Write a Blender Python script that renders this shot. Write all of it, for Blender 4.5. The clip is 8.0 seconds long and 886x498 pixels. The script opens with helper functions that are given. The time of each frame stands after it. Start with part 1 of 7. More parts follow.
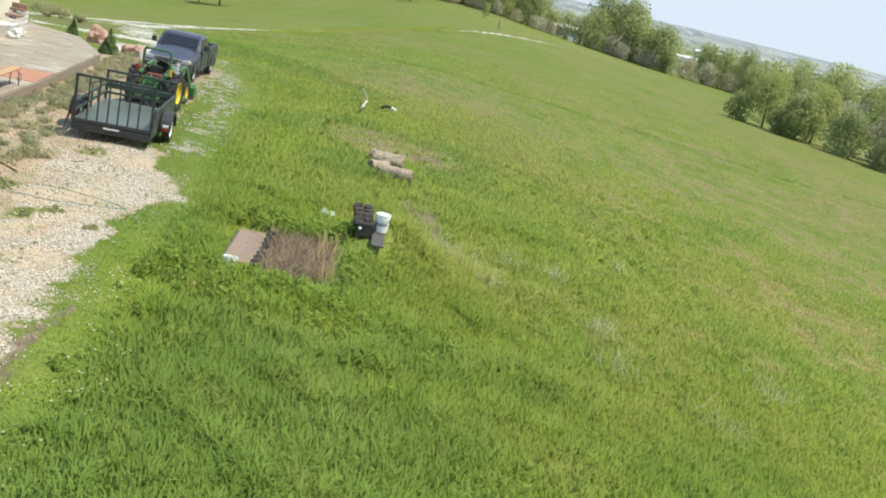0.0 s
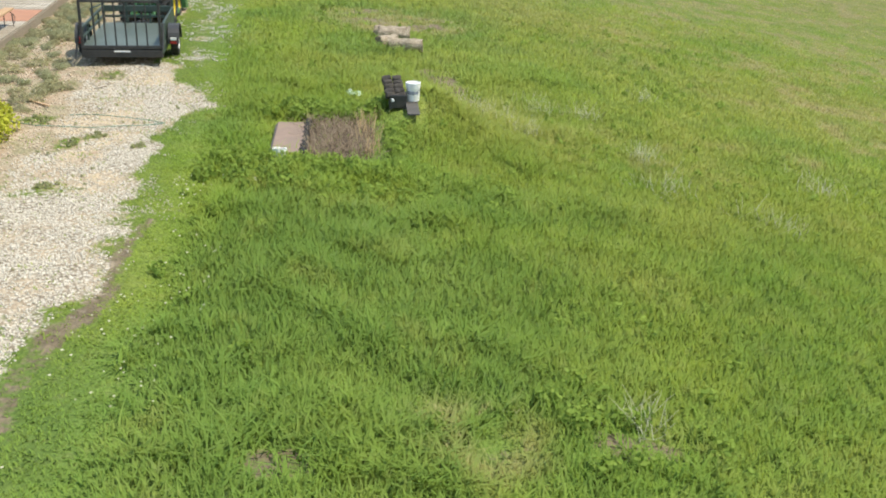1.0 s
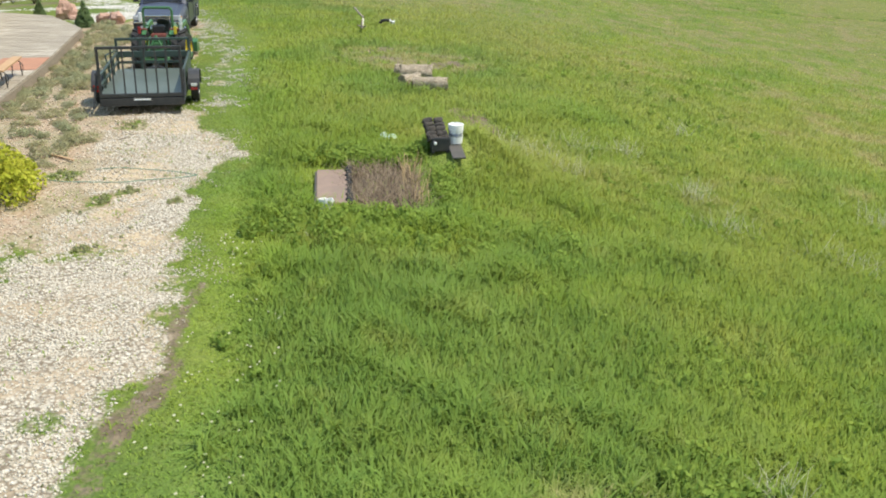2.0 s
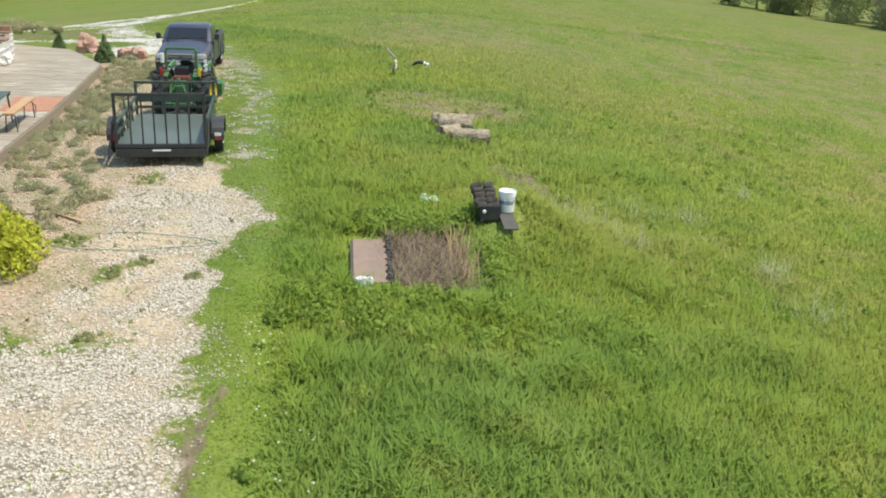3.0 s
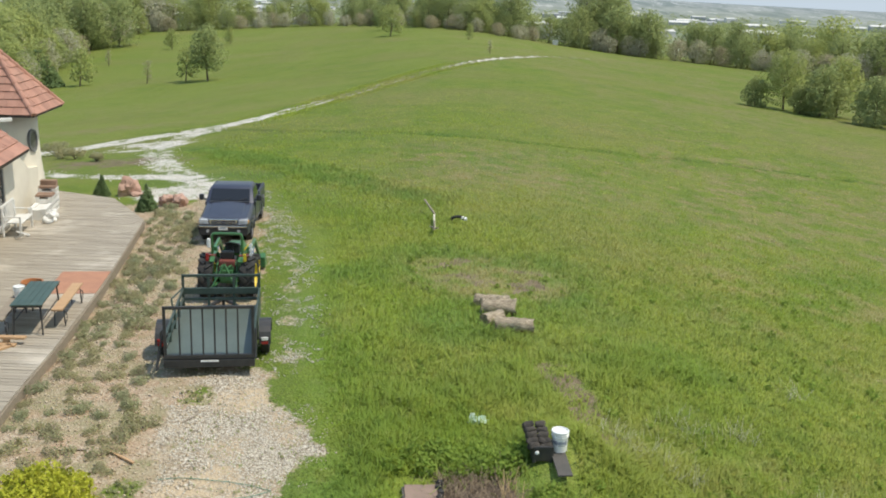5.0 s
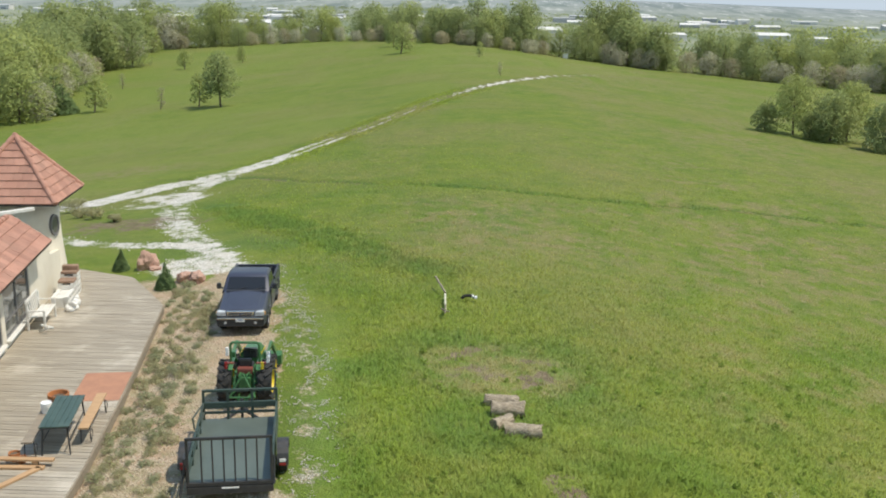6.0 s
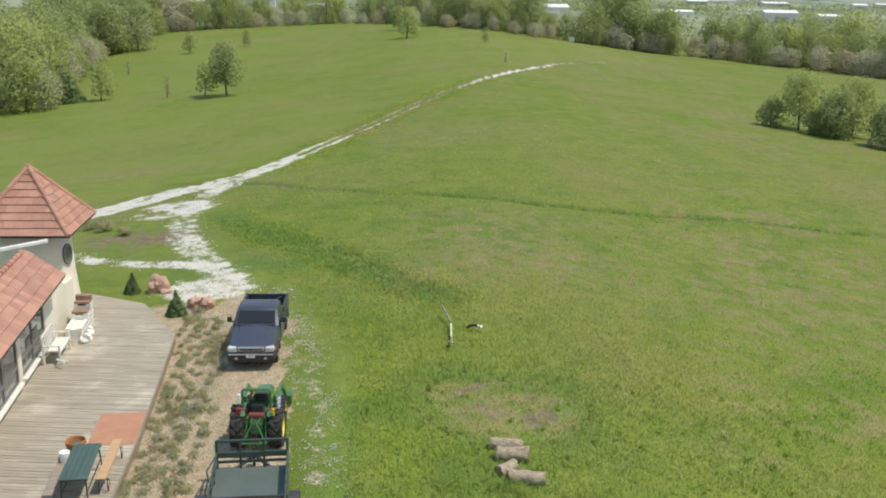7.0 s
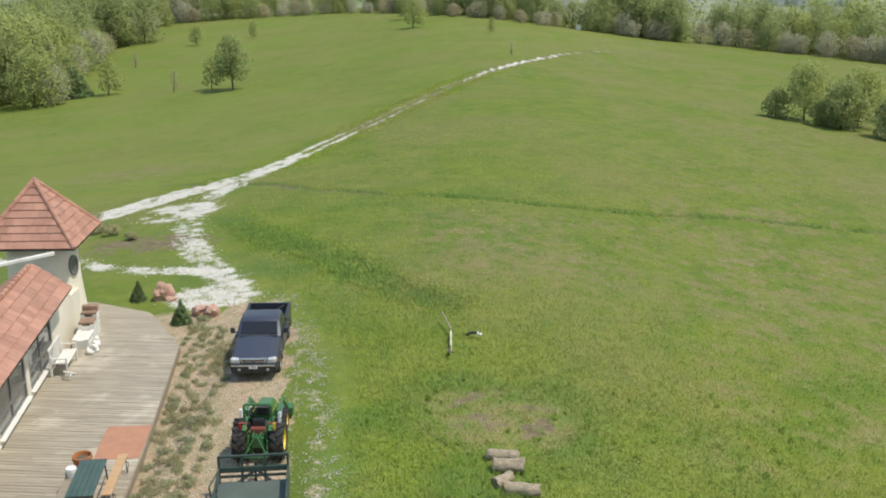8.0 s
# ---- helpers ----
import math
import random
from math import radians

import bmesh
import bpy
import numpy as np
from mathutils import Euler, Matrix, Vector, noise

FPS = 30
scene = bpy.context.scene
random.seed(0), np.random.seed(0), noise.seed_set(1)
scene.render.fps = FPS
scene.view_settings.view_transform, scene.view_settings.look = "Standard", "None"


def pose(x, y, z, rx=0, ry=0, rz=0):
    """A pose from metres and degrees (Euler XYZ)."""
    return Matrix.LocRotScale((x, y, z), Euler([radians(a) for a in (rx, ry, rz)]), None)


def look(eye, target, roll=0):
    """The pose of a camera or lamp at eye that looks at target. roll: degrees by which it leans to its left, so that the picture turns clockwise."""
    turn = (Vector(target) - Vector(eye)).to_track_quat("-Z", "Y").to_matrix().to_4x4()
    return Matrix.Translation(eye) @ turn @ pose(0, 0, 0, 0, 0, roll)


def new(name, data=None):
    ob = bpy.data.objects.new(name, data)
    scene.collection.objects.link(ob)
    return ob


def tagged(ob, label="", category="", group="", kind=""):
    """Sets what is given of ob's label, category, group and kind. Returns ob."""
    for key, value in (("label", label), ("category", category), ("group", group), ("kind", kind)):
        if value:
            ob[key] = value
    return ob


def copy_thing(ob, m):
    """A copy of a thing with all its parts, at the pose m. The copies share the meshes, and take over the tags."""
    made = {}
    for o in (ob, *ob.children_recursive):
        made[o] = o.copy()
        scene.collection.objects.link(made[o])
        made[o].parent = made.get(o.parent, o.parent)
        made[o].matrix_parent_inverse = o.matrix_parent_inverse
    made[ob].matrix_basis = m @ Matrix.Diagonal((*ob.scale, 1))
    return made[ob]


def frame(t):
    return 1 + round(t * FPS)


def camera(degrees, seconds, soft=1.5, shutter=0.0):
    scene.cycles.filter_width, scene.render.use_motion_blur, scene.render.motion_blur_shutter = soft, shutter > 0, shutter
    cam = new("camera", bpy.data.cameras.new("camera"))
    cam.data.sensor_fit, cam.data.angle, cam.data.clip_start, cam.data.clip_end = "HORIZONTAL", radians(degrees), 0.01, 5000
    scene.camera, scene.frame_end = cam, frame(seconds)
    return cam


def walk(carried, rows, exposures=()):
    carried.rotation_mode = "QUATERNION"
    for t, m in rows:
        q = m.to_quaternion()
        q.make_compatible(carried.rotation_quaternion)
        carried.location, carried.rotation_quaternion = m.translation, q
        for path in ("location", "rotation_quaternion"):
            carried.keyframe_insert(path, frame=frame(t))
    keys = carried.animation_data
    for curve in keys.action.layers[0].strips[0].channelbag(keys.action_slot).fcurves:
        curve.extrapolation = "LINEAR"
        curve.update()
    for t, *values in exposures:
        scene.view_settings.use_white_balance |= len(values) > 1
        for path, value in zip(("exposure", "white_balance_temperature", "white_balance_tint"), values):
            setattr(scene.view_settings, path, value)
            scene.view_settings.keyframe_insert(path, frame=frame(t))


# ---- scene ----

cam = camera(50.0, 8.0, soft=1.95)
PATH = [
    (0, (1.718, -3.378, 5.594), (1.727, -1.452, 5.056), 12.6),
    (0.3, (1.750, -3.625, 5.628), (1.789, -1.708, 5.058), 16.3),
    (0.5, (1.583, -3.748, 5.573), (1.637, -1.847, 4.954), 14.9),
    (0.7, (1.356, -3.849, 5.417), (1.411, -1.974, 4.723), 10.4),
    (0.8, (1.210, -3.869, 5.348), (1.255, -2.007, 4.619), 7.1),
    (1.0, (0.856, -3.873, 5.233), (0.892, -2.030, 4.457), 2.3),
    (1.2, (0.504, -3.818, 5.181), (0.545, -1.979, 4.395), -0.0),
    (1.5, (0.182, -3.655, 5.244), (0.242, -1.805, 4.489), -0.1),
    (1.7, (-0.090, -3.370, 5.122), (-0.012, -1.503, 4.409), 0.6),
    (2.8, (-0.728, -1.062, 5.235), (-0.695, 0.805, 4.517), 1.7),
    (3, (-0.891, -0.699, 5.248), (-0.856, 1.19, 4.593), 2.0),
    (3.5, (-1.143, -0.153, 5.555), (-1.12, 1.781, 5.046), 2.8),
    (4, (-1.269, 0.202, 5.867), (-1.259, 2.136, 5.358), 2.7),
    (4.5, (-1.353, 0.292, 6.735), (-1.361, 2.224, 6.216), 2.3),
    (5, (-1.512, 0.23, 7.965), (-1.528, 2.162, 7.45), 2.1),
    (5.2, (-1.471, 0.314, 8.544), (-1.497, 2.245, 8.027), 1.7),
    (6.3, (-1.577, 0.112, 11.33), (-1.623, 2.047, 10.825), 1.3),
    (6.5, (-1.643, 0.158, 11.682), (-1.69, 2.091, 11.171), 1.4),
    (7, (-1.591, 0.12, 12.735), (-1.644, 2.041, 12.18), 1.3),
    (7.5, (-1.409, 0.005, 13.212), (-1.472, 1.921, 12.641), 1.0),
    (8, (-1.234, -0.091, 13.666), (-1.306, 1.821, 13.083), 0.7),
]
BRIGHT = 0.72    # stops; the clip starts a little brighter
walk(cam, [(t, look(eye, target, roll)) for t, eye, target, roll in PATH],
     exposures=[(0.0, BRIGHT + 0.34, 7000, 10), (2.9, BRIGHT + 0.30, 7000, 10), (3.6, BRIGHT, 7000, 10), (8.0, BRIGHT, 7000, 10)])

# ---- sky and sun ----
SUN_ELEVATION, SUN_AZIMUTH = radians(65), radians(97)   # azimuth from +y towards +x
world = bpy.data.worlds.new("sky")
scene.world = world
world.use_nodes = True
wt = world.node_tree
sky = wt.nodes.new("ShaderNodeTexSky")
sky.sky_type = "NISHITA"
sky.sun_disc = False
sky.sun_elevation, sky.sun_rotation = SUN_ELEVATION, SUN_AZIMUTH
sky.air_density, sky.dust_density, sky.ozone_density, sky.altitude = 1.2, 0.3, 2.5, 300
back = wt.nodes["Background"]
back.inputs["Strength"].default_value = 0.148
haze = wt.nodes.new("ShaderNodeMix")      # thin haze evens out the bright rim of the sky
haze.data_type, haze.blend_type = "RGBA", "DARKEN"
haze.inputs[0].default_value = 1.0
haze.inputs[7].default_value = (2.25, 2.75, 3.35, 1.0)
wt.links.new(sky.outputs[0], haze.inputs[6])
wt.links.new(haze.outputs[2], back.inputs["Color"])
sun_data = bpy.data.lights.new("sun", "SUN")
sun_data.energy, sun_data.angle, sun_data.color = 2.3, radians(1.5), (1.0, 0.95, 0.87)
sun = new("sun", sun_data)
sun_way = Vector((math.sin(SUN_AZIMUTH) * math.cos(SUN_ELEVATION), math.cos(SUN_AZIMUTH) * math.cos(SUN_ELEVATION), math.sin(SUN_ELEVATION)))
sun.matrix_world = look(sun_way * 60, (0, 0, 0))

# ---- small tools ----


def vnoise(x, y, scale, seed=0):
    """Smooth value noise, 0 to 1, over arrays."""
    x, y = np.asarray(x, float) / scale, np.asarray(y, float) / scale
    ix, iy = np.floor(x).astype(np.int64), np.floor(y).astype(np.int64)
    fx, fy = x - ix, y - iy
    fx, fy = fx * fx * (3 - 2 * fx), fy * fy * (3 - 2 * fy)

    def lattice(a, b):
        n = (a * 374761393 + b * 668265263 + seed * 982451653) & 0x7FFFFFFF
        n = ((n ^ (n >> 13)) * 1274126177) & 0x7FFFFFFF
        return ((n ^ (n >> 16)) & 0xFFFF) / 65535.0
    return (lattice(ix, iy) * (1 - fx) + lattice(ix + 1, iy) * fx) * (1 - fy) + (lattice(ix, iy + 1) * (1 - fx) + lattice(ix + 1, iy + 1) * fx) * fy


def sstep(a, b, v):
    v = np.clip((np.asarray(v, float) - a) / (b - a), 0, 1)
    return v * v * (3 - 2 * v)


def line_distance(x, y, pts):
    """Distance of each point from a polyline."""
    best = np.full(np.shape(x), 1e9)
    for (ax, ay), (bx, by) in zip(pts[:-1], pts[1:]):
        dx, dy = bx - ax, by - ay
        k = np.clip(((x - ax) * dx + (y - ay) * dy) / (dx * dx + dy * dy), 0, 1)
        best = np.minimum(best, np.hypot(x - ax - k * dx, y - ay - k * dy))
    return best


# rise and fall of the meadow: heights over a coarse net that widens with distance
RISE = np.array([
    [4.84, 3.08, 1.85, 1.06, -0.27, -2.76, -6.08, -9.63],
    [2.98, 1.40, 0.27, 0.47, -0.21, -3.48, -6.92, -9.94],
    [0.40, 0.20, -0.58, 0.16, -0.13, -4.32, -7.50, -9.84],
    [-4.20, -0.78, 0.42, 1.03, 0.43, -3.80, -6.78, -9.17],
    [-11.42, -4.50, -0.06, 1.17, 0.76, -1.78, -4.99, -8.55],
    [-18.35, -10.41, -3.57, -0.34, 0.43, -0.93, -4.49, -9.05],
    [-18.29, -10.10, -3.16, -0.53, -0.30, -2.07, -6.08, -10.97],
    [-9.34, -2.40, 1.61, 1.12, -0.91, -4.03, -8.51, -13.45],
    [2.51, 5.67, 6.12, 3.23, -1.11, -5.90, -10.89, -15.86],
])
NET_U, NET_V = np.arange(8) * 1.0 - 3.5, np.arange(9) * 0.6 - 0.9


def ground_height(x, y):
    x, y = np.asarray(x, float), np.asarray(y, float)
    u, v = np.arcsinh(x / 12), np.arcsinh(y / 25)
    a = np.exp(-0.5 * ((u[..., None] - NET_U) / 0.8) ** 2)
    b = np.exp(-0.5 * ((v[..., None] - NET_V) / 0.48) ** 2)
    a, b = a / a.sum(-1, keepdims=True), b / b.sum(-1, keepdims=True)
    z = np.einsum("...i,ij,...j->...", b, RISE, a)
    z = z - 0.22 * sstep(-9.2, -10.2, x) * sstep(40, 34, y) * sstep(-30, -22, x) * sstep(8, 13, y)
    far = sstep(300, 620, np.hypot(x, y))
    z = z * (1 - far) - 34 * far
    z = z + 66 * sstep(2600, 4300, y) * (0.75 + 0.25 * np.cos((x + 150) / 900))
    z = z - 0.20 * np.exp(-(line_distance(x, y, SWALE) / 0.45) ** 2)
    z = z + 0.64 * np.exp(-((x - 0.75) / 0.95) ** 2 - ((y - 15.65) / 1.30) ** 2)      # low mound beside the garden plot
    near = sstep(120, 40, np.hypot(x, y))
    return z + near * 0.10 * (vnoise(x, y, 2.3, 3) - 0.5) + near * 0.05 * (vnoise(x, y, 0.7, 4) - 0.5)


def gz(x, y):
    return float(ground_height(np.array([x]), np.array([y]))[0])


def link_mesh(name, mesh, material, parent=None, label=""):
    ob = new(name, mesh)
    if material:
        mesh.materials.append(material)
    if parent is not None:
        ob.parent = parent
    return tagged(ob, label=label) if label else ob


def part(name, bm, material, parent, label="", smooth=False):
    """One mesh object out of a bmesh, under a thing or a part."""
    mesh = bpy.data.meshes.new(name)
    if smooth:
        for f in bm.faces:
            f.smooth = True
    bm.to_mesh(mesh)
    bm.free()
    return link_mesh(name, mesh, material, parent, label)


def thing(name, label, category, x, y, z, rz=0.0, group="", kind=""):
    ob = new(name)
    ob.empty_display_size = 0.2
    ob.matrix_world = pose(x, y, z, 0, 0, rz)
    return tagged(ob, label, category, group, kind)


def soup(name, verts, faces, material, parent=None, label="", attributes=None):
    """One mesh from arrays of vertices (n, 3) and triangles (m, 3)."""
    mesh = bpy.data.meshes.new(name)
    verts, faces = np.asarray(verts, np.float32), np.asarray(faces, np.int32)
    mesh.vertices.add(len(verts))
    mesh.vertices.foreach_set("co", verts.ravel())
    mesh.loops.add(faces.size)
    mesh.loops.foreach_set("vertex_index", faces.ravel())
    mesh.polygons.add(len(faces))
    mesh.polygons.foreach_set("loop_start", np.arange(0, faces.size, faces.shape[1], dtype=np.int32))
    mesh.update(calc_edges=True)
    for key, values in (attributes or {}).items():
        values = np.asarray(values, np.float32)
        if values.ndim == 2:
            mesh.attributes.new(key, "FLOAT_VECTOR", "POINT").data.foreach_set("vector", values.ravel())
        else:
            mesh.attributes.new(key, "FLOAT", "POINT").data.foreach_set("value", values)
    return link_mesh(name, mesh, material, parent, label)


def add(bm, other, m=None):
    mesh = bpy.data.meshes.new("piece")
    if m is not None:
        bmesh.ops.transform(other, matrix=m, verts=other.verts)
    other.to_mesh(mesh)
    other.free()
    bm.from_mesh(mesh)
    bpy.data.meshes.remove(mesh)
    return bm


def box(sx, sy, sz, at=(0, 0, 0), bevel=0.0, turn=(0, 0, 0), into=None):
    """A box of that size about its middle, with rounded edges."""
    b = bmesh.new()
    bmesh.ops.create_cube(b, size=1)
    bmesh.ops.scale(b, vec=(sx, sy, sz), verts=b.verts)
    if bevel:
        bmesh.ops.bevel(b, geom=b.edges[:] + b.verts[:], offset=bevel, segments=2, affect="EDGES", profile=0.6)
    bmesh.ops.transform(b, matrix=pose(*at, *turn), verts=b.verts)
    return b if into is None else add(into, b)


def rod(p0, p1, r0, r1=None, sides=10, into=None):
    """A round bar between two places, tapered if r1 is given."""
    p0, p1 = Vector(p0), Vector(p1)
    b = bmesh.new()
    bmesh.ops.create_cone(b, cap_ends=True, segments=sides, radius1=r0, radius2=r0 if r1 is None else r1, depth=(p1 - p0).length)
    turn = (p1 - p0).to_track_quat("Z", "Y").to_matrix().to_4x4()
    bmesh.ops.transform(b, matrix=Matrix.Translation((p0 + p1) / 2) @ turn, verts=b.verts)
    return b if into is None else add(into, b)


def pipe(points, radius, sides=8, into=None):
    b = bmesh.new() if into is None else into
    for p, q in zip(points[:-1], points[1:]):
        rod(p, q, radius, sides=sides, into=b)
    return b


def turned(profile, sides=24, into=None, m=None):
    """A body of revolution about z from (radius, height) pairs."""
    b = bmesh.new()
    rings = [[b.verts.new((r * math.cos(2 * math.pi * i / sides), r * math.sin(2 * math.pi * i / sides), h)) for i in range(sides)] for r, h in profile]
    for low, high in zip(rings[:-1], rings[1:]):
        for i in range(sides):
            b.faces.new((low[i], low[(i + 1) % sides], high[(i + 1) % sides], high[i]))
    if profile[0][0] > 1e-5:
        b.faces.new(rings[0][::-1])
    if profile[-1][0] > 1e-5:
        b.faces.new(rings[-1])
    bmesh.ops.remove_doubles(b, verts=b.verts, dist=1e-5)
    bmesh.ops.recalc_face_normals(b, faces=b.faces)
    if m is not None:
        bmesh.ops.transform(b, matrix=m, verts=b.verts)
    return b if into is None else add(into, b)


def loft(sections, caps=True, into=None):
    """A skin over rings of equally many points."""
    b = bmesh.new()
    rings = [[b.verts.new(p) for p in s] for s in sections]
    n = len(rings[0])
    for low, high in zip(rings[:-1], rings[1:]):
        for i in range(n):
            b.faces.new((low[i], low[(i + 1) % n], high[(i + 1) % n], high[i]))
    if caps:
        b.faces.new(rings[0][::-1])
        b.faces.new(rings[-1])
    bmesh.ops.recalc_face_normals(b, faces=b.faces)
    return b if into is None else add(into, b)


def prism(outline, axis, low, high, bevel=0.0, into=None):
    """A flat outline of (a, b) pairs drawn out along an axis: x gives (y, z), y gives (x, z), z gives (x, y)."""
    place = {"x": lambda a, c, d: (d, a, c), "y": lambda a, c, d: (a, d, c), "z": lambda a, c, d: (a, c, d)}[axis]
    b = loft([[place(a, c, low) for a, c in outline], [place(a, c, high) for a, c in outline]])
    if bevel:
        bmesh.ops.bevel(b, geom=b.edges[:] + b.verts[:], offset=bevel, segments=2, affect="EDGES", profile=0.6)
    return b if into is None else add(into, b)


def lump(radius, seed, squash=(1, 1, 1), rough=0.25, detail=2, into=None, at=(0, 0, 0)):
    """A stone or clod: a ball pushed about by noise."""
    b = bmesh.new()
    bmesh.ops.create_icosphere(b, subdivisions=detail, radius=1)
    for v in b.verts:
        k = 1 + rough * noise.noise(v.co * 1.3 + Vector((seed * 3.7, seed * 1.9, seed * 0.7))) + rough * 0.5 * noise.noise(v.co * 3.1 + Vector((seed, 0, 0)))
        v.co = Vector((v.co.x * squash[0], v.co.y * squash[1], v.co.z * squash[2])) * radius * k + Vector(at)
    return b if into is None else add(into, b)


# ---- materials ----


def material(name):
    m = bpy.data.materials.new(name)
    m.use_nodes = True
    return m, m.node_tree, m.node_tree.nodes["Principled BSDF"]


def node(nt, kind, **inputs):
    n = nt.nodes.new(kind)
    for key, value in inputs.items():
        n.inputs[key.replace("_", " ")].default_value = value
    return n


def rgb(c):
    return (*c, 1.0) if len(c) == 3 else c


def blend(nt, factor, a, b, kind="MIX"):
    """Mix of two colours; each of the three is a socket or a value."""
    n = nt.nodes.new("ShaderNodeMix")
    n.data_type, n.blend_type = "RGBA", kind
    for key, value in ((0, factor), (6, a), (7, b)):
        if isinstance(value, bpy.types.NodeSocket):
            nt.links.new(value, n.inputs[key])
        else:
            n.inputs[key].default_value = value if key == 0 else rgb(value)
    return n.outputs[2]


def sums(nt, kind, a, b=0.0, clamp=False):
    n = nt.nodes.new("ShaderNodeMath")
    n.operation, n.use_clamp = kind, clamp
    for i, value in enumerate((a, b)):
        if isinstance(value, bpy.types.NodeSocket):
            nt.links.new(value, n.inputs[i])
        else:
            n.inputs[i].default_value = value
    return n.outputs[0]


def ramp(nt, value, low, high):
    n = nt.nodes.new("ShaderNodeMapRange")
    n.interpolation_type = "SMOOTHSTEP"
    nt.links.new(value, n.inputs["Value"])
    n.inputs["From Min"].default_value, n.inputs["From Max"].default_value = low, high
    return n.outputs[0]


def noise_at(nt, vector, scale, detail=3.0, stretch=None):
    if stretch:
        s = nt.nodes.new("ShaderNodeMapping")
        s.inputs["Scale"].default_value = stretch
        nt.links.new(vector, s.inputs["Vector"])
        vector = s.outputs[0]
    n = node(nt, "ShaderNodeTexNoise", Scale=scale, Detail=detail, Roughness=0.6)
    nt.links.new(vector, n.inputs["Vector"])
    return n.outputs["Fac"]


def relief(nt, bsdf, height, strength, distance=0.02):
    b = node(nt, "ShaderNodeBump", Strength=strength, Distance=distance)
    nt.links.new(height, b.inputs["Height"])
    nt.links.new(b.outputs[0], bsdf.inputs["Normal"])


def surface(name, base, other, scale=4.0, rough=0.7, metal=0.0, bump=0.2, fine=40.0, stain=None, stain_amount=0.35, vary=0.0, stretch=None, coat=0.0):
    """A plain worn surface: two tones at a broad scale, a fine grain, stains, relief; vary: brightness from piece to piece."""
    m, nt, bsdf = material(name)
    at = nt.nodes.new("ShaderNodeTexCoord").outputs["Object"]
    broad = noise_at(nt, at, scale, 4, stretch)
    grain = noise_at(nt, at, fine, 3, stretch)
    colour = blend(nt, ramp(nt, broad, 0.32, 0.68), base, other)
    colour = blend(nt, sums(nt, "MULTIPLY", ramp(nt, grain, 0.35, 0.75), 0.30), colour, tuple(0.55 * c for c in base))
    if stain:
        spots = noise_at(nt, at, scale * 0.37, 5)
        colour = blend(nt, sums(nt, "MULTIPLY", ramp(nt, spots, 0.52, 0.68), stain_amount), colour, stain)
    if vary:
        info = nt.nodes.new("ShaderNodeObjectInfo").outputs["Random"]
        h = nt.nodes.new("ShaderNodeHueSaturation")
        nt.links.new(sums(nt, "MULTIPLY_ADD", info, 2 * vary), h.inputs["Value"])
        h.inputs["Value"].links[0].from_node.inputs[2].default_value = 1 - vary
        nt.links.new(colour, h.inputs["Color"])
        colour = h.outputs[0]
    nt.links.new(colour, bsdf.inputs["Base Color"])
    bsdf.inputs["Roughness"].default_value, bsdf.inputs["Metallic"].default_value = rough, metal
    bsdf.inputs["Coat Weight"].default_value = coat
    if bump:
        relief(nt, bsdf, sums(nt, "ADD", grain, broad), bump)
    return m


def mask(nt, key):
    n = nt.nodes.new("ShaderNodeAttribute")
    n.attribute_name = key
    return n.outputs["Fac"]


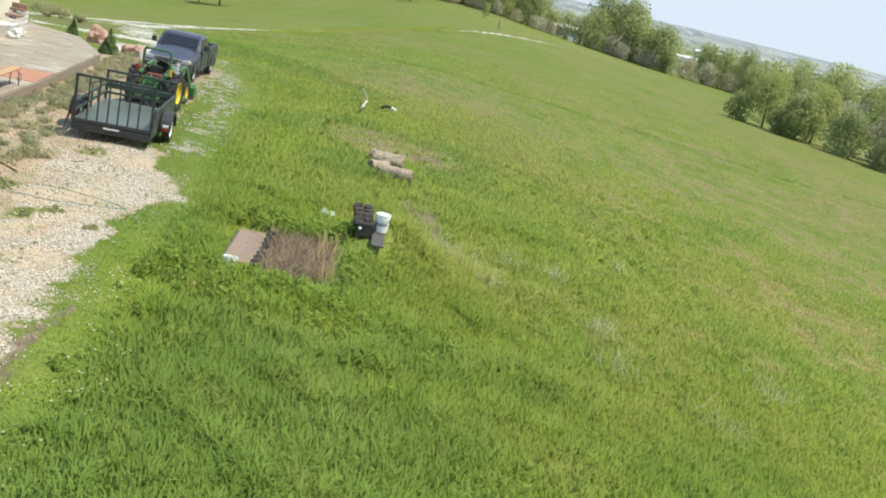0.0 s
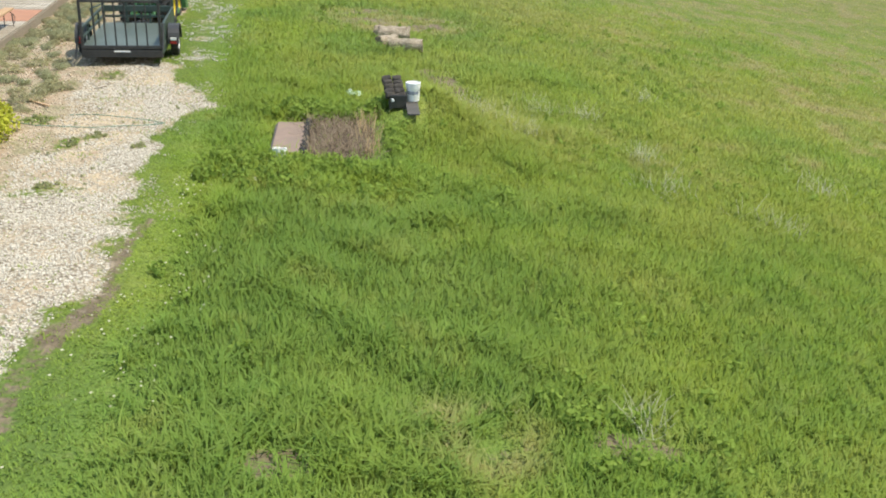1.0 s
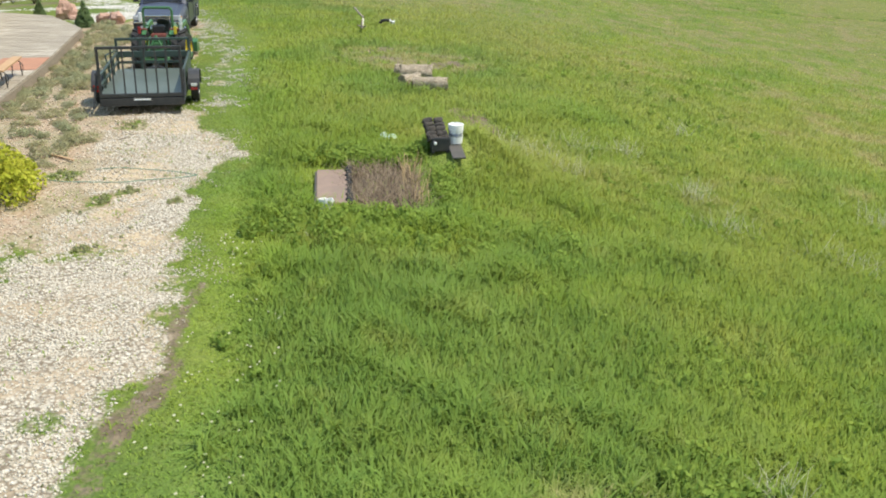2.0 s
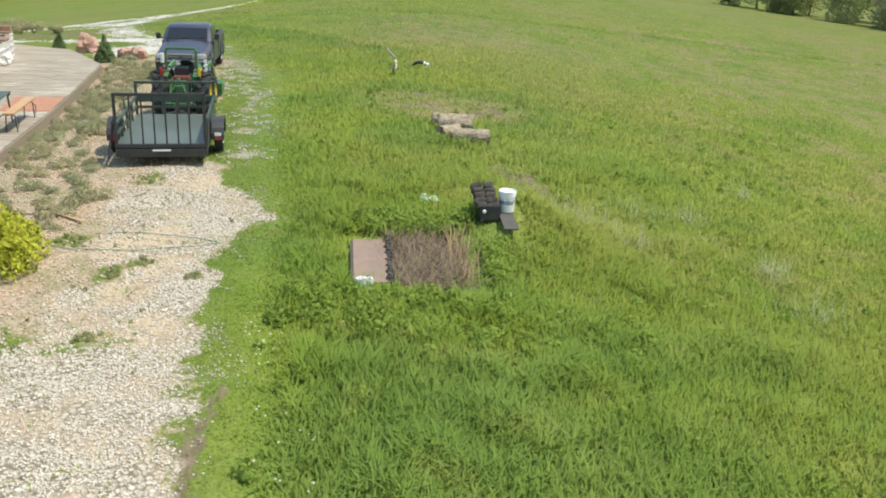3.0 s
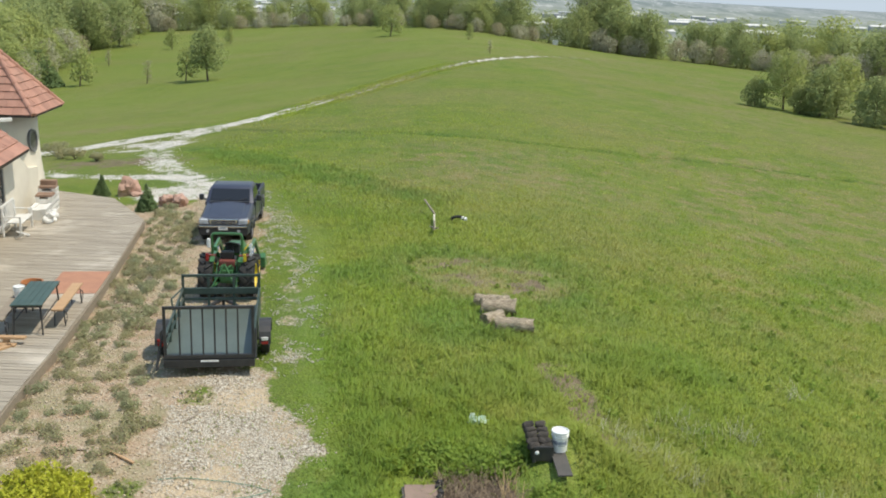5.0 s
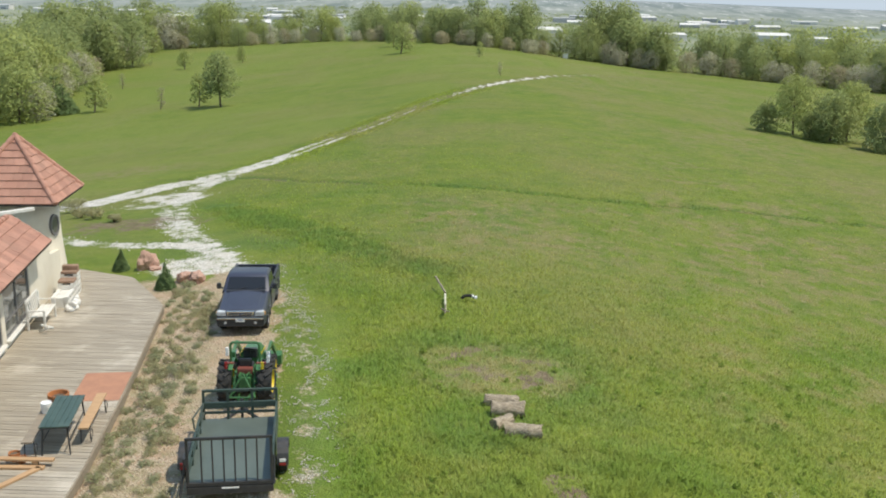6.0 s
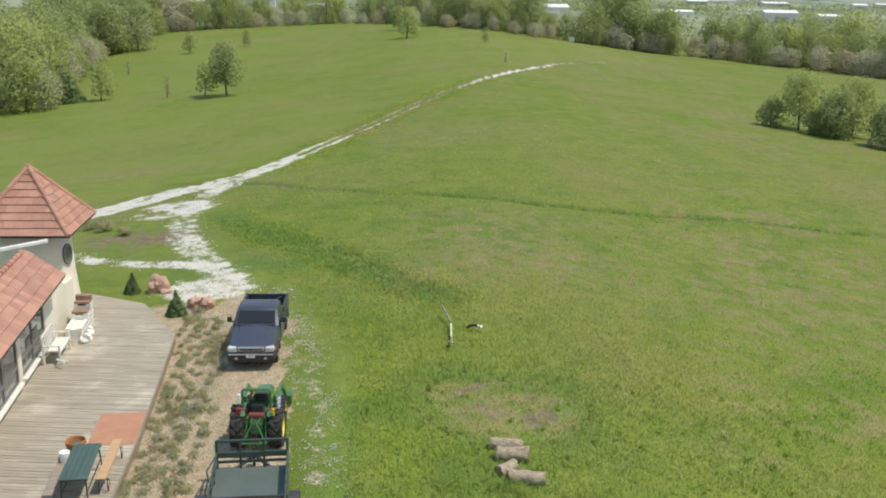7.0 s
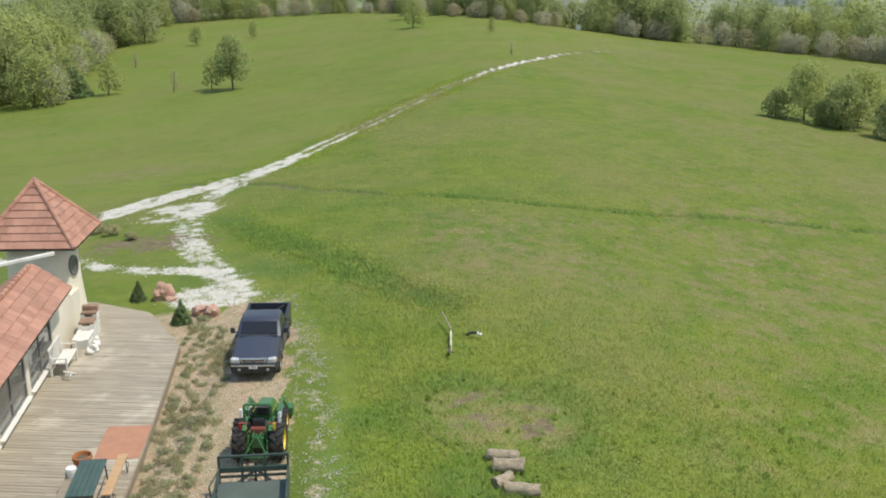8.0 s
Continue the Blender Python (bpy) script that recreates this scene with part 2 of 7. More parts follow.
def meadow_colour(nt, at):
    """The colour of the grass by place: broad patches, streaks and tufts; lush and dry parts by their masks."""
    broad = noise_at(nt, at, 0.045, 4)
    patch = noise_at(nt, at, 0.35, 4)
    tuft = noise_at(nt, at, 2.2, 3)
    streak = noise_at(nt, at, 0.10, 4, (0.35, 1.6, 1.0))
    c = blend(nt, ramp(nt, patch, 0.3, 0.7), (0.098, 0.170, 0.025), (0.146, 0.204, 0.034))
    c = blend(nt, sums(nt, "MULTIPLY", ramp(nt, broad, 0.42, 0.66), 0.6), c, (0.178, 0.188, 0.064))
    c = blend(nt, sums(nt, "MULTIPLY", ramp(nt, tuft, 0.5, 0.75), 0.45), c, (0.170, 0.245, 0.036))
    c = blend(nt, sums(nt, "MULTIPLY", ramp(nt, tuft, 0.5, 0.25), 0.40), c, (0.076, 0.132, 0.024))
    c = blend(nt, sums(nt, "MULTIPLY", ramp(nt, streak, 0.55, 0.72), 0.22), c, (0.195, 0.20, 0.075))
    fluff = noise_at(nt, at, 3.1, 5)
    c = blend(nt, sums(nt, "MULTIPLY", ramp(nt, fluff, 0.5, 0.7), 0.30), c, (0.205, 0.235, 0.085))
    c = blend(nt, sums(nt, "MULTIPLY", ramp(nt, fluff, 0.48, 0.3), 0.30), c, (0.070, 0.120, 0.026))
    c = blend(nt, sums(nt, "MULTIPLY", mask(nt, "lush"), 0.72), c, (0.078, 0.150, 0.040))
    c = blend(nt, sums(nt, "MULTIPLY", mask(nt, "mown"), 0.55), c, (0.165, 0.225, 0.048))
    mottle = noise_at(nt, at, 0.9, 5)
    c = blend(nt, sums(nt, "MULTIPLY", ramp(nt, mottle, 0.52, 0.68), 0.35), c, (0.185, 0.215, 0.060))
    c = blend(nt, sums(nt, "MULTIPLY", ramp(nt, mottle, 0.46, 0.32), 0.35), c, (0.080, 0.140, 0.034))
    dry = sums(nt, "MULTIPLY", mask(nt, "dry"), ramp(nt, noise_at(nt, at, 1.1, 5), 0.38, 0.62))
    c = blend(nt, sums(nt, "MULTIPLY", dry, 0.75), c, (0.212, 0.192, 0.096))
    fleck = ramp(nt, noise_at(nt, at, 4.5, 4), 0.60, 0.68)       # bits of straw and dead stalk
    straw = sums(nt, "MULTIPLY", fleck, sums(nt, "ADD", sums(nt, "MULTIPLY", mask(nt, "dry"), 0.6, True), 0.10))
    return blend(nt, straw, c, (0.30, 0.265, 0.165))


def ground_material():
    m, nt, bsdf = material("meadow_soil_and_gravel")
    at = nt.nodes.new("ShaderNodeNewGeometry").outputs["Position"]
    grass = meadow_colour(nt, at)
    grass = blend(nt, 1.0, grass, blend(nt, mask(nt, "near"), (1.06, 0.955, 1.03), (1.50, 1.34, 1.32)), "MULTIPLY")
    grass = blend(nt, mask(nt, "short"), grass, blend(nt, 1.0, grass, (0.70, 0.74, 0.80), "MULTIPLY"))
    thatch = noise_at(nt, at, 14, 4)
    grass = blend(nt, sums(nt, "MULTIPLY", ramp(nt, thatch, 0.40, 0.62), sums(nt, "MULTIPLY", mask(nt, "near"), 0.35)), grass, (0.075, 0.10, 0.025))
    # gravel: pale stones over light dust
    cells = node(nt, "ShaderNodeTexVoronoi", Scale=17.0)
    nt.links.new(at, cells.inputs["Vector"])
    stone = blend(nt, ramp(nt, cells.outputs["Color"], 0.1, 0.9), (0.40, 0.345, 0.265), (0.66, 0.605, 0.505))
    stone = blend(nt, ramp(nt, cells.outputs["Distance"], 0.35, 0.75), stone, (0.22, 0.18, 0.13))
    dust = noise_at(nt, at, 0.8, 5)
    stone = blend(nt, sums(nt, "MULTIPLY", ramp(nt, dust, 0.46, 0.62), 0.85), stone, (0.44, 0.345, 0.235))
    stone = blend(nt, sums(nt, "MULTIPLY", mask(nt, "dusty"), ramp(nt, noise_at(nt, at, 6.0, 4), 0.32, 0.56)), stone, (0.50, 0.395, 0.265))
    stone = blend(nt, sums(nt, "MULTIPLY", ramp(nt, noise_at(nt, at, 2.6, 5), 0.56, 0.68), 0.55), stone, (0.27, 0.235, 0.165))
    stone = blend(nt, sums(nt, "MULTIPLY", mask(nt, "pale"), 0.75), stone, blend(nt, ramp(nt, cells.outputs["Color"], 0.1, 0.9), (0.50, 0.48, 0.43), (0.72, 0.71, 0.67)))
    # soil, and the ochre soil of the planted bed with its chips
    soil = blend(nt, ramp(nt, noise_at(nt, at, 3.0, 5), 0.3, 0.7), (0.135, 0.105, 0.068), (0.225, 0.180, 0.120))
    chips = node(nt, "ShaderNodeTexVoronoi", Scale=24.0)
    nt.links.new(at, chips.inputs["Vector"])
    ochre = blend(nt, ramp(nt, chips.outputs["Color"], 0.1, 0.9), (0.33, 0.235, 0.155), (0.50, 0.415, 0.31))
    ochre = blend(nt, sums(nt, "MULTIPLY", ramp(nt, noise_at(nt, at, 0.9, 4), 0.45, 0.65), 0.6), ochre, (0.33, 0.29, 0.18))
    ochre = blend(nt, sums(nt, "MULTIPLY", ramp(nt, noise_at(nt, at, 2.3, 5), 0.46, 0.62), 0.62), ochre, (0.235, 0.225, 0.115))
    ochre = blend(nt, sums(nt, "MULTIPLY", ramp(nt, noise_at(nt, at, 1.4, 5), 0.52, 0.34), 0.45), ochre, (0.40, 0.265, 0.175))
    edge = sums(nt, "ADD", sums(nt, "MULTIPLY_ADD", noise_at(nt, at, 1.7, 6), 1.7), sums(nt, "MULTIPLY", noise_at(nt, at, 9, 3), 1.1))   # about 0.75
    edge.node.inputs[0].links[0].from_node.inputs[2].default_value = -0.65

    def grown(key, soft=0.22):
        v = sums(nt, "ADD", sums(nt, "MULTIPLY", mask(nt, key), 1.5), edge)      # the mask with a ragged rim
        return ramp(nt, v, 1.5 - soft, 1.5 + soft)
    c = blend(nt, grown("soil"), grass, soil)
    c = blend(nt, grown("bed"), c, ochre)
    c = blend(nt, grown("gravel"), c, stone)
    # the plain beyond the wood: fields and town, distance haze painted in as grey-blue
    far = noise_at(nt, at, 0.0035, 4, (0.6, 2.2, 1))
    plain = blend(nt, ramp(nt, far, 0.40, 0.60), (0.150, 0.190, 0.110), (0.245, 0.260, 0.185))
    plots = node(nt, "ShaderNodeTexVoronoi", Scale=1.0)
    span = nt.nodes.new("ShaderNodeMapping")
    span.inputs["Scale"].default_value = (0.0045, 0.0022, 0.0)
    nt.links.new(at, span.inputs["Vector"])
    nt.links.new(span.outputs[0], plots.inputs["Vector"])
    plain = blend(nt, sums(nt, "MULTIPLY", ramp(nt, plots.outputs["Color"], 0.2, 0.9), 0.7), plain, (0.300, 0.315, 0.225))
    belts = noise_at(nt, at, 0.012, 5, (0.8, 0.22, 1))
    plain = blend(nt, sums(nt, "MULTIPLY", ramp(nt, belts, 0.54, 0.62), 0.8), plain, (0.105, 0.135, 0.090))
    roofs = ramp(nt, noise_at(nt, at, 0.05, 4, (1.0, 0.12, 1)), 0.56, 0.66)
    hazy_houses = blend(nt, roofs, blend(nt, ramp(nt, belts, 0.44, 0.58), (0.275, 0.300, 0.315), (0.180, 0.215, 0.225)), (0.50, 0.51, 0.52))
    plain = blend(nt, mask(nt, "town"), plain, hazy_houses)
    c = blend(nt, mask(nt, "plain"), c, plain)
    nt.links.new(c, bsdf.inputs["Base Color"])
    bsdf.inputs["Roughness"].default_value = 0.95
    bsdf.inputs["Specular IOR Level"].default_value = 0.115
    relief(nt, bsdf, sums(nt, "ADD", thatch, cells.outputs["Distance"]), 0.6, 0.05)
    return m


def leaf_material(name, dark, light, see_through=0.3, by_meadow=False, scale=0.5):
    """Leaves and blades: matt colour with light coming through them; each leaf a little different."""
    m, nt, bsdf = material(name)
    geo = nt.nodes.new("ShaderNodeNewGeometry")
    if by_meadow:
        c = meadow_colour(nt, geo.outputs["Position"])
        c = blend(nt, 1.0, c, blend(nt, geo.outputs["Random Per Island"], (1.92, 1.74, 1.60), (2.26, 2.07, 1.92)), "MULTIPLY")
    else:
        c = blend(nt, geo.outputs["Random Per Island"], dark, light)
        tone = nt.nodes.new("ShaderNodeObjectInfo").outputs["Random"]
        c = blend(nt, sums(nt, "MULTIPLY", tone, 0.35), c, tuple(0.5 * (a + b) * k for a, b, k in zip(dark, light, (1.15, 1.08, 0.9))))
    nt.links.new(c, bsdf.inputs["Base Color"])
    if see_through > 0:      # blades and leaves catch the light like the tuft or crown that they belong to
        tilt = nt.nodes.new("ShaderNodeMix")
        tilt.data_type = "VECTOR"
        tilt.inputs[0].default_value = 0.8
        nt.links.new(geo.outputs["Normal"], tilt.inputs[4])
        if by_meadow:
            way = node(nt, "ShaderNodeCombineXYZ", Z=1.0)
        else:
            puff = nt.nodes.new("ShaderNodeAttribute")
            puff.attribute_name = "puff"
            way = nt.nodes.new("ShaderNodeVectorTransform")
            way.vector_type, way.convert_from, way.convert_to = "NORMAL", "OBJECT", "WORLD"
            nt.links.new(puff.outputs["Vector"], way.inputs[0])
        nt.links.new(way.outputs[0], tilt.inputs[5])
        nt.links.new(tilt.outputs[1], bsdf.inputs["Normal"])
    bsdf.inputs["Roughness"].default_value = 0.62 if see_through > 0 else 0.9
    bsdf.inputs["Specular IOR Level"].default_value = 0.16 if by_meadow else 0.06
    glow = nt.nodes.new("ShaderNodeBsdfTranslucent")
    nt.links.new(c, glow.inputs["Color"])
    mix = nt.nodes.new("ShaderNodeMixShader")
    mix.inputs[0].default_value = see_through
    nt.links.new(bsdf.outputs[0], mix.inputs[1])
    nt.links.new(glow.outputs[0], mix.inputs[2])
    nt.links.new(mix.outputs[0], nt.nodes["Material Output"].inputs["Surface"])
    return m


def glass_material(name, tint=(0.03, 0.035, 0.04), gloss=0.6, coat=0.4):
    m, nt, bsdf = material(name)
    bsdf.inputs["Base Color"].default_value = rgb(tint)
    bsdf.inputs["Roughness"].default_value = 0.04
    bsdf.inputs["Specular IOR Level"].default_value = gloss
    bsdf.inputs["Coat Weight"].default_value = coat
    return m


GROUND = ground_material()
GRASS = leaf_material("grass_blades", None, None, 0.36, True)
WEED = leaf_material("dry_weed_stalks", (0.33, 0.34, 0.22), (0.47, 0.48, 0.35), 0.0)
STONE = leaf_material("limestone_gravel", (0.45, 0.40, 0.32), (0.68, 0.63, 0.54), 0.0)
OCHRE_STONE = leaf_material("ochre_chips", (0.38, 0.30, 0.215), (0.58, 0.50, 0.40), 0.0)
WHITE_STONE = leaf_material("white_limestone", (0.42, 0.40, 0.34), (0.68, 0.66, 0.60), 0.0)
ALLOY = surface("dull_alloy", (0.32, 0.32, 0.33), (0.26, 0.26, 0.27), 6, 0.5, metal=0.4, bump=0.0)
STUCCO = surface("cream_stucco", (0.82, 0.765, 0.64), (0.76, 0.70, 0.575), 1.4, 0.9, bump=0.25, fine=60, stain=(0.60, 0.55, 0.47))
TILE = surface("terracotta_tile", (0.455, 0.240, 0.175), (0.39, 0.195, 0.14), 2.0, 0.8, bump=0.25, stain=(0.33, 0.20, 0.15), vary=0.14)
DARK_TRIM = surface("dark_brown_trim", (0.075, 0.050, 0.040), (0.055, 0.04, 0.035), 3, 0.6, bump=0.1)
WHITE_PAINT = surface("white_paint", (0.80, 0.79, 0.75), (0.73, 0.71, 0.66), 3, 0.55, bump=0.1, stain=(0.55, 0.52, 0.46), stain_amount=0.25)
WINDOW = glass_material("window_glass", (0.135, 0.138, 0.125), 0.6, 0.2)
CAR_GLASS = glass_material("tinted_car_glass", (0.020, 0.023, 0.028), 0.4, 0.0)
FRAME = surface("grey_window_frame", (0.20, 0.20, 0.20), (0.16, 0.16, 0.165), 4, 0.5, bump=0.05)
DECK = surface("weathered_deck_board", (0.415, 0.362, 0.285), (0.325, 0.280, 0.215), 1.3, 0.85, bump=0.4, fine=18, stain=(0.57, 0.51, 0.42), stain_amount=0.7, vary=0.09, stretch=(0.5, 6.0, 6.0))
ORANGE_MAT = surface("faded_orange_cloth", (0.47, 0.235, 0.145), (0.40, 0.20, 0.13), 2.5, 0.95, bump=0.2)
PINE = surface("new_pine", (0.55, 0.35, 0.19), (0.47, 0.29, 0.155), 2, 0.7, bump=0.2, stretch=(1, 8, 8))
GREY_WOOD = surface("grey_wood", (0.34, 0.285, 0.215), (0.26, 0.215, 0.165), 2, 0.85, bump=0.3, stretch=(1, 8, 8))
GREEN_TOP = surface("dark_green_paint", (0.050, 0.090, 0.078), (0.068, 0.112, 0.096), 3, 0.5, bump=0.1, stain=(0.13, 0.19, 0.16), stain_amount=0.3)
BLACK_STEEL = surface("black_painted_steel", (0.025, 0.027, 0.028), (0.045, 0.045, 0.045), 5, 0.5, bump=0.1, stain=(0.11, 0.08, 0.06), stain_amount=0.3)
RUBBER = surface("black_rubber", (0.022, 0.022, 0.022), (0.035, 0.034, 0.032), 8, 0.8, bump=0.2, stain=(0.10, 0.085, 0.065), stain_amount=0.35)
TRAILER_GREEN = surface("dark_green_steel", (0.036, 0.060, 0.048), (0.048, 0.075, 0.060), 2.5, 0.5, bump=0.1, stain=(0.085, 0.085, 0.065), stain_amount=0.35)
TRAILER_BED = surface("green_painted_deck", (0.090, 0.115, 0.098), (0.112, 0.140, 0.120), 1.6, 0.42, bump=0.08, stain=(0.11, 0.125, 0.10), stain_amount=0.5)
TRACTOR_GREEN = surface("bright_green_paint", (0.050, 0.175, 0.060), (0.052, 0.145, 0.054), 3, 0.4, bump=0.05, stain=(0.09, 0.12, 0.06), stain_amount=0.3, coat=0.2)
TRACTOR_YELLOW = surface("yellow_paint", (0.72, 0.55, 0.03), (0.62, 0.47, 0.04), 4, 0.45, bump=0.05)
RED_SEAT = surface("brown_red_vinyl", (0.23, 0.060, 0.040), (0.17, 0.050, 0.038), 4, 0.6, bump=0.1)
TRUCK_BLUE = surface("dark_blue_car_paint", (0.040, 0.045, 0.070), (0.047, 0.052, 0.078), 1.2, 0.46, metal=0.1, bump=0.0, stain=(0.055, 0.058, 0.065), stain_amount=0.3, coat=0.3)
CHROME = surface("chrome", (0.70, 0.70, 0.70), (0.62, 0.62, 0.63), 6, 0.2, metal=1.0, bump=0.0)
LAMP_GLASS = surface("clear_headlamp", (0.62, 0.63, 0.65), (0.40, 0.41, 0.43), 9, 0.15, metal=0.0, bump=0.05, coat=0.8)
RED_LAMP = surface("red_lamp", (0.38, 0.02, 0.02), (0.30, 0.015, 0.015), 8, 0.25, bump=0.0, coat=0.5)
PLASTIC_DARK = surface("dark_plastic", (0.028, 0.03, 0.035), (0.04, 0.042, 0.046), 5, 0.55, bump=0.05)
PLASTIC_WHITE = surface("white_plastic", (0.88, 0.88, 0.86), (0.83, 0.83, 0.80), 6, 0.4, bump=0.03, stain=(0.62, 0.59, 0.52), stain_amount=0.15)
PRINT = surface("grey_print", (0.30, 0.33, 0.40), (0.26, 0.28, 0.34), 8, 0.6, bump=0.0)
MAT_BROWN = surface("brown_board", (0.305, 0.215, 0.165), (0.26, 0.185, 0.145), 3.0, 0.85, bump=0.15, stain=(0.23, 0.18, 0.14))
DARK_BOARD = surface("dark_grey_board", (0.105, 0.095, 0.085), (0.085, 0.08, 0.07), 3.0, 0.85, bump=0.15)
BRUSH = leaf_material("dry_brown_stalk", (0.10, 0.075, 0.055), (0.34, 0.275, 0.20), 0.0)
BARK = surface("grey_brown_bark", (0.175, 0.135, 0.095), (0.115, 0.09, 0.065), 6, 0.95, bump=0.7, fine=25, stretch=(5, 5, 1))
LOG_BARK = surface("pale_log_bark", (0.54, 0.45, 0.33), (0.25, 0.195, 0.135), 7, 0.95, bump=0.9, fine=30, stretch=(1, 5, 5))
LOG_END = surface("cut_wood", (0.34, 0.26, 0.17), (0.22, 0.165, 0.11), 14, 0.9, bump=0.3)
RED_ROCK = surface("red_sandstone", (0.50, 0.32, 0.245), (0.42, 0.25, 0.19), 1.5, 0.95, bump=0.8, fine=9, stain=(0.60, 0.42, 0.34))
BROWN_BRICK = surface("brown_brick", (0.36, 0.235, 0.165), (0.29, 0.185, 0.13), 3, 0.9, bump=0.4, vary=0.18)
CLAY = surface("clay_pot", (0.50, 0.20, 0.075), (0.43, 0.16, 0.06), 5, 0.8, bump=0.1)
HOSE = surface("green_hose", (0.16, 0.28, 0.20), (0.19, 0.31, 0.22), 5, 0.5, bump=0.0)
YELLOW_LEAF = leaf_material("golden_juniper", (0.36, 0.41, 0.04), (0.60, 0.60, 0.09), 0.4)
SAGE_LEAF = leaf_material("grey_green_leaf", (0.36, 0.39, 0.23), (0.48, 0.50, 0.31), 0.5)
CONIFER_LEAF = leaf_material("conifer_needles", (0.125, 0.195, 0.085), (0.205, 0.29, 0.125), 0.35)
SPRING_LEAF = leaf_material("spring_leaf", (0.34, 0.405, 0.145), (0.42, 0.485, 0.185), 0.5)
MID_LEAF = leaf_material("mid_green_leaf", (0.285, 0.35, 0.145), (0.365, 0.435, 0.19), 0.5)
GREY_LEAF = leaf_material("greyish_bud_leaf", (0.46, 0.47, 0.34), (0.56, 0.56, 0.42), 0.5)
BRONZE_LEAF = leaf_material("bronze_bud_leaf", (0.42, 0.40, 0.27), (0.51, 0.48, 0.33), 0.5)
FAR_WHITE = surface("pale_roof", (0.72, 0.71, 0.68), (0.64, 0.63, 0.60), 0.05, 0.8, bump=0.0)
FAR_GREY = surface("grey_building", (0.44, 0.45, 0.45), (0.36, 0.37, 0.38), 0.05, 0.8, bump=0.0)

# ---- the ground, one sheet to the horizon ----
# edges of the drive: the white gravel lies between its left and right rim
RIM_Y = [-20, 4.2, 6.8, 9.1, 10.3, 11.4, 12.5, 13.4, 14.4, 15.4, 16.6, 17.6, 18.6]
RIM_RIGHT = [-3.5, -3.5, -3.4, -3.5, -3.8, -3.95, -4.05, -4.15, -4.25, -3.9, -4.4, -4.8, -5.2]
RIM_LEFT = [-12, -9.5, -8.0, -6.3, -6.0, -5.98, -6.0, -6.15, -6.3, -6.45, -6.5, -6.4, -6.3]
TRACK_FORK = [(-10.9, 37.2), (-12.6, 39.8), (-14.5, 43.1), (-16.0, 46.0), (-17.3, 49.8), (-18.0, 53.0), (-18.3, 57.5), (-18.4, 61.0), (-17.6, 64.5)]
TRACK_LONG = [(-40, 48), (-24.0, 55.0), (-22.3, 59.0), (-20.2, 62.4), (-17.8, 65.9), (-16.2, 70.3), (-14.7, 77.0), (-12.85, 84.1), (-10.6, 92.1), (-8.0, 102.7), (-4.7, 114.6), (0.0, 128.2), (6.5, 145.6), (12.8, 163.4), (21.9, 183.0), (40, 204.7)]
TRACK_LOW = [(-27, 45.0), (-20.4, 43.0), (-18.2, 41.4), (-16.4, 40.9), (-14.8, 40.7), (-12.6, 40.2)]
STRIP = [(-9.1, 36.1), (-8.28, 34.1), (-7.54, 31.9), (-6.72, 28.8), (-6.0, 26.0), (-5.55, 23.7), (-5.2, 21.6), (-4.85, 19.2)]
SWALE = [(-24, 66), (-15.2, 61.9), (-11.6, 58.7), (-7.0, 56.0), (-2.8, 55.1), (1.5, 54.0), (7.1, 54.0), (14.3, 56.1), (23.5, 57.2), (60, 72)]
LUSH_BAND = [(-14.8, 50.3), (-11.5, 45.7), (-9.0, 43.4), (-7.4, 41.2), (-4.9, 38.0), (-2.8, 36.2)]
MOWN_Y = [-20, 4, 8, 12, 16, 20, 25, 29.5, 34.2, 37.6, 43.2, 49.7]      # right rim of the short grass beside drive and track
MOWN_X = [-2.2, -2.1, -2.5, -3.1, -3.5, -4.4, -5.1, -5.4, -7.4, -9.4, -12.5, -15.4]
DRIVE_WEEDS = [(-5.5, 12.42, 0.34), (-5.2, 12.9, 0.2), (-6.55, 13.7, 0.36), (-5.16, 10.2, 0.18), (-4.3, 12.4, 0.18), (-6.3, 17.3, 0.35)]
DRIVE_DUST = [(-5.38, 17.32, 0.55), (-4.9, 12.8, 0.42), (-5.9, 13.5, 0.6), (-4.5, 10.5, 0.4), (-5.03, 11.75, 0.45), (-5.3, 14.0, 0.5), (-6.4, 12.4, 0.6), (-6.1, 11.2, 0.4)]
DECK_EDGE = [(-9.2, 13.5), (-9.65, 16.6), (-9.95, 19.5), (-10.5, 23.5), (-11.78, 30.95), (-12.8, 32.5), (-13.9, 34.1), (-16.8, 35.2)]


